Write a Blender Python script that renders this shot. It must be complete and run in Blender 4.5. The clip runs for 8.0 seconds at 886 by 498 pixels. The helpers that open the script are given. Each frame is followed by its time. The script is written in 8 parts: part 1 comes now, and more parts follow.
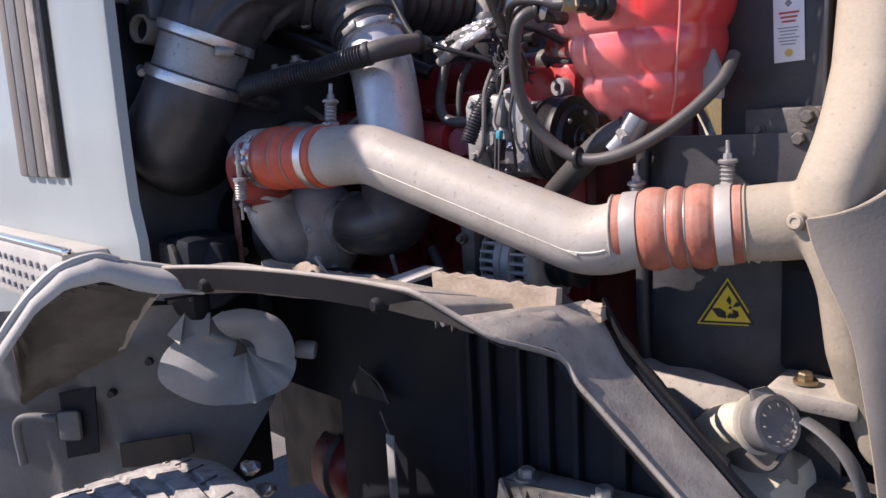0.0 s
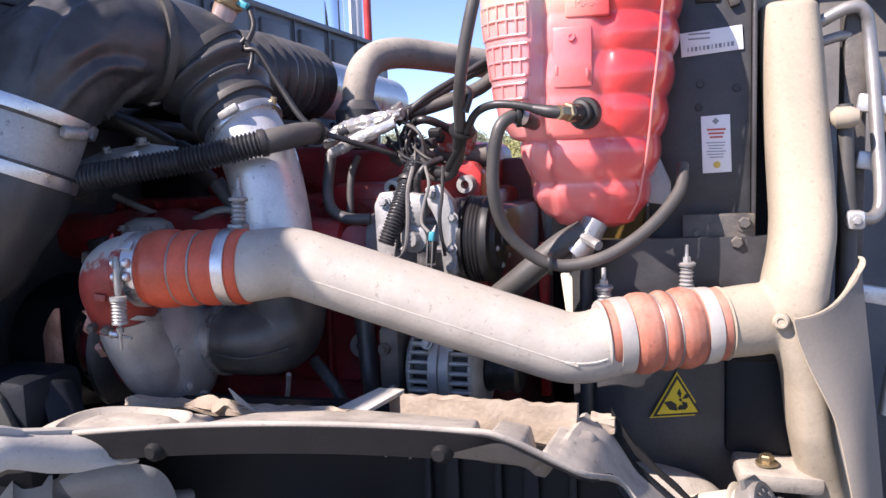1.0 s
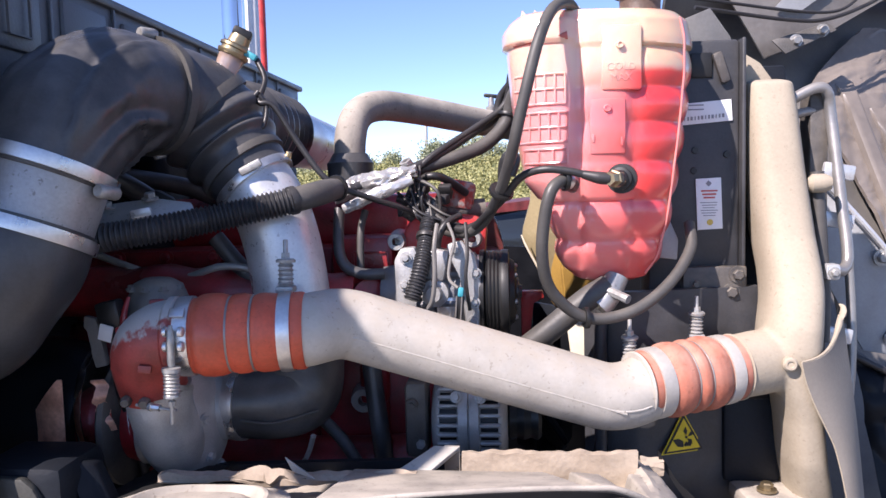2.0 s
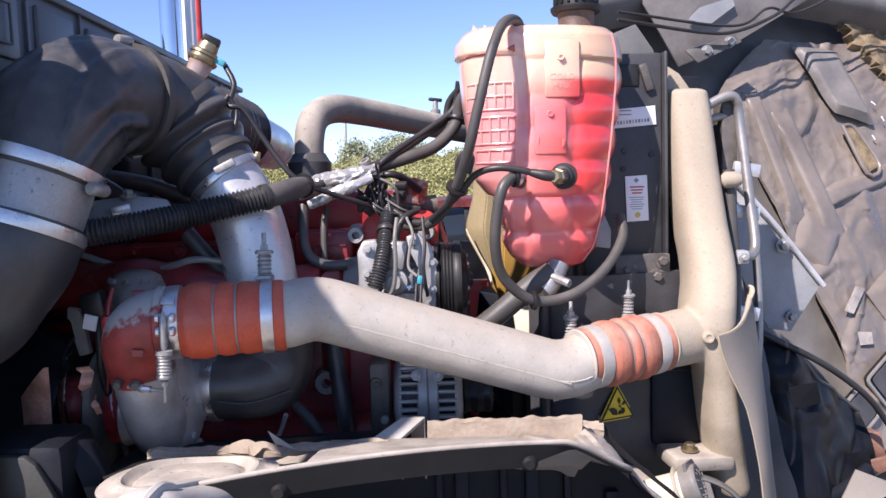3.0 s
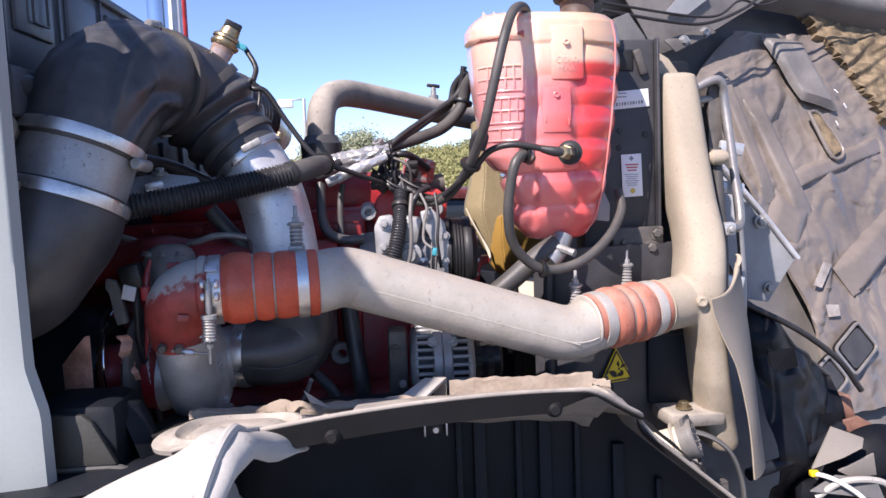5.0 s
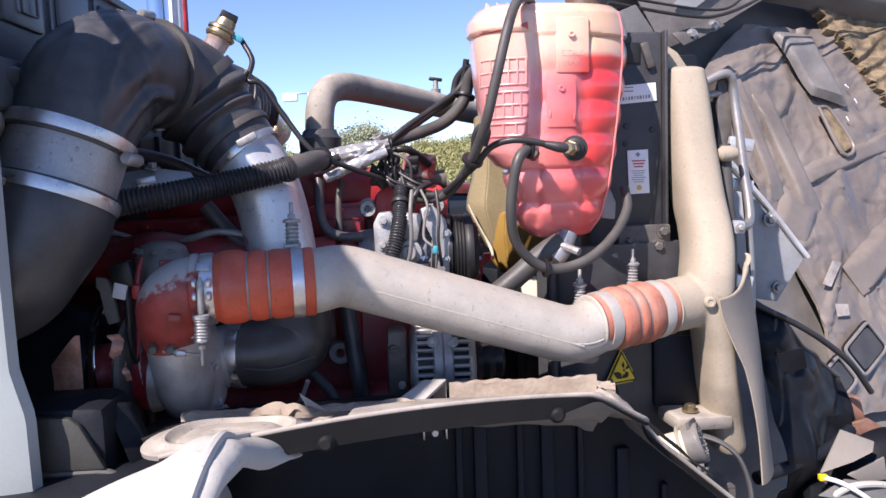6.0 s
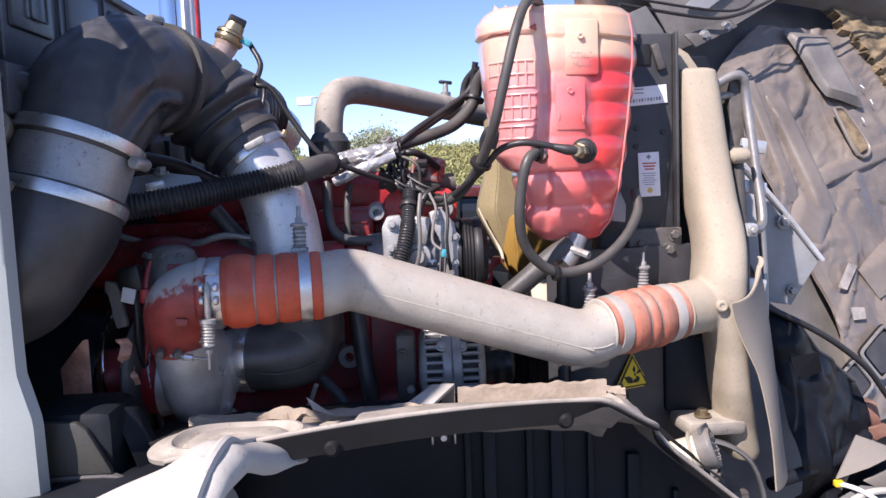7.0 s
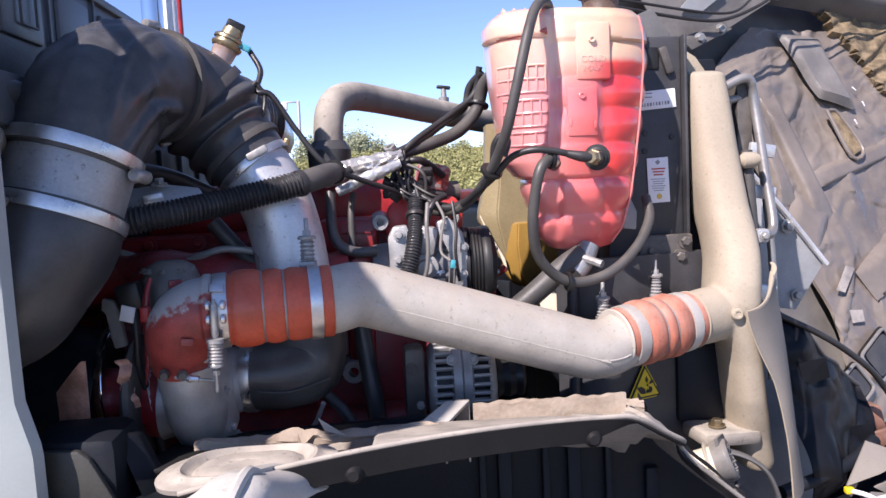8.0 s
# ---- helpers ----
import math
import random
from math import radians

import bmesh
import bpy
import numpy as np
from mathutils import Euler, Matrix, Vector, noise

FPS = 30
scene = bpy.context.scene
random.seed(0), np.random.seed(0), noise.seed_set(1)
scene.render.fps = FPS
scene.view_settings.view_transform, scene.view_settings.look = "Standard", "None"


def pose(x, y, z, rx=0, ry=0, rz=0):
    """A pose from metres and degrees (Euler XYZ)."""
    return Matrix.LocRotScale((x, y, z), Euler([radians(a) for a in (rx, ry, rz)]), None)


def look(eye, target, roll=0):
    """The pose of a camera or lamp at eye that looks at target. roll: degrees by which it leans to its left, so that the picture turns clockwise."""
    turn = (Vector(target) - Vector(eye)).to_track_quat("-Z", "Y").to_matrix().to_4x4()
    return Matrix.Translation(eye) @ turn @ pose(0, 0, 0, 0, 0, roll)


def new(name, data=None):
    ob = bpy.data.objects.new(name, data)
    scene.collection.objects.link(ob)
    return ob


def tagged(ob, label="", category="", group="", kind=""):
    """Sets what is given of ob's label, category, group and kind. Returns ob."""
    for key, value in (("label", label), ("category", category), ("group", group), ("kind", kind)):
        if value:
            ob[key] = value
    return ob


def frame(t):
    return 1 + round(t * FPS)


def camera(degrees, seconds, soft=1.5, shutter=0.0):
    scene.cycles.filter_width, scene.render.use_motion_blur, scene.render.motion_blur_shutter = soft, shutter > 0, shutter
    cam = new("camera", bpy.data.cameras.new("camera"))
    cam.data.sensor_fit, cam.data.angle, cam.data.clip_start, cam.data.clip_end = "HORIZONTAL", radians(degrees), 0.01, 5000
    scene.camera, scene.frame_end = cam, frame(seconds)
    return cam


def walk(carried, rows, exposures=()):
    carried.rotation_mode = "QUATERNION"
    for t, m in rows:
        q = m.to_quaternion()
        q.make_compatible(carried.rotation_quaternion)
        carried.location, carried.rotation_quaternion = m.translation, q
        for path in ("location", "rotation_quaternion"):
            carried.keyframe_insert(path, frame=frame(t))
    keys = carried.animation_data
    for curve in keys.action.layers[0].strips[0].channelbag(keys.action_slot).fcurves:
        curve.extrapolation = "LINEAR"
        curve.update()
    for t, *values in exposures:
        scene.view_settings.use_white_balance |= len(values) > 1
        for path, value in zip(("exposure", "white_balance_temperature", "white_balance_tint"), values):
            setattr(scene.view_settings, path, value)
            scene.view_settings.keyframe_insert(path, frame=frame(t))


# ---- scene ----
cam = camera(59.0, 8.0)
PATH = [
    (0, (0.019, -0.003, 1.463), (-1.412, 1.355, 1.133), -3.1),
    (0.5, (-0.23, -0.122, 1.518), (-1.249, 1.576, 1.24), -2.4),
    (1, (-0.44, -0.158, 1.538), (-1.072, 1.727, 1.322), -2.0),
    (1.5, (-0.606, -0.183, 1.574), (-0.961, 1.778, 1.403), -1.7),
    (1.7, (-0.672, -0.208, 1.588), (-0.95, 1.766, 1.423), -1.6),
    (2.8, (-0.799, -0.341, 1.598), (-0.791, 1.652, 1.434), -1.6),
    (3, (-0.8, -0.367, 1.593), (-0.772, 1.626, 1.423), -1.7),
    (3.5, (-0.891, -0.421, 1.58), (-0.821, 1.569, 1.398), -1.9),
    (4, (-0.934, -0.449, 1.574), (-0.838, 1.54, 1.386), -2.1),
    (4.5, (-0.904, -0.454, 1.576), (-0.789, 1.535, 1.39), -2.2),
    (4.7, (-0.893, -0.453, 1.563), (-0.768, 1.534, 1.38), -2.2),
    (5.8, (-0.909, -0.427, 1.566), (-0.785, 1.56, 1.373), -1.9),
    (6, (-0.887, -0.414, 1.566), (-0.771, 1.573, 1.369), -1.9),
    (6.5, (-0.844, -0.405, 1.571), (-0.751, 1.584, 1.375), -2.0),
    (7, (-0.877, -0.408, 1.566), (-0.797, 1.582, 1.378), -2.1),
    (7.5, (-0.897, -0.402, 1.574), (-0.807, 1.588, 1.393), -2.4),
    (8, (-0.928, -0.362, 1.576), (-0.789, 1.625, 1.395), -2.7),
]
EXPOSURES = [(0, 0.52, 6850, 23), (0.5, 0.95, 6850, 23), (1, 1.02, 6800, 23), (1.7, 0.96, 6650, 23), (3, 0.77, 6600, 23), (8, 0.72, 6600, 23)]
walk(cam, [(t, look(eye, target, roll)) for t, eye, target, roll in PATH], EXPOSURES)

# ---- world, sun, exposure ----
SUN_TRAVEL = Vector((0.46, 0.56, -0.69)).normalized()
sky_world = bpy.data.worlds.new("sky")
scene.world = sky_world
sky_world.use_nodes = True
wn = sky_world.node_tree
sky = wn.nodes.new("ShaderNodeTexSky")
sky.sky_type = "NISHITA"
sky.sun_disc = False
sky.sun_elevation = math.asin(-SUN_TRAVEL.z)
sky.sun_rotation = math.atan2(-SUN_TRAVEL.x, -SUN_TRAVEL.y)
sky.altitude, sky.air_density, sky.dust_density, sky.ozone_density = 3800, 0.9, 0.0, 4.0
wn.links.new(sky.outputs[0], wn.nodes["Background"].inputs[0])
wn.nodes["Background"].inputs[1].default_value = 0.15
sun = new("sun", bpy.data.lights.new("sun", "SUN"))
sun.data.energy, sun.data.angle, sun.data.color = 4.9, radians(0.6), (1.0, 0.965, 0.91)
sun.matrix_world = look((-6, -4, 7), Vector((-6, -4, 7)) + SUN_TRAVEL)


# ---- materials ----
def mat(name, color, rough=0.5, metal=0.0, var=0.15, scale=12.0, bump=0.15, fine=220.0, dust=0.0, dust_color=(0.42, 0.36, 0.28), second=None, coat=0.0, rough_var=0.12, blotch=0.5, edge=0.14, specks=0.0):
    """A painted, moulded or metal surface with two scales of variation and dust lying on what faces up."""
    m = bpy.data.materials.new(name)
    m.use_nodes = True
    t = m.node_tree
    n, l = t.nodes, t.links
    b = n["Principled BSDF"]
    co = n.new("ShaderNodeTexCoord")
    big = n.new("ShaderNodeTexNoise")
    big.inputs["Scale"].default_value, big.inputs["Detail"].default_value = scale, 6
    small = n.new("ShaderNodeTexNoise")
    small.inputs["Scale"].default_value, small.inputs["Detail"].default_value = fine, 3
    l.new(co.outputs["Object"], big.inputs["Vector"])
    l.new(co.outputs["Object"], small.inputs["Vector"])
    ramp = n.new("ShaderNodeValToRGB")
    c2 = second or tuple(min(1, c * (1 - 1.6 * var)) for c in color)
    ramp.color_ramp.elements[0].position, ramp.color_ramp.elements[1].position = blotch - edge, blotch + edge
    ramp.color_ramp.elements[0].color = (*c2, 1)
    ramp.color_ramp.elements[1].color = (*color, 1)
    l.new(big.outputs[0], ramp.inputs[0])
    grain = n.new("ShaderNodeMix")
    grain.data_type, grain.blend_type = "RGBA", "MULTIPLY"
    grain.inputs[0].default_value = min(1, var * 2)
    l.new(ramp.outputs[0], grain.inputs[6])
    gr = n.new("ShaderNodeMapRange")
    gr.inputs[1].default_value, gr.inputs[2].default_value, gr.inputs[3].default_value, gr.inputs[4].default_value = 0.3, 0.7, 0.7, 1.1
    l.new(small.outputs[0], gr.inputs[0])
    l.new(gr.outputs[0], grain.inputs[7])
    out = grain.outputs[2]
    if dust:
        geo = n.new("ShaderNodeNewGeometry")
        sep = n.new("ShaderNodeSeparateXYZ")
        l.new(geo.outputs["Normal"], sep.inputs[0])
        up = n.new("ShaderNodeMapRange")
        up.inputs[1].default_value, up.inputs[2].default_value, up.inputs[3].default_value, up.inputs[4].default_value = -0.3, 0.9, 0.25, 1.0
        l.new(sep.outputs[2], up.inputs[0])
        mid = n.new("ShaderNodeTexNoise")
        mid.inputs["Scale"].default_value, mid.inputs["Detail"].default_value = scale * 2.3, 8
        l.new(co.outputs["Object"], mid.inputs["Vector"])
        md = n.new("ShaderNodeMapRange")
        md.inputs[1].default_value, md.inputs[2].default_value, md.inputs[3].default_value, md.inputs[4].default_value = 0.3, 0.7, 0.35, 1.25
        l.new(mid.outputs[0], md.inputs[0])
        m1 = n.new("ShaderNodeMath")
        m1.operation = "MULTIPLY"
        l.new(up.outputs[0], m1.inputs[0])
        l.new(md.outputs[0], m1.inputs[1])
        m2 = n.new("ShaderNodeMath")
        m2.operation, m2.use_clamp = "MULTIPLY", True
        m2.inputs[1].default_value = dust
        l.new(m1.outputs[0], m2.inputs[0])
        dm = n.new("ShaderNodeMix")
        dm.data_type = "RGBA"
        l.new(m2.outputs[0], dm.inputs[0])
        l.new(out, dm.inputs[6])
        dm.inputs[7].default_value = (*dust_color, 1)
        out = dm.outputs[2]
        if metal:
            inv = n.new("ShaderNodeMapRange")
            inv.inputs[3].default_value, inv.inputs[4].default_value = metal, metal * 0.1
            l.new(m2.outputs[0], inv.inputs[0])
            l.new(inv.outputs[0], b.inputs["Metallic"])
    if specks:
        sp = n.new("ShaderNodeTexNoise")
        sp.inputs["Scale"].default_value, sp.inputs["Detail"].default_value, sp.inputs["Roughness"].default_value = 130, 3, 0.6
        l.new(co.outputs["Object"], sp.inputs["Vector"])
        sm = n.new("ShaderNodeMapRange")
        sm.inputs[1].default_value, sm.inputs[2].default_value, sm.inputs[3].default_value, sm.inputs[4].default_value = 0.62, 0.70, 0.0, specks
        l.new(sp.outputs[0], sm.inputs[0])
        dk = n.new("ShaderNodeMix")
        dk.data_type, dk.blend_type = "RGBA", "MULTIPLY"
        l.new(sm.outputs[0], dk.inputs[0])
        l.new(out, dk.inputs[6])
        dk.inputs[7].default_value = (0.30, 0.26, 0.22, 1)
        out = dk.outputs[2]
    l.new(out, b.inputs["Base Color"])
    if not (dust and metal):
        b.inputs["Metallic"].default_value = metal
    rr = n.new("ShaderNodeMapRange")
    rr.inputs[1].default_value, rr.inputs[2].default_value = 0.3, 0.7
    rr.inputs[3].default_value, rr.inputs[4].default_value = max(0.03, rough - rough_var), min(1, rough + rough_var)
    l.new(big.outputs[0], rr.inputs[0])
    l.new(rr.outputs[0], b.inputs["Roughness"])
    b.inputs["Coat Weight"].default_value = coat
    if bump:
        bp = n.new("ShaderNodeBump")
        bp.inputs["Strength"].default_value, bp.inputs["Distance"].default_value = bump, 0.002
        l.new(small.outputs[0], bp.inputs["Height"])
        l.new(bp.outputs[0], b.inputs["Normal"])
    return m


DUST = (0.40, 0.34, 0.27)
M_RUBBER = mat("black_rubber", (0.062, 0.064, 0.068), 0.42, var=0.3, dust=0.25, dust_color=(0.22, 0.2, 0.18))
M_DUCT = mat("duct_rubber", (0.044, 0.046, 0.051), 0.38, var=0.3, scale=14, dust=0.30, dust_color=(0.20, 0.19, 0.18), specks=0.2)
M_HOSE = mat("grey_hose_rubber", (0.058, 0.057, 0.056), 0.55, var=0.2, dust=0.14)
M_CABLE = mat("cable_black", (0.020, 0.020, 0.022), 0.45, var=0.2, dust=0.10, dust_color=(0.25, 0.22, 0.19))
M_CONDUIT = mat("conduit_plastic", (0.030, 0.031, 0.035), 0.38, var=0.2, dust=0.07, dust_color=(0.25, 0.22, 0.19))
M_ALU = mat("dull_aluminium", (0.70, 0.71, 0.72), 0.36, 0.5, 0.14, 16, 0.15, dust=0.25, dust_color=(0.5, 0.47, 0.42), specks=0.5)
M_PIPE = mat("dusty_aluminium_pipe", (0.51, 0.478, 0.425), 0.55, 0.15, 0.12, 22, 0.14, fine=190, dust=0.85, dust_color=(0.42, 0.37, 0.30), specks=0.32)
M_PIPE.node_tree.nodes["Principled BSDF"].inputs["Specular IOR Level"].default_value = 0.25
M_SLEEVE = mat("grey_metal_sleeve", (0.38, 0.385, 0.39), 0.4, 0.5, 0.18, 16, 0.15, dust=0.25, dust_color=(0.4, 0.37, 0.33), specks=0.6)
M_SLATE = mat("slate_grey_casting", (0.17, 0.18, 0.20), 0.5, 0.3, 0.2, 25, 0.3, fine=420, dust=0.2)
M_FOIL = mat("crumpled_foil", (0.62, 0.61, 0.59), 0.3, 0.6, 0.12, 40, 0.5, fine=90, dust=0.15)
M_CAST = mat("cast_aluminium", (0.47, 0.47, 0.46), 0.45, 0.4, 0.18, 25, 0.3, fine=420, dust=0.25)
M_LIP = mat("dark_lip_plastic", (0.010, 0.010, 0.011), 0.7, 0.0, 0.2, 12, 0.2, dust=0.03, dust_color=(0.3, 0.28, 0.25))
M_LIP.node_tree.nodes["Principled BSDF"].inputs["Specular IOR Level"].default_value = 0.3
M_BAFFLE = mat("brown_rubber_baffle", (0.19, 0.172, 0.15), 0.7, 0.0, 0.12, 6, 0.2, dust=0.2, dust_color=(0.34, 0.30, 0.25))
M_BAND = mat("dusty_clamp_band", (0.52, 0.49, 0.44), 0.55, 0.35, 0.12, 20, 0.1, dust=0.4, dust_color=(0.55, 0.5, 0.43))
M_CAP = mat("dusty_grey_cap", (0.14, 0.14, 0.14), 0.6, 0.0, 0.15, 20, 0.2, dust=0.35)
M_OLIVE = mat("olive_black_plastic", (0.05, 0.05, 0.043), 0.6, 0.0, 0.2, 12, 0.2)
M_LINE = mat("dull_line_metal", (0.33, 0.32, 0.31), 0.4, 0.6, 0.12, 20, 0.1, dust=0.3)
M_STEEL = mat("bright_steel", (0.74, 0.73, 0.715), 0.34, 0.92, 0.14, 30, 0.1, dust=0.12)
M_BOLT = mat("zinc_bolt", (0.40, 0.40, 0.39), 0.42, 0.4, 0.25, 60, 0.2, dust=0.25)
M_CHROME = mat("chrome", (0.85, 0.86, 0.88), 0.07, 1.0, 0.03, 10, 0.0, rough_var=0.03)
M_SILI = mat("orange_silicone", (0.66, 0.095, 0.040), 0.45, 0.0, 0.22, 14, 0.15, dust=0.25, dust_color=(0.50, 0.20, 0.13), specks=0.25)
M_SILI2 = mat("dusty_orange_silicone", (0.50, 0.13, 0.07), 0.65, 0.0, 0.25, 18, 0.2, dust=0.6, dust_color=(0.55, 0.33, 0.25), specks=0.3)
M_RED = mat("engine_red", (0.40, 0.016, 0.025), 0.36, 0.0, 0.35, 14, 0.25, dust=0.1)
# Darker copy of the engine red: shade on the covers put into the colour.
M_REDD = mat("shade_dark_red", (0.16, 0.012, 0.016), 0.5, 0.0, 0.4, 14, 0.3, dust=0.1)
# Lighter copy of the engine red: sun on the accessory bracket is in its colour.
M_REDB = mat("bright_engine_red", (0.62, 0.03, 0.03), 0.4, 0.0, 0.2, 20, 0.25, dust=0.12)
M_REDW = mat("worn_red_casting", (0.40, 0.045, 0.035), 0.5, 0.0, 0.3, 42, 0.45, fine=300, second=(0.36, 0.33, 0.315), blotch=0.48, dust=0.12, edge=0.05)


def flaked_mat():
    """Red paint left low on a casting, flaked to bare aluminium above."""
    m = mat("flaked_red_casting", (0.36, 0.045, 0.035), 0.5, 0.0, 0.25, 30, 0.35, fine=320, dust=0.1)
    n, l = m.node_tree.nodes, m.node_tree.links
    b = n["Principled BSDF"]
    old = b.inputs["Base Color"].links[0].from_socket
    geo = n.new("ShaderNodeNewGeometry")
    sep = n.new("ShaderNodeSeparateXYZ")
    l.new(geo.outputs["Position"], sep.inputs[0])
    slope = n.new("ShaderNodeMath")
    slope.operation = "MULTIPLY_ADD"
    slope.inputs[1].default_value = -0.42
    l.new(sep.outputs[0], slope.inputs[0])
    l.new(sep.outputs[2], slope.inputs[2])
    last = slope.outputs[0]
    for sc, det, amp in ((22, 3, 0.05), (120, 5, 0.045)):
        z = n.new("ShaderNodeTexNoise")
        z.inputs["Scale"].default_value, z.inputs["Detail"].default_value = sc, det
        l.new(geo.outputs["Position"], z.inputs["Vector"])
        k = n.new("ShaderNodeMath")
        k.operation = "MULTIPLY_ADD"
        k.inputs[1].default_value = amp
        l.new(z.outputs[0], k.inputs[0])
        l.new(last, k.inputs[2])
        last = k.outputs[0]
    r = n.new("ShaderNodeMapRange")
    r.inputs[1].default_value, r.inputs[2].default_value = 1.972, 1.982
    l.new(last, r.inputs[0])
    mx = n.new("ShaderNodeMix")
    mx.data_type = "RGBA"
    l.new(r.outputs[0], mx.inputs[0])
    l.new(old, mx.inputs[6])
    mx.inputs[7].default_value = (0.34, 0.325, 0.305, 1)
    l.new(mx.outputs[2], b.inputs["Base Color"])
    return m


M_FLAKED = flaked_mat()
M_BEIGE = mat("dusty_beige_plastic", (0.40, 0.34, 0.255), 0.75, 0.0, 0.14, 7, 0.2, dust=0.35, dust_color=(0.42, 0.36, 0.275), second=(0.34, 0.285, 0.21), specks=0.25)
M_LINER = mat("dusty_liner_plastic", (0.22, 0.2, 0.175), 0.75, 0.0, 0.2, 9, 0.25, dust=0.9, dust_color=(0.46, 0.41, 0.34), specks=0.5)
M_BLACKP = mat("black_panel_plastic", (0.011, 0.014, 0.020), 0.55, 0.0, 0.25, 9, 0.15, dust=0.03, dust_color=(0.14, 0.14, 0.14))
M_BLACKP.node_tree.nodes["Principled BSDF"].inputs["Specular IOR Level"].default_value = 0.25
M_SHROUD = mat("charcoal_shroud", (0.038, 0.041, 0.048), 0.5, 0.0, 0.3, 11, 0.2, dust=0.25, dust_color=(0.2, 0.18, 0.16))
M_FIREWALL = mat("cowl_plastic", (0.085, 0.093, 0.107), 0.42, 0.0, 0.2, 8, 0.2, dust=0.1)
M_WHITE = mat("white_cab_paint", (0.315, 0.35, 0.347), 0.45, 0.0, 0.06, 3, 0.03, coat=0.1, rough_var=0.05)
M_WHITEP = mat("white_broken_plastic", (0.52, 0.50, 0.45), 0.6, 0.0, 0.1, 8, 0.15, dust=0.3, dust_color=(0.48, 0.44, 0.37), specks=0.35)
M_GREYP = mat("grey_backside_plastic", (0.12, 0.124, 0.128), 0.65, 0.0, 0.2, 9, 0.2, dust=0.15)
M_HOOD = mat("hood_underside", (0.20, 0.170, 0.145), 0.36, 0.0, 0.22, 4, 0.4, fine=45, dust=0.3, dust_color=(0.31, 0.265, 0.225), coat=0.25)
M_FLAP = mat("grey_insulation_skin", (0.215, 0.20, 0.185), 0.5, 0.0, 0.2, 8, 0.4, fine=70, dust=0.2, dust_color=(0.33, 0.30, 0.26))
M_HOODD = mat("dark_hood_shell", (0.13, 0.128, 0.126), 0.55, 0.0, 0.25, 6, 0.2, dust=0.2)
M_FOAM = mat("torn_foam", (0.29, 0.215, 0.125), 0.9, 0.0, 0.35, 30, 1.0, fine=160)
M_STRIP = mat("weathered_foam_strip", (0.42, 0.345, 0.265), 0.9, 0.0, 0.18, 16, 0.5, fine=160, second=(0.34, 0.27, 0.20))
M_TYRE = mat("tyre_rubber", (0.06, 0.058, 0.055), 0.8, 0.0, 0.3, 18, 0.5, dust=1.1, dust_color=(0.48, 0.45, 0.41))
M_YELLOWP = mat("amber_plastic", (0.36, 0.215, 0.05), 0.4, 0.0, 0.15, 9, 0.1, second=(0.27, 0.16, 0.04))
M_TANP = mat("tan_translucent_plastic", (0.33, 0.27, 0.15), 0.5, 0.0, 0.2, 7, 0.15, second=(0.25, 0.20, 0.11))
M_CREAMP = mat("cream_plastic", (0.7, 0.64, 0.5), 0.5, 0.0, 0.1, 12, 0.1, dust=0.25)
M_SIGNY = mat("sign_yellow", (0.75, 0.55, 0.02), 0.45, 0.0, 0.08, 30, 0.05)
M_FILM = mat("black_film", (0.009, 0.010, 0.013), 0.42, 0.0, 0.2, 14, 0.1)
M_FILM.node_tree.nodes["Principled BSDF"].inputs["Specular IOR Level"].default_value = 0.2
M_FILM.node_tree.nodes["Principled BSDF"].inputs["Specular IOR Level"].default_value = 0.18
M_TANKR = mat("red_stained_plastic", (0.66, 0.15, 0.12), 0.35, 0.0, 0.15, 20, 0.1)
M_MILK = mat("milky_pink_plastic", (0.76, 0.24, 0.22), 0.35, 0.0, 0.06, 12, 0.05, coat=0.3)
M_RUSTN = mat("grimy_brown_neck", (0.17, 0.11, 0.08), 0.6, 0.0, 0.3, 30, 0.3)
M_CUP = mat("pale_torn_plastic", (0.34, 0.355, 0.365), 0.55, 0.0, 0.12, 14, 0.15, dust=0.15)
M_UNDER = mat("darkened_underside", (0.15, 0.14, 0.128), 0.7, 0.0, 0.35, 10, 0.3)
M_RUSTB = mat("rust_brown_primer", (0.30, 0.13, 0.085), 0.7, 0.0, 0.3, 18, 0.3, dust=0.2)
M_INK = mat("sign_black", (0.012, 0.012, 0.012), 0.5, 0.0, 0.05, 30, 0.0)
M_TAG = mat("dusty_paper_tag", (0.40, 0.365, 0.33), 0.7, 0.0, 0.25, 30, 0.1)
M_SEAM = mat("pale_weld", (0.55, 0.51, 0.44), 0.5, 0.2, 0.1, 60, 0.3, fine=300, specks=0.8)
M_PAPER = mat("label_white", (0.8, 0.8, 0.8), 0.4, 0.0, 0.04, 30, 0.02)
M_INKR = mat("label_red", (0.5, 0.08, 0.06), 0.5, 0.0, 0.05, 30, 0.0)
M_INKG = mat("label_grey", (0.25, 0.25, 0.27), 0.5, 0.0, 0.05, 30, 0.0)
M_GOLD = mat("label_gold", (0.65, 0.45, 0.08), 0.5, 0.0, 0.05, 30, 0.0)
M_BRASS = mat("aged_brass", (0.42, 0.33, 0.2), 0.4, 0.8, 0.2, 30, 0.1)
# Rusty copper, its colour raised to stand for sun on the heat shield.
M_RUST = mat("brightened_rusty_shield", (0.82, 0.45, 0.32), 0.5, 0.3, 0.25, 40, 0.3, second=(0.5, 0.25, 0.17))
M_FRAME = mat("dirty_frame_steel", (0.05, 0.05, 0.055), 0.55, 0.2, 0.3, 14, 0.3, dust=0.4)
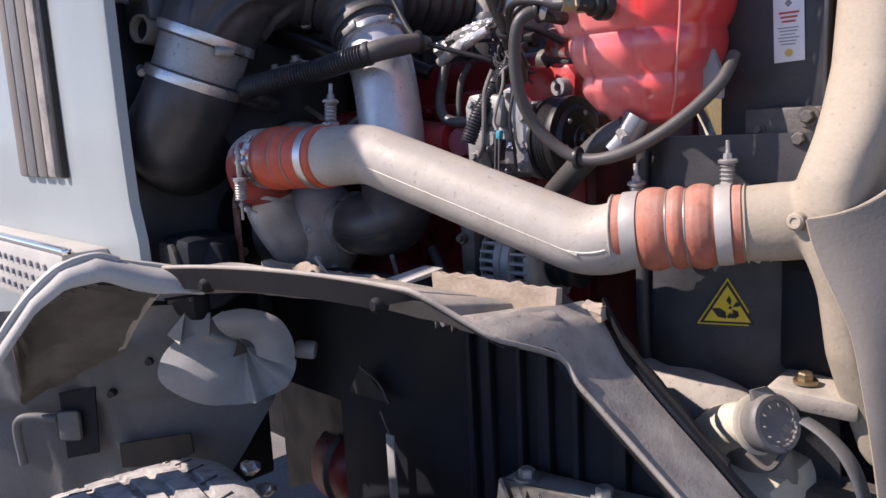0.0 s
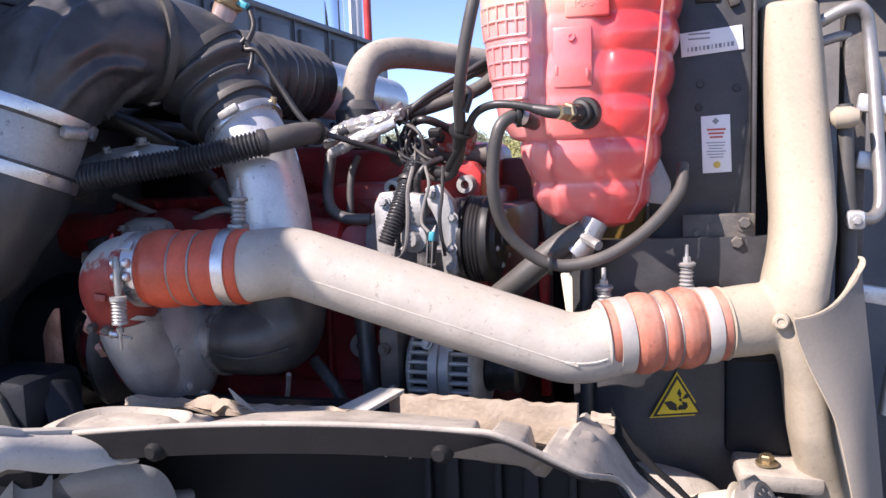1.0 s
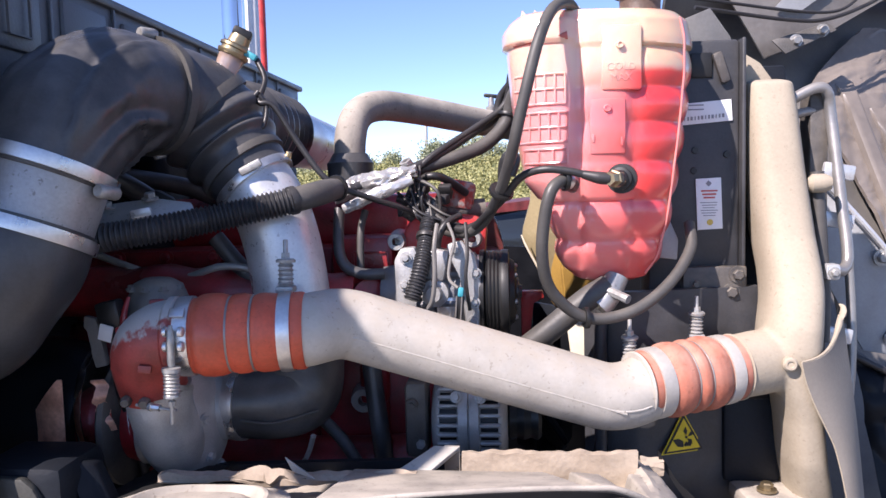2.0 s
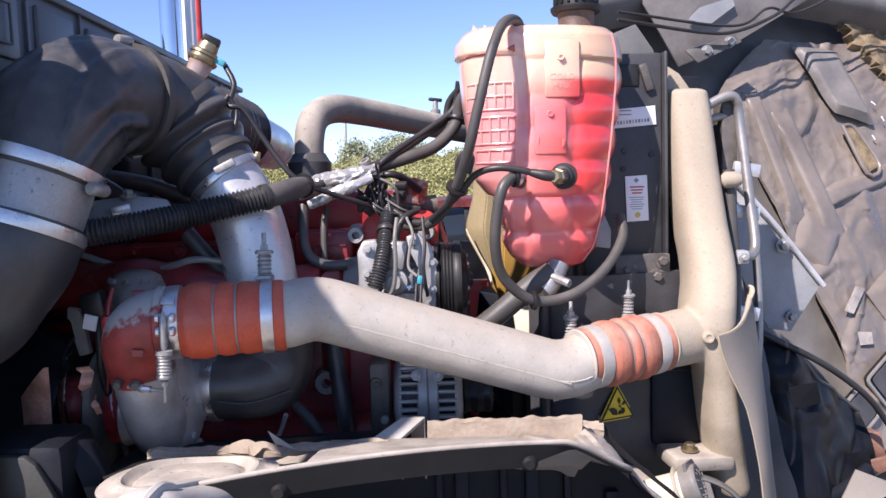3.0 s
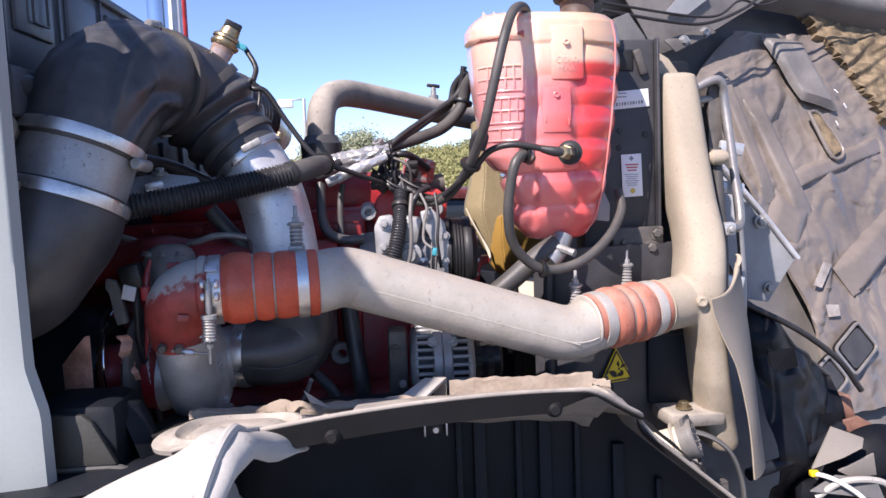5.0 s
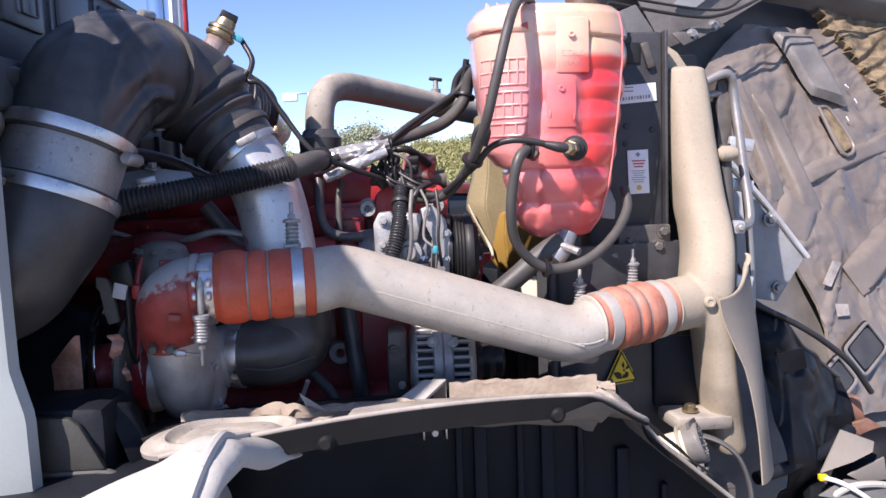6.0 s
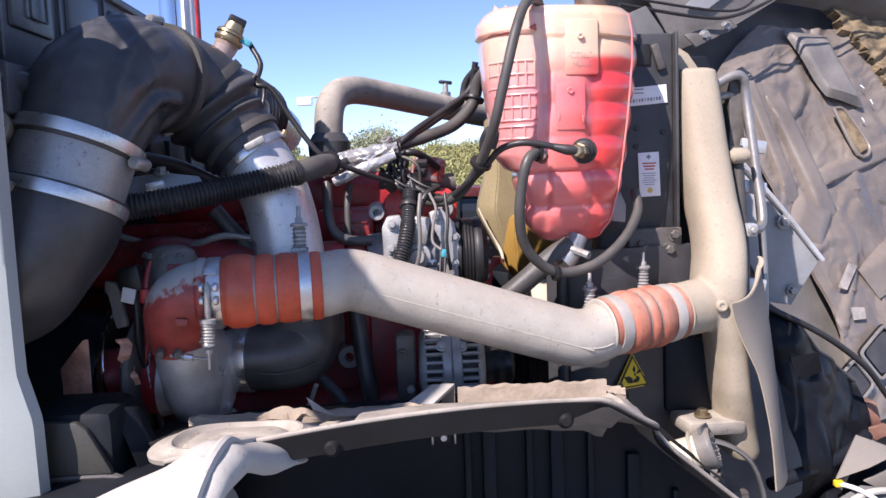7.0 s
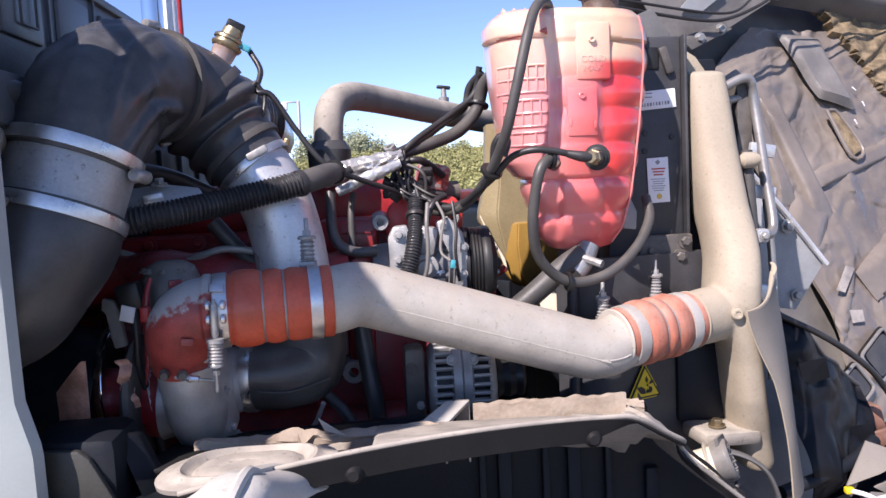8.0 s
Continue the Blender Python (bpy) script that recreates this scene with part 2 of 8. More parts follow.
M_TEAL = mat("teal_connector", (0.05, 0.35, 0.42), 0.4, 0.0, 0.05, 30, 0.0)
# Unseen yard surface; the pale tone is chosen to bounce light into shaded parts.
M_BOUNCE_GROUND = mat("bounce_ground", (0.27, 0.25, 0.225), 0.9, 0.0, 0.3, 1.2, 0.6, fine=60)
M_BANK = mat("dry_grass_bank", (0.20, 0.195, 0.07), 0.9, 0.0, 0.35, 2.5, 0.8, fine=40, second=(0.11, 0.125, 0.045))
M_BARK = mat("bark", (0.14, 0.1, 0.07), 0.9, 0.0, 0.3, 3, 0.6, fine=30)


def leaf_mat(name, a, b_):
    m = bpy.data.materials.new(name)
    m.use_nodes = True
    t = m.node_tree
    b = t.nodes["Principled BSDF"]
    g = t.nodes.new("ShaderNodeNewGeometry")
    r = t.nodes.new("ShaderNodeValToRGB")
    r.color_ramp.elements[0].color, r.color_ramp.elements[1].color = (*a, 1), (*b_, 1)
    t.links.new(g.outputs["Random Per Island"], r.inputs[0])
    t.links.new(r.outputs[0], b.inputs["Base Color"])
    b.inputs["Roughness"].default_value = 0.6
    return m


M_LEAF = leaf_mat("leaves", (0.21, 0.24, 0.14), (0.36, 0.38, 0.25))
M_SCRUB = leaf_mat("scrub_leaves", (0.20, 0.205, 0.075), (0.36, 0.34, 0.14))


def glassy(name, color, rough, alpha_mix):
    m = bpy.data.materials.new(name)
    m.use_nodes = True
    b = m.node_tree.nodes["Principled BSDF"]
    b.inputs["Base Color"].default_value = (*color, 1)
    b.inputs["Roughness"].default_value = rough
    b.inputs["Transmission Weight"].default_value = alpha_mix
    return m


M_BOWL = glassy("clear_bowl", (0.72, 0.52, 0.42), 0.15, 0.6)
M_CARGLASS = glassy("car_glass", (0.02, 0.025, 0.03), 0.08, 0.0)


def tank_mat():
    """Milky plastic over red coolant: cream above the fill line, pink to deep red across x below it."""
    m = bpy.data.materials.new("coolant_tank_plastic")
    m.use_nodes = True
    t = m.node_tree
    n, l = t.nodes, t.links
    b = n["Principled BSDF"]
    geo = n.new("ShaderNodeNewGeometry")
    nz = n.new("ShaderNodeTexNoise")
    nz.inputs["Scale"].default_value, nz.inputs["Detail"].default_value = 16, 4
    l.new(geo.outputs["Position"], nz.inputs["Vector"])
    sh = n.new("ShaderNodeVectorMath")
    sh.operation = "MULTIPLY_ADD"
    sh.inputs[1].default_value = (0.014, 0.014, 0.014)
    l.new(nz.outputs["Color"], sh.inputs[0])
    l.new(geo.outputs["Position"], sh.inputs[2])
    sep = n.new("ShaderNodeSeparateXYZ")
    l.new(sh.outputs[0], sep.inputs[0])

    def ranged(source, a, b_, c=0.0, d=1.0):
        k = n.new("ShaderNodeMapRange")
        k.interpolation_type = "SMOOTHSTEP"
        k.inputs[1].default_value, k.inputs[2].default_value, k.inputs[3].default_value, k.inputs[4].default_value = a, b_, c, d
        l.new(source, k.inputs[0])
        return k.outputs[0]

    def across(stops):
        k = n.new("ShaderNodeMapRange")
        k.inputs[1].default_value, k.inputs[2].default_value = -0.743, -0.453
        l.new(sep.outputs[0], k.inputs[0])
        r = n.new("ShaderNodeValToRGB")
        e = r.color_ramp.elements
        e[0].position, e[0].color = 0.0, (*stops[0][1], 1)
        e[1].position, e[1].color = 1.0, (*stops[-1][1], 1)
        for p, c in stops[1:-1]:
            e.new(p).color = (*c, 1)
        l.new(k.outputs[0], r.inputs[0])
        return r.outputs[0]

    def mixed(f, a, b_):
        k = n.new("ShaderNodeMix")
        k.data_type = "RGBA"
        if isinstance(f, float):
            k.inputs[0].default_value = f
        else:
            l.new(f, k.inputs[0])
        for sock, v in ((k.inputs[6], a), (k.inputs[7], b_)):
            if isinstance(v, tuple):
                sock.default_value = (*v, 1)
            else:
                l.new(v, sock)
        return k.outputs[2]

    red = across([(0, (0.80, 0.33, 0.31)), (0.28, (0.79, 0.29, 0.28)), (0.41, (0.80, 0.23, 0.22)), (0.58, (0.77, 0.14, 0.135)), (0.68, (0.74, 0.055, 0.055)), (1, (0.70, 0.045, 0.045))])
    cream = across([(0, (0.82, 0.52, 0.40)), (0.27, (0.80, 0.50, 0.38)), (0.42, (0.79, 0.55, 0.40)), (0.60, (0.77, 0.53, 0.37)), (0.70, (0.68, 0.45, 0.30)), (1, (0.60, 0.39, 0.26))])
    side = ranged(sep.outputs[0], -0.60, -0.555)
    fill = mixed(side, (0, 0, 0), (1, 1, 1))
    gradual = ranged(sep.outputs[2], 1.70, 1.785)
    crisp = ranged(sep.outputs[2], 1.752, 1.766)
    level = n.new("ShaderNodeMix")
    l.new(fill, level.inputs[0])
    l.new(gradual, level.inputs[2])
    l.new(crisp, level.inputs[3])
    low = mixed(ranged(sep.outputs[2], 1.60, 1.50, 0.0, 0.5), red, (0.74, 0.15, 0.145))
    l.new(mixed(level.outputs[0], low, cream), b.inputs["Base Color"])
    b.inputs["Roughness"].default_value = 0.3
    b.inputs["Coat Weight"].default_value, b.inputs["Coat Roughness"].default_value = 1.0, 0.16
    b.inputs["Subsurface Weight"].default_value = 0.45
    b.inputs["Subsurface Radius"].default_value = (0.05, 0.012, 0.01)
    b.inputs["Subsurface Scale"].default_value = 0.35
    bp = n.new("ShaderNodeBump")
    bp.inputs["Strength"].default_value, bp.inputs["Distance"].default_value = 0.14, 0.003
    n2 = n.new("ShaderNodeTexNoise")
    n2.inputs["Scale"].default_value = 60
    l.new(geo.outputs["Position"], n2.inputs["Vector"])
    l.new(n2.outputs[0], bp.inputs["Height"])
    l.new(bp.outputs[0], b.inputs["Normal"])
    return m


M_TANK = tank_mat()


# ---- builders ----
def thing(name, label, category, at=(0, 0, 0), group="", kind=""):
    ob = new(name)
    ob.empty_display_size = 0.05
    ob.location = at
    return tagged(ob, label, category, group, kind)


def part(name, bm, material, parent=None, label="", sharp=38):
    me = bpy.data.meshes.new(name)
    bmesh.ops.recalc_face_normals(bm, faces=bm.faces)
    bm.to_mesh(me)
    bm.free()
    me.materials.append(material)
    me.shade_smooth()
    me.set_sharp_from_angle(angle=radians(sharp))
    ob = new(name, me)
    if parent:
        ob.parent = parent
        ob.matrix_parent_inverse = Matrix.Translation(-Vector(parent.location))
    if label:
        ob["label"] = label
    return ob


def curve_points(pts, n=10):
    """A smooth line through the points (Catmull-Rom), as (place, position along the list)."""
    P = [Vector(p) for p in pts]
    if len(P) == 2:
        return [(P[0].lerp(P[1], i / n), i / n) for i in range(n + 1)]
    Q = [2 * P[0] - P[1]] + P + [2 * P[-1] - P[-2]]
    out = []
    for i in range(len(P) - 1):
        a, b, c, d = Q[i:i + 4]
        for j in range(n):
            u = j / n
            out.append((0.5 * ((2 * b) + (c - a) * u + (2 * a - 5 * b + 4 * c - d) * u * u + (3 * b - a - 3 * c + d) * u ** 3), i + u))
    out.append((P[-1], len(P) - 1.0))
    return out


def sweep(pts, rad, seg=20, n=10, ripple=None, cap=True, flat=1.0, bm=None, flute=None):
    """A tube along a smooth line. rad: one radius or one for each point. ripple(s, length): what is added to it. flat: height by width."""
    bm = bm or bmesh.new()
    line = curve_points(pts, n)
    rads = rad if isinstance(rad, (list, tuple)) else [rad] * len(pts)
    k = len(line)
    tang = [(line[min(i + 1, k - 1)][0] - line[max(i - 1, 0)][0]).normalized() for i in range(k)]
    up = Vector((0, 0, 1)) if abs(tang[0].z) < 0.9 else Vector((0, 1, 0))
    s, total = 0.0, sum((line[i + 1][0] - line[i][0]).length for i in range(k - 1))
    rings = []
    for i, (p, u) in enumerate(line):
        if i:
            s += (p - line[i - 1][0]).length
            up = tang[i - 1].rotation_difference(tang[i]) @ up
        side = tang[i].cross(up).normalized()
        top = side.cross(tang[i]).normalized()
        j = min(int(u), len(rads) - 2) if len(rads) > 1 else 0
        r = rads[j] + (rads[j + 1] - rads[j]) * (u - j)
        if ripple:
            r += ripple(s, total)
        rings.append([bm.verts.new(p + (r + (flute(a, s, total) if flute else 0.0)) * (math.cos(a) * side + flat * math.sin(a) * top)) for a in (2 * math.pi * q / seg for q in range(seg))])
    for a, b in zip(rings, rings[1:]):
        for q in range(seg):
            bm.faces.new((a[q], a[(q + 1) % seg], b[(q + 1) % seg], b[q]))
    if cap:
        bm.faces.new(rings[0][::-1])
        bm.faces.new(rings[-1])
    return bm


def profile(a, b, steps, seg=24, bm=None):
    """Turned shape about the axis from a to b. steps: (part of the way, radius)."""
    bm = bm or bmesh.new()
    a, b = Vector(a), Vector(b)
    d = (b - a).normalized()
    side = d.orthogonal().normalized()
    top = d.cross(side)
    rings = []
    for u, r in steps:
        c = a.lerp(b, u) if 0 <= u <= 1 else a + (b - a) * u
        rings.append([bm.verts.new(c + r * (math.cos(t) * side + math.sin(t) * top)) for t in (2 * math.pi * q / seg for q in range(seg))])
    for x, y in zip(rings, rings[1:]):
        for q in range(seg):
            bm.faces.new((x[q], x[(q + 1) % seg], y[(q + 1) % seg], y[q]))
    bm.faces.new(rings[0][::-1])
    bm.faces.new(rings[-1])
    return bm


def rod(a, b, r, seg=16, bm=None, edge=0.12):
    L = (Vector(b) - Vector(a)).length
    e = min(0.3, edge * r / L * 2)
    return profile(a, b, [(0, r * 0.85), (e, r), (1 - e, r), (1, r * 0.85)], seg, bm)


def box(c, size, bevel=0.004, rot=(0, 0, 0), bm=None, segs=2):
    t = bmesh.new()
    bmesh.ops.create_cube(t, size=1)
    bmesh.ops.scale(t, vec=size, verts=t.verts)
    if bevel:
        bmesh.ops.bevel(t, geom=t.edges[:], offset=bevel, segments=segs, affect="EDGES", profile=0.5)
    bmesh.ops.transform(t, matrix=pose(*c, *rot), verts=t.verts)
    if bm is None:
        return t
    me = bpy.data.meshes.new("tmp")
    t.to_mesh(me)
    t.free()
    bm.from_mesh(me)
    bpy.data.meshes.remove(me)
    return bm


def sheet(f, nu, nv, thick=0.004):
    """A skin of real thickness over f(u, v), u and v from 0 to 1."""
    bm = bmesh.new()
    g = [[bm.verts.new(f(i / nu, j / nv)) for j in range(nv + 1)] for i in range(nu + 1)]
    for i in range(nu):
        for j in range(nv):
            bm.faces.new((g[i][j], g[i + 1][j], g[i + 1][j + 1], g[i][j + 1]))
    bmesh.ops.recalc_face_normals(bm, faces=bm.faces)
    if thick:
        bmesh.ops.solidify(bm, geom=bm.faces[:], thickness=thick)
    return bm


def plate(pts, thick, normal, bevel=0.0):
    """A flat plate of that outline."""
    bm = bmesh.new()
    n = Vector(normal).normalized() * thick
    a = [bm.verts.new(Vector(p)) for p in pts]
    b = [bm.verts.new(Vector(p) + n) for p in pts]
    k = len(pts)
    bm.faces.new(a)
    bm.faces.new(b[::-1])
    for i in range(k):
        bm.faces.new((a[i], a[(i + 1) % k], b[(i + 1) % k], b[i]))
    if bevel:
        bmesh.ops.bevel(bm, geom=bm.edges[:], offset=bevel, segments=2, affect="EDGES", profile=0.5)
    return bm


def loft(sections, seg=32, cap=True):
    """A skin through rings: (centre, side axis, other axis, half side, half other, power) with power 2 an ellipse and more a rounded box."""
    bm = bmesh.new()
    rings = []
    for c, ax, ay, a, b, p in sections:
        c, ax, ay = Vector(c), Vector(ax).normalized(), Vector(ay).normalized()
        ring = []
        for q in range(seg):
            t = 2 * math.pi * q / seg
            x, y = math.cos(t), math.sin(t)
            k = (abs(x) ** p + abs(y) ** p) ** (-1 / p)
            ring.append(bm.verts.new(c + ax * (a * k * x) + ay * (b * k * y)))
        rings.append(ring)
    for x, y in zip(rings, rings[1:]):
        for q in range(seg):
            bm.faces.new((x[q], x[(q + 1) % seg], y[(q + 1) % seg], y[q]))
    if cap:
        bm.faces.new(rings[0][::-1])
        bm.faces.new(rings[-1])
    return bm


def hexbolt(at, normal, r, parent, material=None, name="bolt", washer=True):
    n = Vector(normal).normalized()
    a = Vector(at)
    bm = bmesh.new()
    if washer:
        profile(a - n * 0.001, a + n * r * 0.3, [(0, r * 1.5), (1, r * 1.5)], 16, bm)
    profile(a + n * r * 0.3, a + n * r * 1.3, [(0, r), (0.8, r), (1, r * 0.8)], 6, bm)
    return part(name, bm, material or M_BOLT, parent, sharp=25)


def ring_band(at, axis, r, width, parent, name="band", material=None, thick=0.0025):
    d = Vector(axis).normalized() * width / 2
    a = Vector(at)
    return part(name, profile(a - d, a + d, [(0, r), (0.0, r + thick), (0.25, r + thick * 1.2), (0.75, r + thick * 1.2), (1, r + thick), (1, r)], 40), material or M_STEEL, parent)


def t_bolt_spring(base, axis, parent, scale=1.0):
    """The spring-loaded bolt that stands off a hose clamp."""
    n = Vector(axis).normalized()
    b = Vector(base)
    s = scale
    st = part("clamp_bolt", rod(b - n * 0.012 * s, b + n * 0.060 * s, 0.0030 * s, 10), M_BOLT, parent)
    steps = [(0, 0.0075 * s)]
    for k in range(5):
        steps += [(0.04 + 0.192 * k, 0.0080 * s), (0.10 + 0.192 * k, 0.0102 * s), (0.16 + 0.192 * k, 0.0080 * s)]
    part("spring", profile(b + n * 0.004 * s, b + n * 0.032 * s, steps + [(1, 0.0075 * s)], 18), M_BOLT, st)
    part("washer", profile(b + n * 0.032 * s, b + n * 0.037 * s, [(0, 0.0118 * s), (0.6, 0.0122 * s), (1, 0.010 * s)], 18), M_BOLT, st)
    part("nut", profile(b + n * 0.037 * s, b + n * 0.044 * s, [(0, 0.006 * s), (1, 0.0055 * s)], 6), M_BOLT, st, sharp=25)
    part("bridge", box(tuple(b), (0.022 * s, 0.018 * s, 0.008 * s), 0.002 * s), M_BOLT, st)
    return st


def cable(name, pts, r, label, material=None, seg=10, n=8, ripple=None, category="cable"):
    ob = part(name, sweep(pts, r, seg, n, ripple), material or M_CABLE)
    return tagged(ob, label, category)


def corrugation(pitch, depth):
    return lambda s, total: depth * math.sin(2 * math.pi * s / pitch)


# ---- large structure ----
def ground():
    bm = bmesh.new()
    bmesh.ops.create_grid(bm, x_segments=8, y_segments=8, size=600)
    return tagged(part("ground", bm, M_BOUNCE_GROUND), "yard ground under the truck, made pale to bounce light", "ground", kind="structure")


ground()


def cab():
    """White cab: side skin with a rounded front edge, dark cowl behind it."""
    c = thing("truck_cab", "white truck cab with dark cowl behind the engine bay", "truck cab", (-1.9, 1.5, 0.5))
    def side(u, v):
        z = 1.165 + 0.805 * v
        x0 = -1.366 + (0.014 * min(1, max(0, (1.34 - z) / 0.06)))
        y = 0.552 + 0.035 * max(0, 1.45 - z) ** 1.2
        s = u * 1.6
        if s < 0.03:
            k = s / 0.03
            return Vector((x0 - 0.012 * k * k, y + 0.016 * (1 - k) ** 2, z))
        q = s - 0.03
        return Vector((x0 - 0.012 - q, y - 0.012 * min(1, q / 0.15), z))
    part("side_panel", sheet(side, 90, 60, 0.006), M_WHITE, c)
    part("front_pillar", sweep([(-1.49, 0.62, 1.93), (-1.9, 0.63, 2.06), (-2.6, 0.64, 2.27)], 0.03, 16, 8), M_WHITE, c)
    part("door_glass", plate([(-1.56, 0.60, 1.95), (-2.6, 0.61, 2.26), (-3.25, 0.61, 2.26), (-3.25, 0.60, 1.95)], 0.02, (0, 1, 0)), M_CARGLASS, c)
    part("windscreen", plate([(-1.51, 0.64, 1.91), (-2.6, 0.66, 2.25), (-2.6, 2.4, 2.25), (-1.51, 2.4, 1.91)], 0.02, (-0.3, 0, -1)), M_CARGLASS, c)
    part("door_shell", box((-2.75, 0.64, 1.3), (1.2, 0.06, 1.4), 0.02), M_WHITE, c)
    # Unseen mirror blocks, sized to shade the turbo and the pipe's left end.
    mir = part("mirror_shade_block", box((-1.47, 0.20, 2.048), (0.09, 0.31, 0.235), 0.03), M_INK, c)
    part("arm_shade_block", box((-1.465, 0.375, 2.025), (0.07, 0.08, 0.19), 0.03), M_INK, mir)
    part("arm_tube", rod((-1.47, 0.39, 2.105), (-1.50, 0.60, 2.11), 0.012, 12), M_INK, mir)
    part("lower_shade_block", box((-1.465, 0.355, 1.80), (0.06, 0.11, 0.33), 0.025), M_INK, mir)
    part("rear_wall", box((-3.3, 1.55, 1.5), (0.1, 1.9, 1.8), 0.03), M_WHITE, c)
    part("roof", box((-2.95, 1.55, 2.31), (0.8, 1.95, 0.08), 0.03), M_WHITE, c)
    # cowl: a dark moulded wall across the front of the cab
    part("cowl", box((-1.60, 1.55, 1.36), (0.1, 1.9, 0.72), 0.01), M_FIREWALL, c, "charcoal moulded cowl")
    part("cowl_face", box((-1.475, 1.43, 1.825), (0.1, 1.70, 0.19), 0.008), M_FIREWALL, c)
    part("cowl_ledge", box((-1.455, 1.43, 1.918), (0.08, 1.74, 0.016), 0.005), M_FIREWALL, c)
    for i in range(8):
        part("cowl_rib", box((-1.421, 0.70 + 0.19 * i, 1.83), (0.005, 0.006, 0.165), 0.001), M_FIREWALL, c)
    for i in range(8):
        part("cowl_panel", box((-1.423, 0.795 + 0.19 * i, 1.845), (0.012, 0.13, 0.10), 0.006), M_FIREWALL, c)
    for i in range(3):
        part("cowl_box", box((-1.44, 0.70 + 0.2 * i, 1.70), (0.11, 0.13, 0.07), 0.01), M_FIREWALL, c)
    part("cowl_pipe", sweep([(-1.42, 0.62, 1.72), (-1.38, 0.72, 1.70), (-1.37, 0.8, 1.70)], 0.02, 12, 6), M_RUBBER, c)
    # frame of the stamped panel on the cowl
    bm = bmesh.new()
    for d in ((0, 0.03), (0, -0.03)):
        box((-1.412, 0.80, 1.845 + d[1]), (0.004, 0.05, 0.003), 0, bm=bm)
    for d in (0.025, -0.025):
        box((-1.412, 0.80 + d, 1.845), (0.004, 0.003, 0.06), 0, bm=bm)
    part("panel_line", bm, M_GREYP, c)
    # chrome trim strips and step beside the door
    for x, w, m in ((-1.66, 0.045, M_TAG), (-1.715, 0.055, M_BAFFLE), (-1.78, 0.06, M_CAP), (-1.84, 0.05, M_BAFFLE), (-1.608, 0.022, M_INK)):
        part("door_trim", box((x, 0.535, 1.8), (w, 0.03, 0.83), 0.008), m, c)
    return c


cab()


def step():
    t = thing("side_step", "white perforated step tray beside the cab", "step", (-1.8, 0.5, 1.2))
    part("tray", box((-1.85, 0.50, 1.20), (0.78, 0.09, 0.12), 0.012), M_WHITEP, t)
    part("tray_rim", box((-1.85, 0.465, 1.262), (0.80, 0.02, 0.012), 0.004), M_CHROME, t)
    for i in range(16):
        for j in range(3):
            part("tread_stud", profile((-2.18 + 0.042 * i, 0.457, 1.17 + 0.028 * j), (-2.18 + 0.042 * i, 0.450, 1.17 + 0.028 * j), [(0, 0.007), (1, 0.006)], 8), M_INKG, t)
    return t


step()

# ---- hood ----
def hood_y(x, z):
    return 1.67 + 0.46 * (z - 0.91) + 0.35 * (x - 0.4)


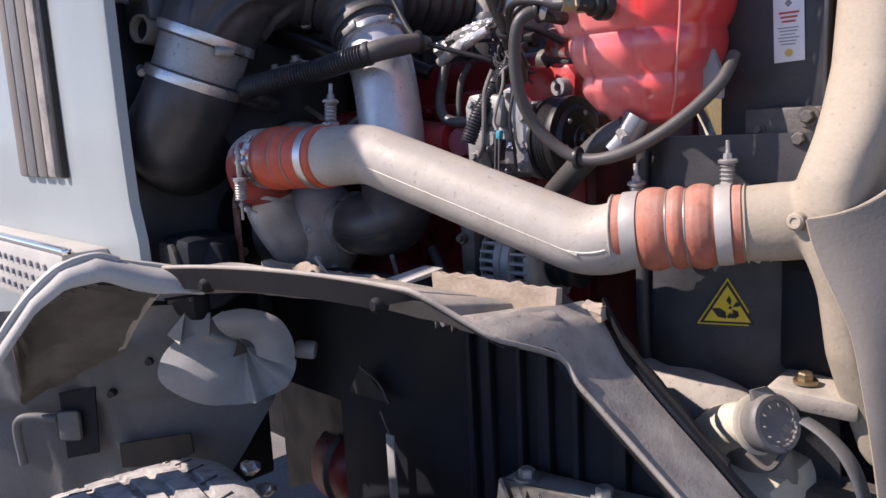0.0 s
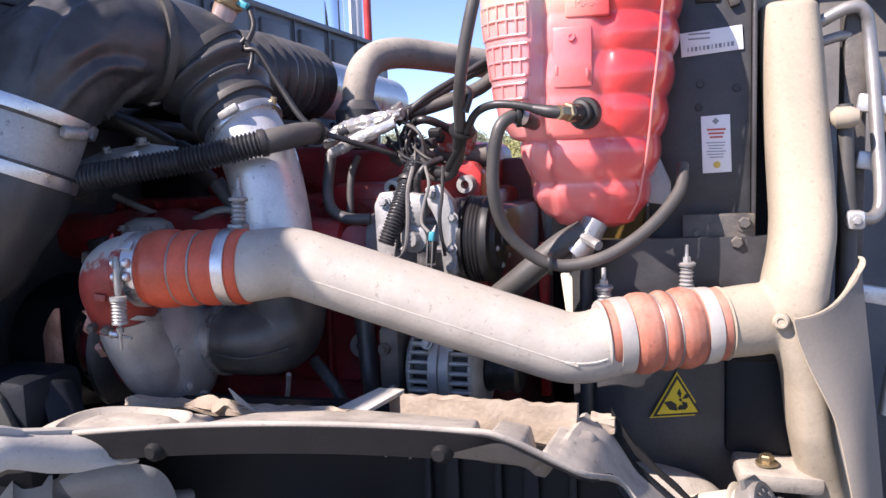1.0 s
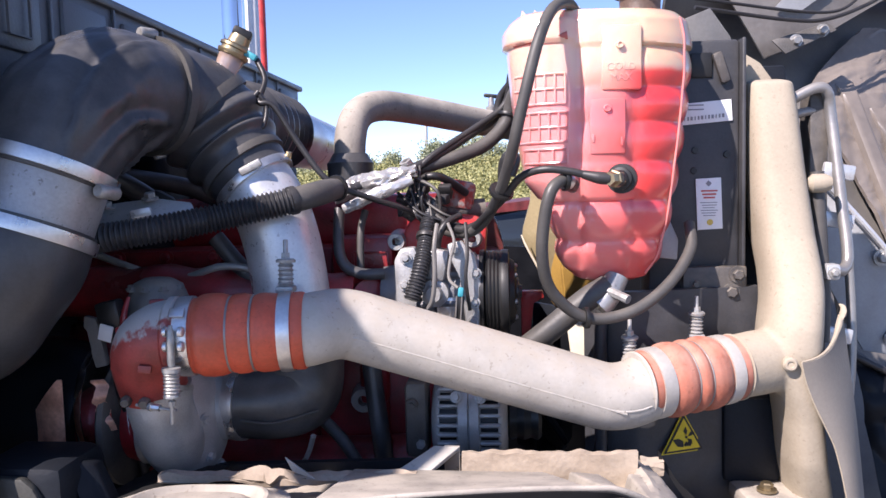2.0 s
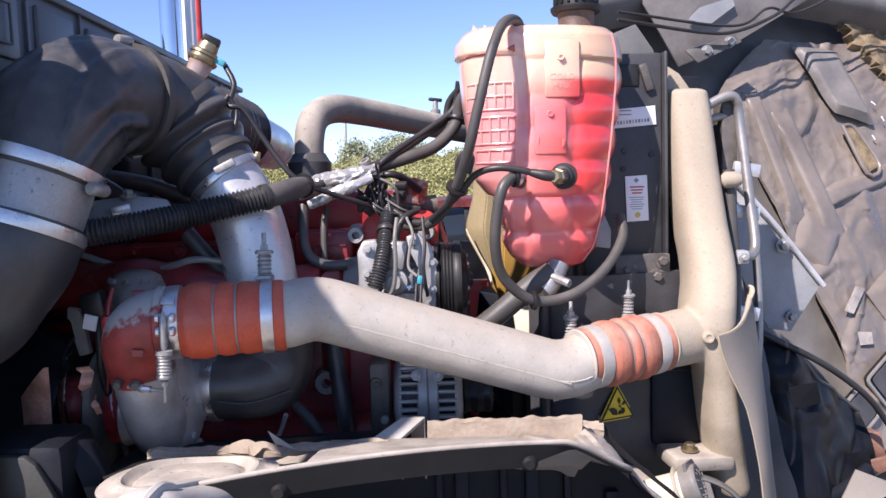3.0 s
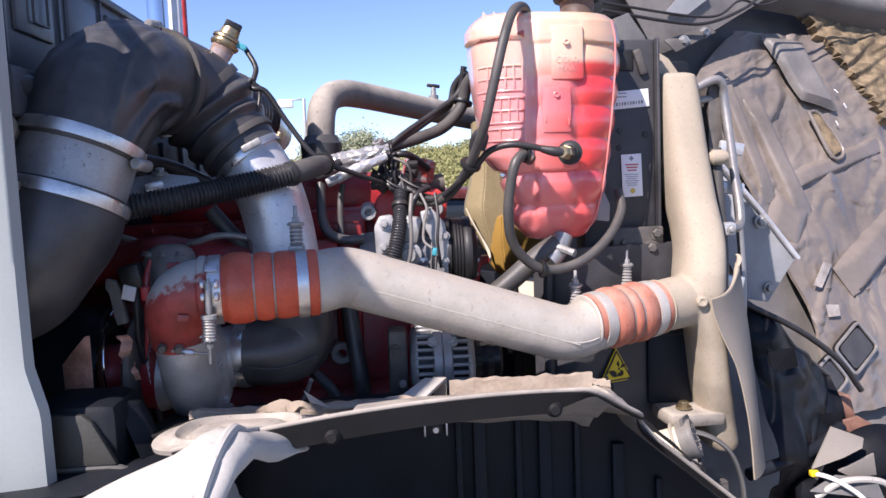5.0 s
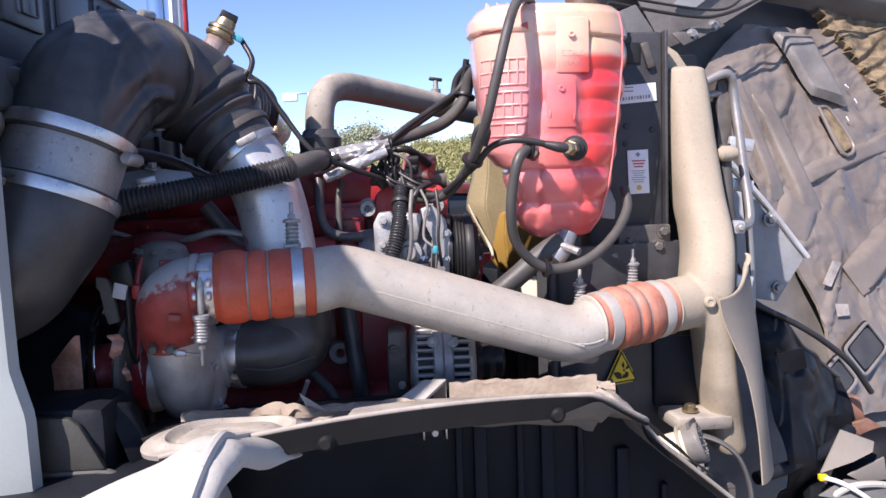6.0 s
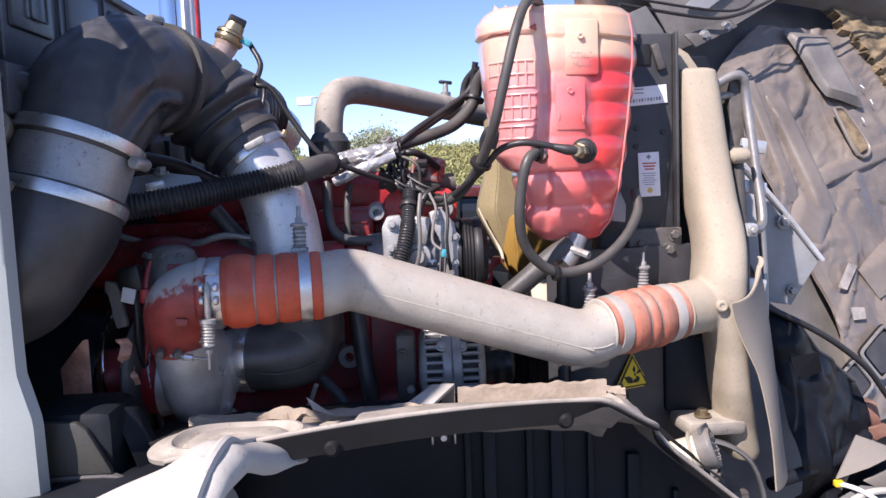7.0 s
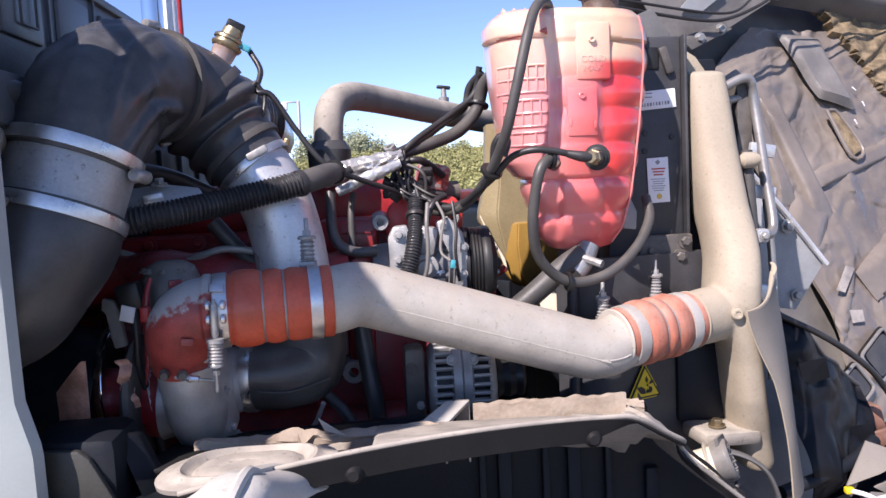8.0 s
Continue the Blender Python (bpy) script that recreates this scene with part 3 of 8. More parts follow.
def hood():
    h = thing("tilted_hood", "open hood tilted forward, grimy brown underside", "hood", (0.5, 1.8, 0.6))
    def shell(u, v):
        x, z = -0.36 + 2.3 * u, 0.2 + 2.6 * v
        x += 0.16 * (1 - v) + 0.1 * max(0, 1.9 - z) * (1 - u)
        y = hood_y(x, z) + 0.05
        y += 0.05 * noise.noise(Vector((x * 2.2, z * 2.2, 3))) + 0.02 * noise.noise(Vector((x * 7, z * 7, 1)))
        return Vector((x, y, z))
    part("shell", sheet(shell, 60, 60, 0.012), M_HOODD, h)
    def quilt(u, v):
        z = 0.86 + 1.14 * v
        left = 0.30 - 0.28 * min(1, max(0, (z - 1.15) / 0.75)) + 0.25 * max(0, (z - 1.82) / 0.2)
        x = left + (1.5 - left) * u
        y = hood_y(x, z) - 0.012
        a = noise.noise(Vector((x * 3.5, z * 3.5, 7)))
        b = noise.noise(Vector((x * 11 + 2 * a, z * 11, 2)))
        c = abs(noise.noise(Vector((x * 6 + 3, z * 5 - 2 * x, 5))))
        d = abs(noise.noise(Vector((x * 4.5 - z * 2, z * 7, 11))))
        return Vector((x, y + 0.03 * a + 0.009 * b - 0.06 * max(0, 0.20 - c) - 0.04 * max(0, 0.14 - d) + 0.003 * noise.noise(Vector((x * 30, z * 30, 4))) - 0.035 * max(0, 0.07 - abs(noise.noise(Vector((x * 13 + z * 4, z * 8 - x * 3, 21))))) - 0.05 * max(0, 0.05 - abs(noise.noise(Vector((x * 9 - z * 6, z * 15, 31))))), z))
    part("insulation", sheet(quilt, 260, 220, 0.01), M_HOOD, h, "crumpled brown heat insulation")
    def raised(x0, z0, x1, z1, w, d, name, m, k=16):
        a, b = Vector((x0, 0, z0)), Vector((x1, 0, z1))
        n = Vector((-(b - a).z, 0, (b - a).x)).normalized() * w
        def f(u, v):
            p = a.lerp(b, u) + n * (v - 0.5)
            e = min(u, 1 - u, v, 1 - v)
            return Vector((p.x, hood_y(p.x, p.z) - 0.02 - d * math.sin(min(1, e * 4) * math.pi / 2), p.z))
        return part(name, sheet(f, k, k, 0.006), m, h)
    def flap(u, v):
        x = 0.345 + 0.10 * u + (0.155 - 0.02 * u) * v - 0.03 * (1 - u) * (1 - v) * 0.4
        z = 1.985 - 0.215 * u - 0.02 * v - 0.02 * v * u
        e = min(u, 1 - u, v, 1 - v)
        return Vector((x, hood_y(x, z) - 0.045 - 0.022 * min(1, e * 8) - 0.010 * noise.noise(Vector((x * 9, z * 9, 4))), z))
    part("flap", sheet(flap, 24, 20, 0.006), M_FLAP, h, "grey rounded insulation flap")
    hs = part("hinge_sheet", plate([(x, 1.90 + 0.3 * (x + 0.05), z) for x, z in ((-0.08, 1.90), (0.02, 1.94), (0.095, 1.968), (0.19, 2.02), (0.36, 2.11), (0.26, 2.26), (-0.19, 2.26), (-0.19, 2.07), (-0.12, 1.965))], 0.010, (0, 1, 0), 0.003), M_FLAP, h, "grey hinge plate")
    part("hinge_tab", plate([(x, 1.885 + 0.3 * (x + 0.05), z) for x, z in ((-0.055, 2.03), (-0.02, 2.065), (0.085, 2.10), (0.095, 2.075), (0.015, 2.02))], 0.006, (0, 1, 0)), M_CUP, hs)
    for x, z, a in ((0.622, 1.75, 60), (0.568, 1.691, 60), (0.60, 1.80, 40)):
        part("staple", box((x, hood_y(x, z) - 0.048, z), (0.018, 0.004, 0.004), 0.001, (0, a, 0)), M_PAPER, h)
    raised(0.235, 1.43, 0.34, 1.36, 0.13, 0.018, "bump_pocket", M_HOOD, 20)
    raised(0.15, 1.86, 0.24, 1.45, 0.05, 0.03, "stiffener", M_HOOD)
    raised(0.24, 1.80, 0.36, 1.40, 0.07, 0.025, "stiffener", M_HOOD)
    raised(0.30, 1.50, 0.75, 1.62, 0.05, 0.02, "stiffener", M_HOOD)
    raised(0.45, 1.2, 0.8, 1.42, 0.10, 0.03, "stiffener", M_HOOD)
    # slot with a light rim
    s = [(0.454, 1.728), (0.497, 1.719), (0.558, 1.604), (0.505, 1.582)]
    part("slot", plate([(x, hood_y(x, z) - 0.045, z) for x, z in s], 0.012, (0, -1, 0)), M_FOAM, h)
    part("slot_rim", sweep([(x, hood_y(x, z) - 0.058, z) for x, z in s + s[:1]], 0.006, 8, 4), M_HOOD, h)
    # torn foam block
    def foam(u, v):
        z = 1.70 + 0.40 * v + 0.10 * u
        x = 0.80 - 0.27 * v + 0.55 * u - (0.05 * abs(noise.noise(Vector((v * 14, 1, 4)))) + 0.02 * noise.noise(Vector((v * 45, 3, 4)))) * (1 - u)
        layer = 0.018 * noise.noise(Vector((x * 6 + z * 3, (z - 0.5 * x) * 38, 9)))
        return Vector((x, hood_y(x, z) - 0.06 - 0.02 * noise.noise(Vector((x * 9, z * 9, 2))) - layer, z))
    part("torn_foam", sheet(foam, 50, 90, 0.035), M_FOAM, h, "torn yellow-brown foam block")
    # upper flange with bracket plate
    def flange(u, v):
        x = -0.35 + 1.5 * u
        z = 1.99 + 0.06 * math.sin(u * 5) + 0.16 * v + 0.1 * u
        return Vector((x, hood_y(x, z) - 0.05 - 0.09 * math.sin(v * math.pi) - 0.03 * v, z))
    part("upper_flange", sheet(flange, 40, 10, 0.01), M_HOODD, h)
    pl = part("bracket_plate", plate([(x, hood_y(x, z) - 0.16, z) for x, z in ((-0.09, 1.932), (0.072, 1.985), (0.098, 1.965), (-0.058, 1.897))], 0.008, (0, -1, 0), 0.002), M_UNDER, h)
    hexbolt((-0.025, hood_y(-0.025, 1.932) - 0.168, 1.932), (0, -1, 0), 0.011, pl)
    hexbolt((0.055, hood_y(0.055, 1.962) - 0.168, 1.962), (0, -1, 0), 0.011, pl)
    part("hood_wire", sweep([(-0.3, 1.7, 2.0), (-0.05, 1.8, 1.98), (0.06, 1.83, 1.985), (0.2, 1.9, 2.04), (0.35, 1.98, 2.13), (0.7, 2.1, 2.2)], 0.005, 8), M_CABLE, h)
    part("hood_wire", sweep([(-0.3, 1.7, 2.02), (0.05, 1.83, 2.0), (0.18, 1.9, 2.06), (0.3, 1.95, 2.06), (0.6, 2.05, 2.2)], 0.004, 8), M_CABLE, h)
    # white tags
    for pts in (((0.326, 1.209), (0.354, 1.199), (0.411, 1.26), (0.382, 1.27)), ((0.354, 1.153), (0.401, 1.148), (0.398, 1.118), (0.354, 1.119))):
        part("paper_tag", plate([(x, hood_y(x, z) - 0.040, z) for x, z in pts], 0.002, (0, -1, 0)), M_TAG, h)
    # vent openings low in the hood
    for cx, cz, w, d in ((0.415, 1.033, 0.080, 0.046), (0.288, 0.965, 0.072, 0.042)):
        def rounded(s):
            out = []
            for k in range(48):
                a = 2 * math.pi * k / 48
                f = (abs(math.cos(a)) ** 9 + abs(math.sin(a)) ** 9) ** (-1 / 9)
                p, q = w * s * math.cos(a) * f, d * s * math.sin(a) * f
                out.append((cx + 0.72 * p + 0.62 * q, cz + 0.42 * p - 0.88 * q))
            return out
        v = part("vent", plate([(x, hood_y(x, z) - 0.048, z) for x, z in rounded(1.0)], 0.008, (0, -1, 0)), M_INK, h)
        part("vent_window", plate([(x, hood_y(x, z) - 0.060, z) for x, z in rounded(0.74)], 0.004, (0, -1, 0)), M_SHROUD, v)
        part("vent_frame", sweep([(x, hood_y(x, z) - 0.062, z) for x, z in rounded(0.92) + rounded(0.92)[:1]], 0.005, 8, 2), M_LINE, v)
    return h


hood()


def hood_bracket():
    t = thing("hood_side_bracket", "pale triangular sheet-metal bracket of the hood", "bracket", (0, 1.36, 1.25))
    part("sheet", plate([(-0.15, 1.37, 1.60), (-0.034, 1.365, 1.467), (0.067, 1.36, 1.338), (0.001, 1.36, 1.235), (-0.05, 1.36, 1.244), (-0.14, 1.36, 1.42)], 0.006, (0, 1, 0), 0.0015), M_CUP, t)
    part("rib", sweep([(-0.15, 1.355, 1.605), (-0.034, 1.353, 1.472), (0.07, 1.35, 1.338)], 0.006, 8, 4), M_ALU, t)
    part("lower_sheet", plate([(-0.10, 1.40, 1.40), (0.02, 1.40, 1.37), (0.04, 1.40, 1.30), (-0.08, 1.40, 1.29)], 0.006, (0, 1, 0), 0.0015), M_ALU, t)
    hexbolt((-0.02, 1.355, 1.43), (0, -1, 0), 0.011, t)
    hexbolt((0.0, 1.355, 1.27), (0, -1, 0), 0.009, t)
    return t


hood_bracket()


def hood_lining():
    def f(u, v):
        a = Vector((-0.10, 1.30, 1.26)).lerp(Vector((0.20, 1.42, 1.02)), u)
        b = Vector((-0.06, 1.22, 0.78)).lerp(Vector((0.22, 1.34, 0.74)), u)
        p = a.lerp(b, v)
        return p + Vector((0, 0.06 * noise.noise(p * 8) + 0.05 * noise.noise(p * 4 + Vector((3, 1, 2))) - 0.10 * abs(noise.noise(p * 5 + Vector((1, 5, 2)))) - 0.012 * abs(noise.noise(p * 19)), 0.02 * noise.noise(p * 13)))
    t = thing("torn_lining", "crumpled black plastic lining hanging inside the hood", "lining", (0.05, 1.3, 0.75))
    part("film", sheet(f, 70, 70, 0.003), M_FILM, t, sharp=25)
    part("hem", sweep([f(k / 8, 0) for k in range(9)], 0.006, 8, 5), M_RUBBER, t)
    for u, v in ((0.2, 0.2), (0.7, 0.45), (0.4, 0.8)):
        p = f(u, v)
        part("patch", plate([p + Vector((-0.03, -0.01, 0.02)), p + Vector((0.03, -0.012, 0.03)), p + Vector((0.04, -0.01, -0.015)), p + Vector((-0.02, -0.012, -0.03))], 0.003, (0, -1, 0)), M_FILM, t)
    return t


hood_lining()


def lamp_housing():
    t = thing("headlamp_housing", "broken dusty headlamp housing with rusty bracket", "headlamp", (0.08, 1.2, 0.8))
    def f(u, v):
        ang = -0.2 + 2.0 * v
        x = 0.005 + 0.20 * u + 0.02 * v
        return Vector((x, 1.19 - 0.05 * math.sin(ang), 0.86 + 0.10 * math.sin(u * 1.9) + 0.035 * math.cos(ang) - 0.05 * v))
    part("bezel", sheet(lambda u, v: f(u, v) + Vector((0.02, 0.03, -0.03)), 20, 14, 0.006), M_FILM, t)
    for name, pts, m in (("bezel_shard", ((-0.005, 1.15, 0.898), (0.05, 1.17, 0.984), (0.113, 1.15, 0.961), (0.104, 1.14, 0.943), (0.055, 1.13, 0.928)), M_BAFFLE), ("bezel_shard", ((-0.019, 1.13, 0.857), (0.044, 1.14, 0.885), (0.13, 1.13, 0.875), (0.131, 1.10, 0.842)), M_GREYP), ("bezel_shard", ((0.055, 1.15, 0.891), (0.149, 1.17, 0.918), (0.15, 1.16, 0.872), (0.088, 1.15, 0.873)), M_BAFFLE)):
        part(name, plate(pts, 0.005, (0, 1, 0.3), 0.0015), m, t, "snapped grey plastic shard")
    part("lamp_shell", box((0.12, 1.24, 0.80), (0.26, 0.10, 0.12), 0.03), M_FILM, t)
    part("rusty_bracket", plate([(0.160, 1.40, 0.927), (0.166, 1.40, 0.955), (0.180, 1.40, 0.974), (0.236, 1.40, 0.981), (0.251, 1.40, 0.922), (0.204, 1.40, 0.906)], 0.05, (0, 1, 0), 0.008), M_RUSTB, t)
    part("rusty_strap", plate([(0.174, 1.36, 0.924), (0.231, 1.36, 0.939), (0.272, 1.36, 0.915), (0.273, 1.36, 0.873), (0.218, 1.36, 0.890)], 0.012, (0, 1, 0), 0.003), M_RUSTB, t)
    part("lens_rim", sweep([(0.0, 1.14, 0.84), (0.05, 1.12, 0.88), (0.14, 1.13, 0.87), (0.2, 1.15, 0.82)], 0.007, 8), M_WHITEP, t)
    part("lamp_wire", sweep([(0.0, 1.15, 0.89), (0.03, 1.12, 0.885), (0.08, 1.1, 0.85), (0.12, 1.1, 0.79)], 0.005, 8), M_PAPER, t)
    part("connector", box((0.0, 1.15, 0.89), (0.018, 0.014, 0.014), 0.003), M_SIGNY, t)
    return t


lamp_housing()
cable("hood_harness", [(-0.12, 1.28, 1.262), (-0.069, 1.27, 1.235), (0.005, 1.27, 1.196), (0.074, 1.28, 1.152), (0.143, 1.29, 1.095), (0.205, 1.31, 1.02)], 0.007, "black taped wiring harness running across the hood", seg=12)
cable("hood_strut", [(-0.15, 1.14, 0.90), (0.02, 1.2, 0.92), (0.12, 1.25, 0.955)], 0.014, "black gas strut under the lining", M_BLACKP, category="strut")


# ---- engine ----
def engine():
    e = thing("engine", "red painted diesel engine with grimy castings", "engine", (-1.1, 1.35, 0.8))
    part("block", box((-1.2, 1.36, 1.08), (0.84, 0.52, 0.56), 0.02), M_RED, e)
    part("head", box((-1.21, 1.36, 1.42), (0.80, 0.46, 0.14), 0.015), M_RED, e)
    part("valve_cover", box((-1.20, 1.38, 1.53), (0.72, 0.36, 0.10), 0.03, segs=4), M_RED, e)
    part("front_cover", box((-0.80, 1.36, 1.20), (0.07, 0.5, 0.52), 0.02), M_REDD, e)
    # exhaust manifold: six stubs and a log
    for i in range(6):
        x = -1.52 + 0.105 * i
        part("manifold_stub", sweep([(x, 1.12, 1.40), (x, 1.05, 1.41), (x + 0.02, 1.0, 1.42)], 0.026, 14, 5), M_RED, e)
    part("exhaust_manifold", sweep([(-1.55, 1.0, 1.43), (-1.3, 0.99, 1.43), (-1.0, 1.01, 1.42)], [0.04, 0.045, 0.035], 18, 8, ripple=lambda s, t: 0.004 * math.sin(s * 60)), M_RED, e)
    # ribs and bolts on the block's side
    for i in range(7):
        part("block_rib", box((-1.52 + 0.11 * i, 1.095, 1.10), (0.014, 0.02, 0.44), 0.005), M_RED, e)
    part("oil_rail", sweep([(-1.5, 1.06, 1.14), (-1.1, 1.06, 1.12), (-0.82, 1.06, 1.13)], 0.045, 18, 6), M_RED, e)
    for i in range(9):
        hexbolt((-1.55 + 0.09 * i, 1.125, 1.475), (0, -1, 0.2), 0.009, e, M_RED)
    # red bracket with two bosses above the compressor
    br = part("accessory_bracket", plate([(-0.935, 1.085, 1.488), (-0.925, 1.085, 1.525), (-0.905, 1.085, 1.545), (-0.872, 1.085, 1.543), (-0.855, 1.085, 1.528), (-0.835, 1.085, 1.545), (-0.80, 1.085, 1.54), (-0.785, 1.085, 1.52), (-0.79, 1.085, 1.46), (-0.86, 1.085, 1.44), (-0.92, 1.085, 1.46)], 0.04, (0, 1, 0), 0.006), M_REDB, e)
    for p in ((-0.94, 1.095, 1.500), (-0.81, 1.09, 1.503)):
        bm = profile(Vector(p) + Vector((0, 0.03, 0)), Vector(p) + Vector((0, -0.022, 0)), [(0, 0.02), (0.9, 0.016), (1, 0.014), (1, 0.007), (0.5, 0.007)], 18)
        part("boss", bm, M_CAST, br)
    part("water_outlet", box((-1.0, 1.12, 1.465), (0.11, 0.09, 0.09), 0.012), M_RED, e)
    bm = bmesh.new()
    for d in (-0.018, 0.018):
        box((-0.985, 1.073, 1.465 + d), (0.06, 0.004, 0.004), 0.001, bm=bm)
    for d in (-0.03, 0.03):
        box((-0.985 + d, 1.073, 1.465), (0.004, 0.004, 0.036), 0.001, bm=bm)
    part("cast_frame", bm, M_RED, e)
    part("hole_lug", profile((-1.003, 1.09, 1.229), (-1.003, 1.055, 1.229), [(0, 0.026), (0.85, 0.022), (1, 0.02), (1, 0.009), (0.4, 0.009)], 20), M_CAST, e)
    part("lug_arm", box((-0.985, 1.08, 1.29), (0.05, 0.035, 0.14), 0.01), M_RED, e)
    part("gear_cover", plate([(-0.88, 1.45, 1.525), (-0.837, 1.45, 1.546), (-0.805, 1.45, 1.546), (-0.786, 1.45, 1.532), (-0.772, 1.45, 1.505), (-0.763, 1.45, 1.465), (-0.757, 1.45, 1.395), (-0.755, 1.45, 1.25), (-0.80, 1.45, 1.25), (-0.88, 1.45, 1.30)], 0.04, (0, 1, 0), 0.008), M_REDD, e, "gear cover in engine red darkened for shade")
    part("upper_casting", box((-0.838, 1.13, 1.578), (0.06, 0.05, 0.05), 0.01, (0, 12, 10)), M_REDW, e)
    part("upper_pipe", sweep([(-0.89, 1.13, 1.555), (-0.84, 1.13, 1.548), (-0.79, 1.14, 1.55)], 0.02, 14, 6), M_FRAME, e)
    return e


engine()


def support_plate():
    t = thing("support_plate", "dusty pale cast support plate behind the conduit", "bracket", (-1.28, 0.85, 1.56))
    part("plate", plate([(-1.40, 0.84, 1.556), (-1.34, 0.86, 1.580), (-1.27, 0.875, 1.588), (-1.215, 0.88, 1.580), (-1.205, 0.87, 1.566), (-1.30, 0.835, 1.552)], 0.014, (0, 0.2, -1), 0.003), M_ALU, t)
    hexbolt((-1.27, 0.862, 1.585), (0, -0.2, 1), 0.008, t)
    hexbolt((-1.33, 0.852, 1.574), (0, -0.2, 1), 0.007, t)
    part("edge_clip", box((-1.275, 0.842, 1.566), (0.03, 0.012, 0.014), 0.003, (0, -10, 15)), M_ALU, t)


support_plate()


def heater_parts():
    t = thing("heater_box", "black moulded heater box with hoses against the cowl", "heater box", (-1.45, 1.5, 1.45))
    part("case", box((-1.47, 1.65, 1.55), (0.16, 0.95, 0.26), 0.03, segs=3), M_BLACKP, t)
    for k in range(5):
        part("case_rib", box((-1.388, 1.30 + 0.16 * k, 1.55), (0.012, 0.014, 0.22), 0.003), M_BLACKP, t)
    part("heater_hose", sweep([(-1.50, 0.95, 1.66), (-1.42, 1.0, 1.63), (-1.36, 1.06, 1.58), (-1.33, 1.12, 1.52)], 0.018, 14, 8), M_RUBBER, t)
    part("heater_hose", sweep([(-1.50, 1.02, 1.64), (-1.40, 1.10, 1.62), (-1.33, 1.16, 1.60), (-1.26, 1.2, 1.56)], 0.016, 14, 8), M_RUBBER, t)
    part("hose_joint", box((-1.35, 1.07, 1.575), (0.04, 0.04, 0.04), 0.008, (0, 30, 20)), M_INK, t)


heater_parts()


def frame_rail():
    t = thing("chassis_rail", "black dirty steel chassis rail under the engine", "chassis rail", (-1, 1.15, 0.7))
    part("web", box((-1.575, 1.02, 0.80), (2.65, 0.012, 0.27), 0.003), M_FRAME, t)
    part("top_flange", box((-1.575, 1.055, 0.935), (2.65, 0.08, 0.012), 0.003), M_FRAME, t)
    part("bottom_flange", box((-1.575, 1.055, 0.665), (2.65, 0.08, 0.012), 0.003), M_FRAME, t)
    for i in range(10):
        hexbolt((-1.55 + 0.12 * i, 1.012, 0.82 + 0.06 * (i % 2)), (0, -1, 0), 0.012, t)
    return t


frame_rail()


def far_fender():
    t = thing("far_inner_fender", "black plastic inner fender on the far side of the engine bay", "inner fender", (-0.9, 2.05, 0.6))
    def f(u, v):
        x = -1.52 + 1.25 * u
        return Vector((x, 2.02 + 0.04 * math.sin(u * 9) * (1 - v), 0.55 + 0.87 * v - 0.05 * abs(u - 0.5)))
    part("panel", sheet(f, 30, 8, 0.012), M_FILM, t)
    for k in range(4):
        part("stiffener", box((-1.35 + 0.28 * k, 1.995, 1.0), (0.03, 0.03, 0.7), 0.006), M_FILM, t)
    return t


far_fender()


# ---- turbocharger and charge-air piping ----
P_HL, P_HR = Vector((-1.171, 0.713, 1.410)), Vector((-1.011, 0.737, 1.412))
P_B1, P_B2 = Vector((-0.974, 0.785, 1.414)), Vector((-0.599, 0.862, 1.284))
P_PE, P_RE = Vector((-0.565, 0.8726, 1.3024)), Vector((-0.422, 0.933, 1.313))


def bellows(a, b, parent, material, label, stations, bands, rings, ring_r, band=None):
    """A moulded silicone hose. stations: (part of the way, radius); clamp bands and thin steel rings lie at the given parts."""
    ax = (b - a).normalized()
    L = (b - a).length
    us, rs = [u for u, r in stations], [r for u, r in stations]
    smooth = [(k / 110, float(np.interp(k / 110, us, rs))) for k in range(111)]
    soft = [(u, (smooth[max(0, i - 1)][1] + 2 * r + smooth[min(110, i + 1)][1]) / 4) for i, (u, r) in enumerate(smooth)]
    h = part("silicone_hose", profile(a, b, soft, 56), material, parent, label, sharp=75)
    for u in rings:
        c = a + ax * L * u
        part("steel_ring", profile(c - ax * 0.0016, c + ax * 0.0016, [(0, ring_r - 0.004), (0.1, ring_r), (0.5, ring_r + 0.0006), (0.9, ring_r), (1, ring_r - 0.004)], 48), M_LINE, h)
    for u0, u1, r in bands:
        ring_band(a + ax * L * (u0 + u1) / 2, ax, r, L * (u1 - u0), h, "clamp_band", band)
    return h


def filleted(nodes, radii, n=9):
    """Places along a line of straight runs joined by round bends of those radii."""
    P = [Vector(p) for p in nodes]
    out = [P[0]]
    for i in range(1, len(P) - 1):
        u, v = (P[i - 1] - P[i]).normalized(), (P[i + 1] - P[i]).normalized()
        half = u.angle(v) / 2
        cut = radii[i - 1] / math.tan(half)
        p, q = P[i] + u * cut, P[i] + v * cut
        out += [p.lerp(P[i], k / n).lerp(P[i].lerp(q, k / n), k / n) for k in range(n + 1)]
    out.append(P[-1])
    return out


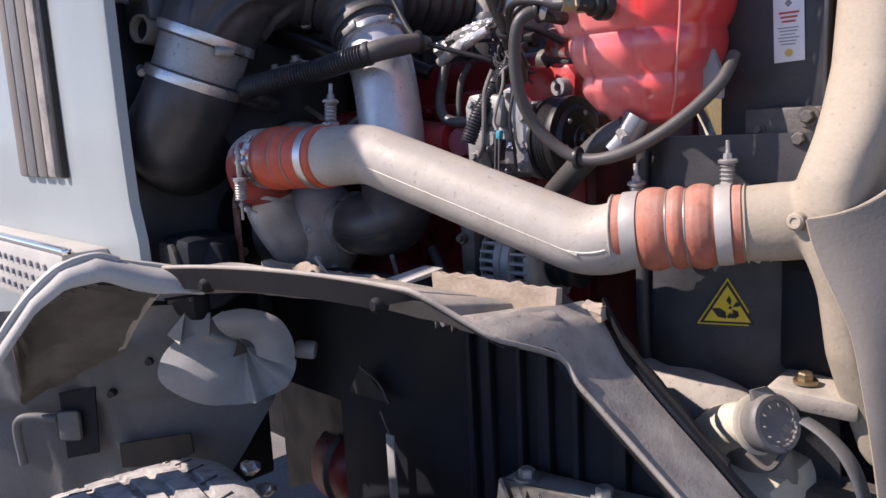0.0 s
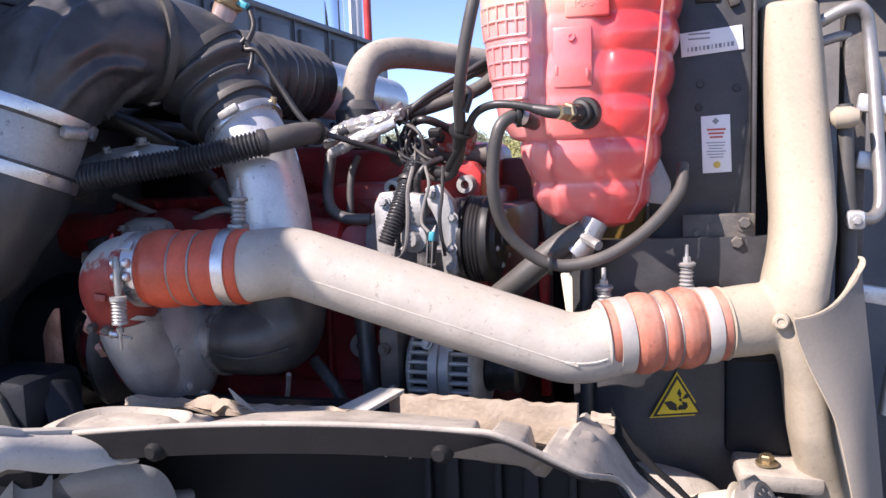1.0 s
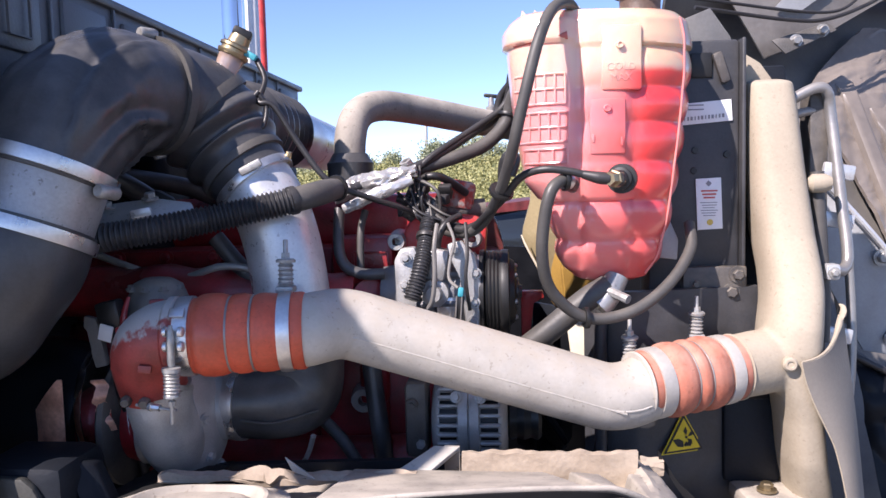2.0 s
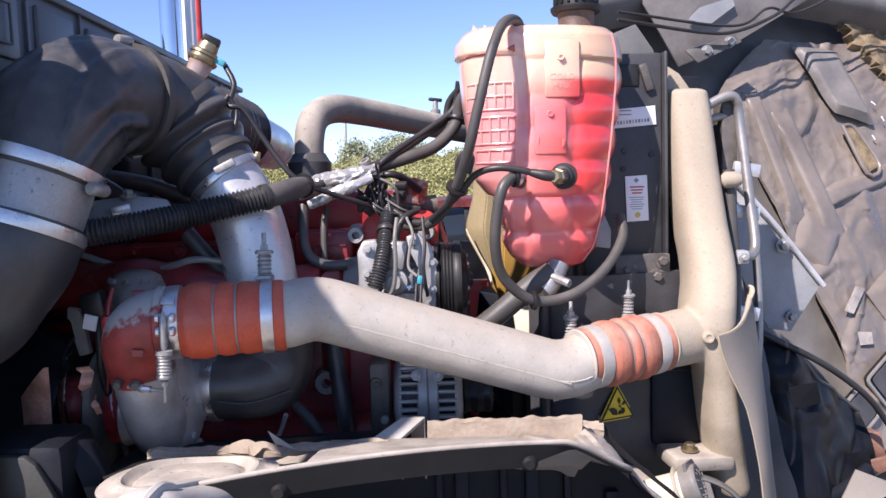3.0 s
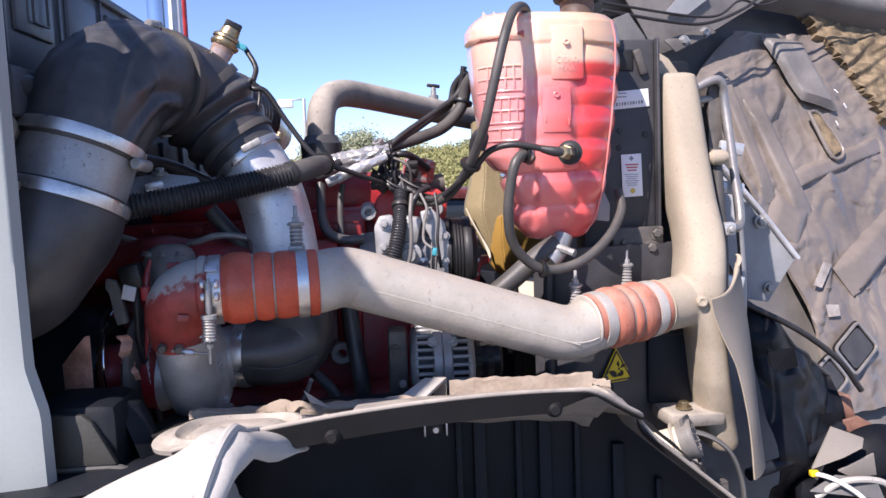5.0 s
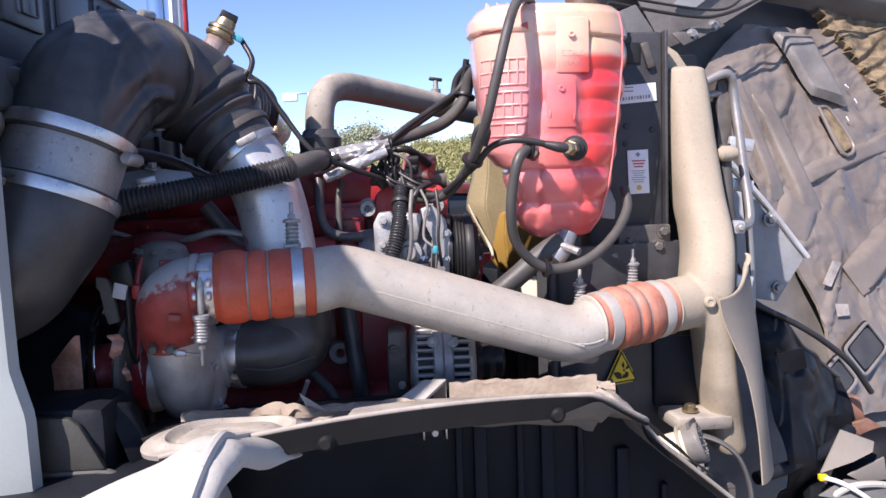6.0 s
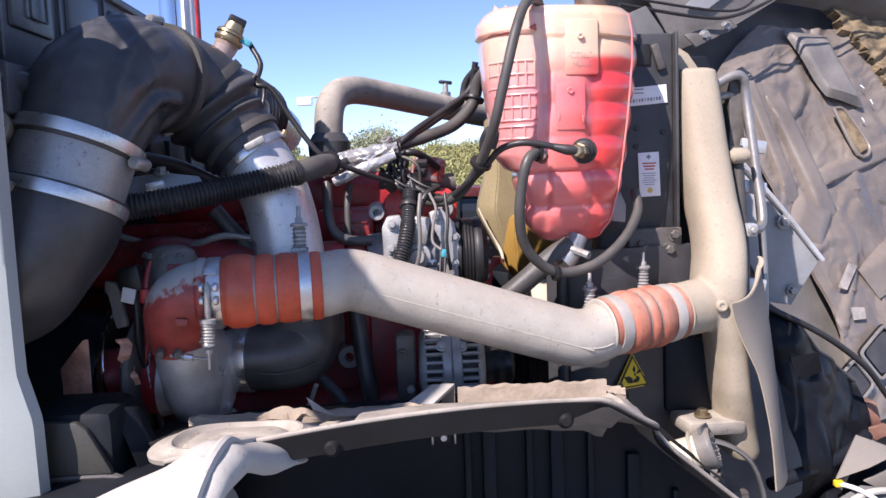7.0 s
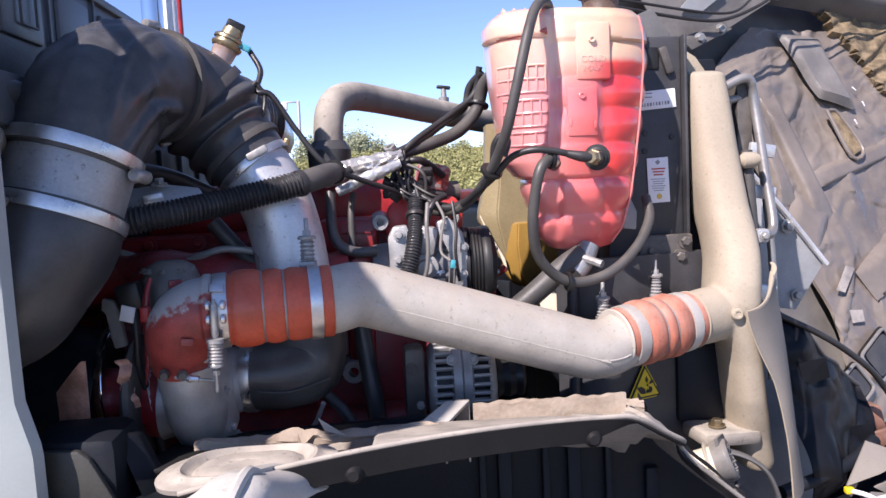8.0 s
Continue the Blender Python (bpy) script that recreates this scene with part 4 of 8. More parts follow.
def tube_on(line, r, seg=56):
    """A tube whose rings stand at the given places."""
    bm = bmesh.new()
    k = len(line)
    up, rings, last = Vector((0, 0, 1)), [], None
    for i in range(k):
        t = (line[min(i + 1, k - 1)] - line[max(i - 1, 0)]).normalized()
        if last is not None:
            up = last.rotation_difference(t) @ up
        last = t
        side = t.cross(up).normalized()
        top = side.cross(t)
        rings.append([bm.verts.new(line[i] + r * (math.cos(q) * side + math.sin(q) * top)) for q in (2 * math.pi * j / seg for j in range(seg))])
    for x, y in zip(rings, rings[1:]):
        for q in range(seg):
            bm.faces.new((x[q], x[(q + 1) % seg], y[(q + 1) % seg], y[q]))
    bm.faces.new(rings[0][::-1])
    bm.faces.new(rings[-1])
    return bm


def charge_pipe():
    t = thing("charge_air_pipe", "bent dusty aluminium charge air pipe with weld seam", "pipe", tuple(P_B1))
    start = P_HR - (P_HR - P_HL).normalized() * 0.02
    end = P_PE + (P_RE - P_PE).normalized() * 0.03
    line = filleted([start, P_HR, P_B1, P_B2, end], [0.012, 0.06, 0.10])
    part("tube", tube_on(line, 0.0473), M_PIPE, t, sharp=60)
    # lengthwise weld bead low on the outer face, and the bead of the cross joint
    e = (P_RE - P_PE).normalized()
    seam = [p + Vector((0.0131, -0.0434, -0.0097)) for p in line if (p - P_PE).dot(e) < -0.004 and p.x > P_HR.x]
    part("weld_seam", sweep(seam, 0.0020, 8, 3), M_SEAM, t)
    # the sleeve end beyond the right-hand hose clamp
    part("end_bead", profile(P_PE - e * 0.006, P_PE - e * 0.001, [(0, 0.0473), (0.4, 0.0494), (0.6, 0.0494), (1, 0.0473)], 48), M_PIPE, t)
    return t


charge_pipe()


def hose_left():
    t = thing("silicone_bellows_hose", "orange ribbed silicone hose between turbo elbow and pipe", "hose", tuple(P_HL), "silicone hoses")
    st = [(0, 0.0482), (0.16, 0.0484), (0.175, 0.0505), (0.21, 0.0530), (0.28, 0.0537), (0.35, 0.0530), (0.40, 0.0508), (0.42, 0.0478), (0.44, 0.0500), (0.48, 0.0518), (0.54, 0.0515), (0.585, 0.0495), (0.60, 0.0472), (0.62, 0.0495), (0.66, 0.0512), (0.73, 0.0508), (0.785, 0.0494), (0.80, 0.0490), (0.905, 0.0490), (0.92, 0.0502), (0.985, 0.0502), (1, 0.0488)]
    bellows(P_HL, P_HR, t, M_SILI, "burnt orange silicone", st, ((0.025, 0.135, 0.0484), (0.805, 0.905, 0.0490)), (0.42, 0.60), 0.0492)
    # the near clamp's bolt: strap end, two rows of small saddles, rod, ridged spring sleeve
    c = P_HL + (P_HR - P_HL) * 0.08
    part("strap_end", box(tuple(c + Vector((0.003, -0.0395, 0.0365))), (0.018, 0.003, 0.013), 0.001, (-43, 0, 6)), M_STEEL, t)
    for dx in (-0.007, 0.012):
        for dz in (0.015, -0.003):
            part("saddle", profile(c + Vector((dx - 0.0035, -0.0545 + 0.2 * abs(dz - 0.004), dz)), c + Vector((dx + 0.0035, -0.0545 + 0.2 * abs(dz - 0.004), dz)), [(0, 0.0045), (0.2, 0.0065), (0.8, 0.0065), (1, 0.0045)], 12), M_STEEL, t)
    a = c + Vector((0.002, -0.058, 0.024))
    d = Vector((-0.03, 0.0, -1)).normalized()
    b = part("clamp_bolt", rod(a, a + d * 0.122, 0.0026, 10), M_BOLT, t)
    part("rod_cover", profile(a + d * 0.004, a + d * 0.05, [(0, 0.003), (0.1, 0.0045), (0.9, 0.005), (1, 0.004)], 12), M_BOLT, b)
    steps = [(0, 0.006), (0.02, 0.0112), (0.16, 0.0112)]
    for k in range(6):
        steps += [(0.18 + 0.12 * k, 0.0088), (0.23 + 0.12 * k, 0.0104), (0.28 + 0.12 * k, 0.0088)]
    part("spring", profile(a + d * 0.051, a + d * 0.088, steps + [(0.94, 0.0104), (1, 0.0104)], 18), M_BOLT, b)
    part("nut", profile(a + d * 0.093, a + d * 0.099, [(0, 0.005), (1, 0.005)], 6), M_BOLT, b, sharp=25)
    t_bolt_spring(P_HR + Vector((-0.033, 0.03, 0.050)), (0, 0.1, 1), t, 1.1)
    return t


def hose_right():
    t = thing("silicone_bellows_hose", "dusty pale orange ribbed silicone hose at the cooler", "hose", tuple(P_PE), "silicone hoses")
    st = [(0, 0.0484), (0.05, 0.0489), (0.06, 0.0482), (0.20, 0.0482), (0.22, 0.0509), (0.26, 0.0539), (0.32, 0.0547), (0.38, 0.0534), (0.42, 0.0504), (0.435, 0.0484), (0.45, 0.0509), (0.49, 0.0539), (0.535, 0.0534), (0.565, 0.0504), (0.58, 0.0484), (0.60, 0.0514), (0.64, 0.0542), (0.70, 0.0547), (0.76, 0.0524), (0.79, 0.0489), (0.80, 0.0482), (0.93, 0.0482), (0.945, 0.0492), (1, 0.0489)]
    bellows(P_PE, P_RE, t, M_SILI2, "dusty orange silicone", st, ((0.065, 0.195, 0.0484), (0.805, 0.925, 0.0484)), (0.435, 0.58), 0.0499, M_BAND)
    t_bolt_spring((-0.571, 0.930, 1.325), (0, -0.06, 1), t, 1.05)
    t_bolt_spring((-0.463, 0.975, 1.352), (0, -0.03, 1), t, 1.05)
    return t


hose_left()
hose_right()


def turbo():
    t = thing("turbocharger", "cast aluminium turbocharger with flaking red outlet elbow", "turbocharger", (-1.25, 0.9, 1.16))
    part("outlet_elbow", sweep([P_HL + Vector((0.03, 0.004, 0)), P_HL + Vector((0.0, 0, 0)), (-1.188, 0.711, 1.408), (-1.206, 0.714, 1.398), (-1.217, 0.722, 1.380), (-1.221, 0.734, 1.355), (-1.221, 0.742, 1.332)], [0.0475, 0.0475, 0.048, 0.048, 0.047, 0.045, 0.043], 44, 10), M_FLAKED, t, "red paint flaking off aluminium")
    part("elbow_lip", profile(P_HL + Vector((-0.012, -0.002, 0)), P_HL + Vector((0.003, 0, 0)), [(0, 0.048), (0.25, 0.0515), (0.75, 0.0515), (1, 0.048)], 44), M_FLAKED, t)
    part("casting_mark", box((-1.196, 0.6665, 1.378), (0.016, 0.004, 0.010), 0.0015, (0, 8, 12)), M_FLAKED, t)
    part("compressor_scroll", profile((-1.268, 0.85, 1.258), (-1.178, 0.862, 1.262), [(0, 0.055), (0.08, 0.078), (0.25, 0.096), (0.45, 0.102), (0.65, 0.098), (0.85, 0.078), (0.95, 0.06), (1, 0.05)], 48), M_CAST, t)
    part("outlet_neck", sweep([(-1.217, 0.742, 1.338), (-1.217, 0.752, 1.30), (-1.219, 0.785, 1.25), (-1.222, 0.82, 1.21)], [0.044, 0.042, 0.043, 0.036], 30, 8), M_CAST, t)
    for dy, dz in ((-0.088, 0.02), (-0.07, -0.055), (-0.02, -0.09)):
        hexbolt((-1.178, 0.862 + dy * 0.75, 1.26 + dz * 0.75), (1, -0.3, 0), 0.006, t, M_CAST)
    part("compressor_body", profile((-1.30, 0.855, 1.252), (-1.155, 0.885, 1.277), [(0, 0.06), (0.35, 0.06), (0.5, 0.055), (0.62, 0.0520), (1, 0.0515)], 36), M_CAST, t)
    ring_band((-1.219, 0.743, 1.337), (0.05, 0.25, 1), 0.0445, 0.007, t, "v_clamp", M_BOLT)
    vb = part("v_clamp_bolt", rod((-1.222, 0.690, 1.327), (-1.168, 0.688, 1.320), 0.0022, 10), M_BOLT, t)
    part("v_clamp_nut", profile((-1.206, 0.6895, 1.325), (-1.190, 0.689, 1.323), [(0, 0.0045), (0.3, 0.0062), (0.35, 0.0048), (1, 0.0048)], 8), M_STEEL, vb, sharp=25)
    for x, z in ((-1.238, 1.332), (-1.214, 1.330)):
        part("trunnion", profile((x, 0.703, z), (x + 0.004, 0.684, z - 0.002), [(0, 0.006), (0.7, 0.0075), (1, 0.005)], 12), M_FRAME, vb)
    part("red_flange", plate([(-1.215, 0.84, 1.316), (-1.190, 0.84, 1.316), (-1.188, 0.84, 1.290), (-1.206, 0.84, 1.284)], 0.02, (0, 1, 0), 0.002), M_RED, t)
    # centre housing, turbine and heat shield
    part("centre_housing", profile((-1.38, 0.86, 1.26), (-1.28, 0.855, 1.255), [(0, 0.06), (0.4, 0.05), (1, 0.06)], 28), M_RED, t)
    part("back_plate", profile((-1.325, 0.86, 1.26), (-1.305, 0.86, 1.26), [(0, 0.09), (0.3, 0.098), (0.7, 0.098), (1, 0.09)], 40), M_FRAME, t)
    ring_band((-1.352, 0.895, 1.275), (1, -0.1, 0.05), 0.098, 0.012, t, "v_band", M_CHROME, 0.005)
    part("turbine_housing", profile((-1.52, 0.9, 1.27), (-1.36, 0.87, 1.26), [(0, 0.07), (0.3, 0.11), (0.75, 0.105), (1, 0.08)], 36), M_FILM, t)
    def shield(u, v):
        top = 1.295 + 0.046 * min(1, 1.15 * u)
        return Vector((-1.414 + 0.050 * u, 0.778 - 0.016 * math.sin(1.9 * u), top + (1.19 - top) * v))
    part("heat_shield", sheet(shield, 24, 6, 0.003), M_RUST, t, "rusty copper heat shield")
    hexbolt((-1.41, 0.79, 1.22), (0.3, -1, 0), 0.01, t)
    return t


turbo()


def actuator():
    t = thing("turbo_actuator", "red and black turbo actuator with wiring tag", "actuator", (-1.33, 0.84, 1.3))
    cap = part("cap", profile((-1.262, 0.85, 1.395), (-1.258, 0.85, 1.470), [(0, 0.040), (0.2, 0.046), (0.6, 0.044), (0.9, 0.034), (1, 0.02)], 24), M_CAP, t)
    for k in range(5):
        an = radians(40 * k + 190)
        hexbolt((-1.262 + 0.036 * math.cos(an), 0.85 + 0.036 * math.sin(an), 1.455), (0, 0, 1), 0.005, cap, M_CAP)
    part("red_paint_patch", box((-1.243, 0.808, 1.438), (0.02, 0.006, 0.014), 0.002, (0, 0, 20)), M_RED, cap)
    # grey lever bracket, dark connector with its white tag
    part("bracket", plate([(-1.348, 0.80, 1.424), (-1.331, 0.80, 1.420), (-1.325, 0.80, 1.405), (-1.322, 0.80, 1.378), (-1.317, 0.80, 1.352), (-1.335, 0.80, 1.348), (-1.341, 0.80, 1.372), (-1.340, 0.80, 1.402), (-1.350, 0.80, 1.405)], 0.012, (0, 1, 0), 0.003), M_CAP, t)
    con = part("connector", box((-1.306, 0.80, 1.425), (0.034, 0.026, 0.040), 0.005, (0, -12, 0)), M_INK, t)
    part("white_tag", box((-1.307, 0.783, 1.402), (0.021, 0.003, 0.023), 0.001, (0, 14, -8)), M_PAPER, con)
    part("lead", sweep([(-1.303, 0.80, 1.41), (-1.300, 0.795, 1.37), (-1.302, 0.80, 1.32), (-1.295, 0.82, 1.26), (-1.29, 0.84, 1.18)], 0.006, 10), M_CABLE, con)
    # thin red linkage rod with its clevis
    part("red_arm", sweep([(-1.272, 0.785, 1.452), (-1.277, 0.78, 1.43), (-1.279, 0.778, 1.405), (-1.281, 0.778, 1.37), (-1.282, 0.778, 1.335), (-1.287, 0.778, 1.298)], [0.0025, 0.0045, 0.0065, 0.0035, 0.0045, 0.001], 10, 8, flat=0.6), M_RED, t)
    part("clevis", box((-1.279, 0.774, 1.402), (0.013, 0.014, 0.022), 0.003), M_REDB, t)
    def torn(u, v):
        w = 0.0075 + 0.005 * noise.noise(Vector((u * 9, v, 3)))
        return Vector((-1.320 + 0.012 * u + w * (v - 0.5) * 2 + 0.003 * math.sin(u * 9), 0.772 + 0.008 * v + 0.004 * math.sin(u * 14), 1.338 - 0.072 * u))
    part("torn_shield", sheet(torn, 24, 6, 0.003), M_RUST, t, "torn copper-coloured shield strip")
    part("red_strip", plate([(-1.316, 0.778, 1.292), (-1.305, 0.778, 1.290), (-1.304, 0.778, 1.266), (-1.312, 0.778, 1.270)], 0.003, (0, 1, 0)), M_REDB, t)
    part("red_boss", profile((-1.320, 0.815, 1.228), (-1.319, 0.79, 1.227), [(0, 0.015), (0.6, 0.014), (1, 0.009)], 18), M_RED, t)
    return t


actuator()


def intake():
    t = thing("air_intake_duct", "black moulded rubber air intake elbow with steel clamps", "air duct", (-1.35, 0.79, 1.5))
    ax = Vector((0.25, 0.275, 0.93)).normalized()
    s = Vector((-1.346, 0.705, 1.590))
    def folds(a, b):
        return lambda q, tot: a * math.sin(q * b) * math.sin(q * 17)
    def creases(a, q, tot):
        k = 0.95 * min(1, q / 0.05) * min(1, max(0, (tot - q - 0.045) / 0.05))
        f = 0.005 * noise.noise(Vector((math.cos(a) * 2, math.sin(a) * 2, q * 14))) + 0.0015 * noise.noise(Vector((math.cos(a) * 7, math.sin(a) * 7, q * 50)))
        for a0, bend, wide, high in ((0.4, 3.0, 0.07, 0.007), (1.35, -2.0, 0.10, 0.008), (2.3, 4.0, 0.06, 0.007), (3.3, -3.0, 0.09, 0.008), (4.2, 2.5, 0.06, 0.006), (5.3, -4.0, 0.08, 0.007)):
            d = (a - a0 - bend * (q - 0.1) + math.pi) % (2 * math.pi) - math.pi
            f += high * math.exp(-(d / wide) ** 2) - 0.6 * high * math.exp(-((d - 2.2 * wide) / (1.4 * wide)) ** 2)
        return k * f
    part("lower_boot", sweep([(-1.75, 0.95, 1.40), (-1.56, 0.77, 1.41), (-1.452, 0.690, 1.430), (-1.402, 0.668, 1.465), s - ax * 0.08, s - ax * 0.03], [0.07, 0.08, 0.085, 0.086, 0.085, 0.0835], 44, 12, folds(0.002, 60)), M_DUCT, t)
    part("sleeve", sweep([s - ax * 0.052, s + ax * 0.052], 0.080, 48, 6), M_SLEEVE, t)
    part("elbow", sweep([s + ax * 0.03, s + ax * 0.056, (-1.322, 0.745, 1.684), (-1.312, 0.785, 1.714), (-1.294, 0.832, 1.732), (-1.274, 0.880, 1.737), (-1.258, 0.912, 1.733)], [0.0825, 0.0840, 0.0885, 0.0895, 0.087, 0.082, 0.078], 96, 18, None, flute=creases), M_DUCT, t, sharp=85)
    for k in (-0.042, 0.042):
        ring_band(s + ax * k, ax, 0.0865, 0.017, t, "hose_clamp")
    part("clamp_screw", rod(s + ax * 0.042 + Vector((0.082, -0.03, -0.03)), s + ax * 0.042 + Vector((0.092, 0.0, -0.035)), 0.009, 10), M_BOLT, t)
    part("clamp_screw", rod(s - ax * 0.042 + Vector((-0.05, -0.075, 0.03)), s - ax * 0.042 + Vector((-0.025, -0.085, 0.02)), 0.008, 10), M_BOLT, t)
    stub = part("stub", profile((-1.425, 0.668, 1.648), (-1.412, 0.626, 1.652), [(0, 0.026), (1, 0.026), (1, 0.021), (0.3, 0.020)], 24), M_LINER, t)
    part("stub_bore", profile((-1.420, 0.652, 1.6495), (-1.4165, 0.640, 1.651), [(0, 0.021), (1, 0.021)], 20), M_INK, stub)
    ring_band((-1.268, 0.890, 1.736), (0.42, 0.90, -0.05), 0.0855, 0.014, t, "hose_clamp", M_HOSE)
    part("clamp_screw", rod((-1.275, 0.868, 1.826), (-1.262, 0.892, 1.826), 0.009, 10), M_BOLT, t)
    ring_band((-1.222, 0.956, 1.714), (0.62, 0.22, -0.75), 0.083, 0.016, t, "hose_clamp", M_HOSE)
    part("clamp_screw", rod((-1.270, 0.885, 1.675), (-1.262, 0.888, 1.645), 0.01, 10), M_BOLT, t)
    # branch piece and second bellows
    part("branch", sweep([(-1.270, 0.886, 1.737), (-1.248, 0.925, 1.733), (-1.222, 0.954, 1.714), (-1.186, 0.960, 1.666), (-1.158, 0.953, 1.630), (-1.140, 0.947, 1.607)], [0.078, 0.080, 0.081, 0.074, 0.067, 0.063], 48, 26, lambda q, tot: 0.013 * math.exp(-((q - 0.122) / 0.013) ** 2) + 0.008 * math.exp(-((q - 0.164) / 0.010) ** 2) - 0.003 * math.exp(-((q - 0.144) / 0.008) ** 2)), M_DUCT, t)
    part("cross_bellows", sweep([(-1.228, 0.985, 1.715), (-1.208, 1.12, 1.710), (-1.195, 1.28, 1.705)], [0.06, 0.072, 0.068], 36, 34, corrugation(0.028, 0.005)), M_DUCT, t)
    part("cross_tube", sweep([(-1.195, 1.26, 1.705), (-1.20, 1.45, 1.70), (-1.22, 1.75, 1.70)], 0.060, 32, 8), M_ALU, t)
    ring_band((-1.158, 0.953, 1.630), (0.62, -0.12, -0.77), 0.0690, 0.012, t, "hose_clamp", M_HOSE)
    # aluminium riser to the turbo
    part("riser", sweep([(-1.152, 0.951, 1.622), (-1.134, 0.946, 1.598), (-1.110, 0.940, 1.555), (-1.094, 0.935, 1.50), (-1.084, 0.932, 1.43), (-1.077, 0.930, 1.33)], 0.0585, 44, 10), M_ALU, t)
    ring_band((-1.139, 0.947, 1.605), (0.60, -0.12, -0.79), 0.0635, 0.013, t, "hose_clamp")
    part("clamp_screw", box((-1.124, 0.882, 1.628), (0.036, 0.008, 0.012), 0.003, (0, -27, 8)), M_BOLT, t)
    part("clamp_tail", rod((-1.089, 0.953, 1.635), (-1.084, 0.950, 1.652), 0.005, 8), M_BRASS, t)
    part("turbo_boot", sweep([(-1.077, 0.931, 1.37), (-1.071, 0.924, 1.325), (-1.073, 0.91, 1.288), (-1.10, 0.895, 1.277), (-1.145, 0.888, 1.276), (-1.165, 0.886, 1.276)], [0.066, 0.066, 0.064, 0.059, 0.055, 0.055], 36, 10), M_RUBBER, t)
    ring_band((-1.155, 0.888, 1.277), (1, -0.1, 0), 0.0565, 0.018, t, "hose_clamp")
    part("mould_line", sweep([(-1.14, 0.834, 1.262), (-1.09, 0.836, 1.258), (-1.03, 0.858, 1.270)], 0.0018, 6, 4), M_HOSE, t)
    return t


intake()


def cross_pipe():
    t = thing("coolant_pipe", "dusty grey-brown bent pipe over the engine", "pipe", (-1.03, 1.15, 1.62))
    part("tube", sweep([(-1.03, 1.15, 1.60), (-1.03, 1.155, 1.675), (-1.022, 1.18, 1.722), (-0.995, 1.225, 1.745), (-0.94, 1.30, 1.746), (-0.784, 1.46, 1.724), (-0.55, 1.69, 1.694), (-0.4, 1.85, 1.68)], 0.0285, 30, 10), M_LINER, t)
    part("rubber_sleeve", profile((-1.03, 1.15, 1.57), (-1.03, 1.152, 1.655), [(0, 0.034), (0.35, 0.036), (0.4, 0.040), (0.8, 0.042), (0.85, 0.038), (1, 0.031)], 28), M_RUBBER, t)
    v = part("valve", profile((-0.782, 1.463, 1.748), (-0.782, 1.463, 1.782), [(0, 0.012), (0.35, 0.012), (0.4, 0.007), (0.8, 0.006), (1, 0.005)], 12), M_BOLT, t)
    part("valve_wing", box((-0.782, 1.463, 1.783), (0.032, 0.012, 0.008), 0.003, (0, 8, 0)), M_INK, v)
    return t


cross_pipe()


def alternator():
    t = thing("alternator", "cast aluminium alternator with slotted vents", "alternator", (-0.81, 0.98, 1.14))
    c = Vector((-0.812, 0.985, 1.222))
    def at(dx):
        return c + Vector((dx, 0, 0))
    part("core", profile(at(-0.058), at(0.05), [(0, 0.045), (0.06, 0.060), (0.94, 0.060), (1, 0.045)], 36), M_INK, t)
    part("stator_ring", profile(at(-0.021), at(0.016), [(0, 0.068), (0.08, 0.074), (0.45, 0.075), (0.5, 0.072), (0.55, 0.075), (0.92, 0.074), (1, 0.068)], 48), M_CAST, t)
    for x, s in ((-0.056, 1), (0.052, -1)):
        part("end_ring", profile(at(x - 0.005 * s), at(x + 0.009 * s), [(0, 0.05), (0.2, 0.060), (0.7, 0.069), (1, 0.0705)], 40), M_CAST, t)
    for x in (-0.034, 0.031):
        for i in range(30):
            an = radians(360 / 30 * i)
            bm = box((0, 0, 0.068), (0.034, 0.0062, 0.010), 0.002, (0, 0, 0), segs=1)
            bmesh.ops.transform(bm, matrix=Matrix.Translation(at(x)) @ Matrix.Rotation(an, 4, "X"), verts=bm.verts)
            part("vent_slat", bm, M_CAST, t)
    part("pulley", profile(at(0.055), at(0.11), [(0, 0.03), (0.1, 0.036), (0.3, 0.032), (0.5, 0.036), (0.7, 0.032), (0.9, 0.036), (1, 0.03)], 28), M_INK, t)
    cov = part("terminal_cover", box((-0.895, 0.95, 1.235), (0.035, 0.06, 0.12), 0.010), M_FRAME, t)
    part("terminal", profile((-0.90, 0.922, 1.262), (-0.90, 0.905, 1.262), [(0, 0.010), (0.6, 0.009), (0.6, 0.005), (1, 0.005)], 14), M_FRAME, cov)
    part("terminal_nut", profile((-0.888, 0.922, 1.20), (-0.888, 0.912, 1.20), [(0, 0.007), (1, 0.007)], 6), M_BOLT, cov, sharp=25)
    for dx, dz in ((-0.021, 0.062), (0.016, 0.060), (-0.021, -0.045)):
        hexbolt(tuple(at(dx) + Vector((0, -0.062, dz * 0.8))), (0, -1, 0.3), 0.006, t, M_CAST)
    return t


alternator()


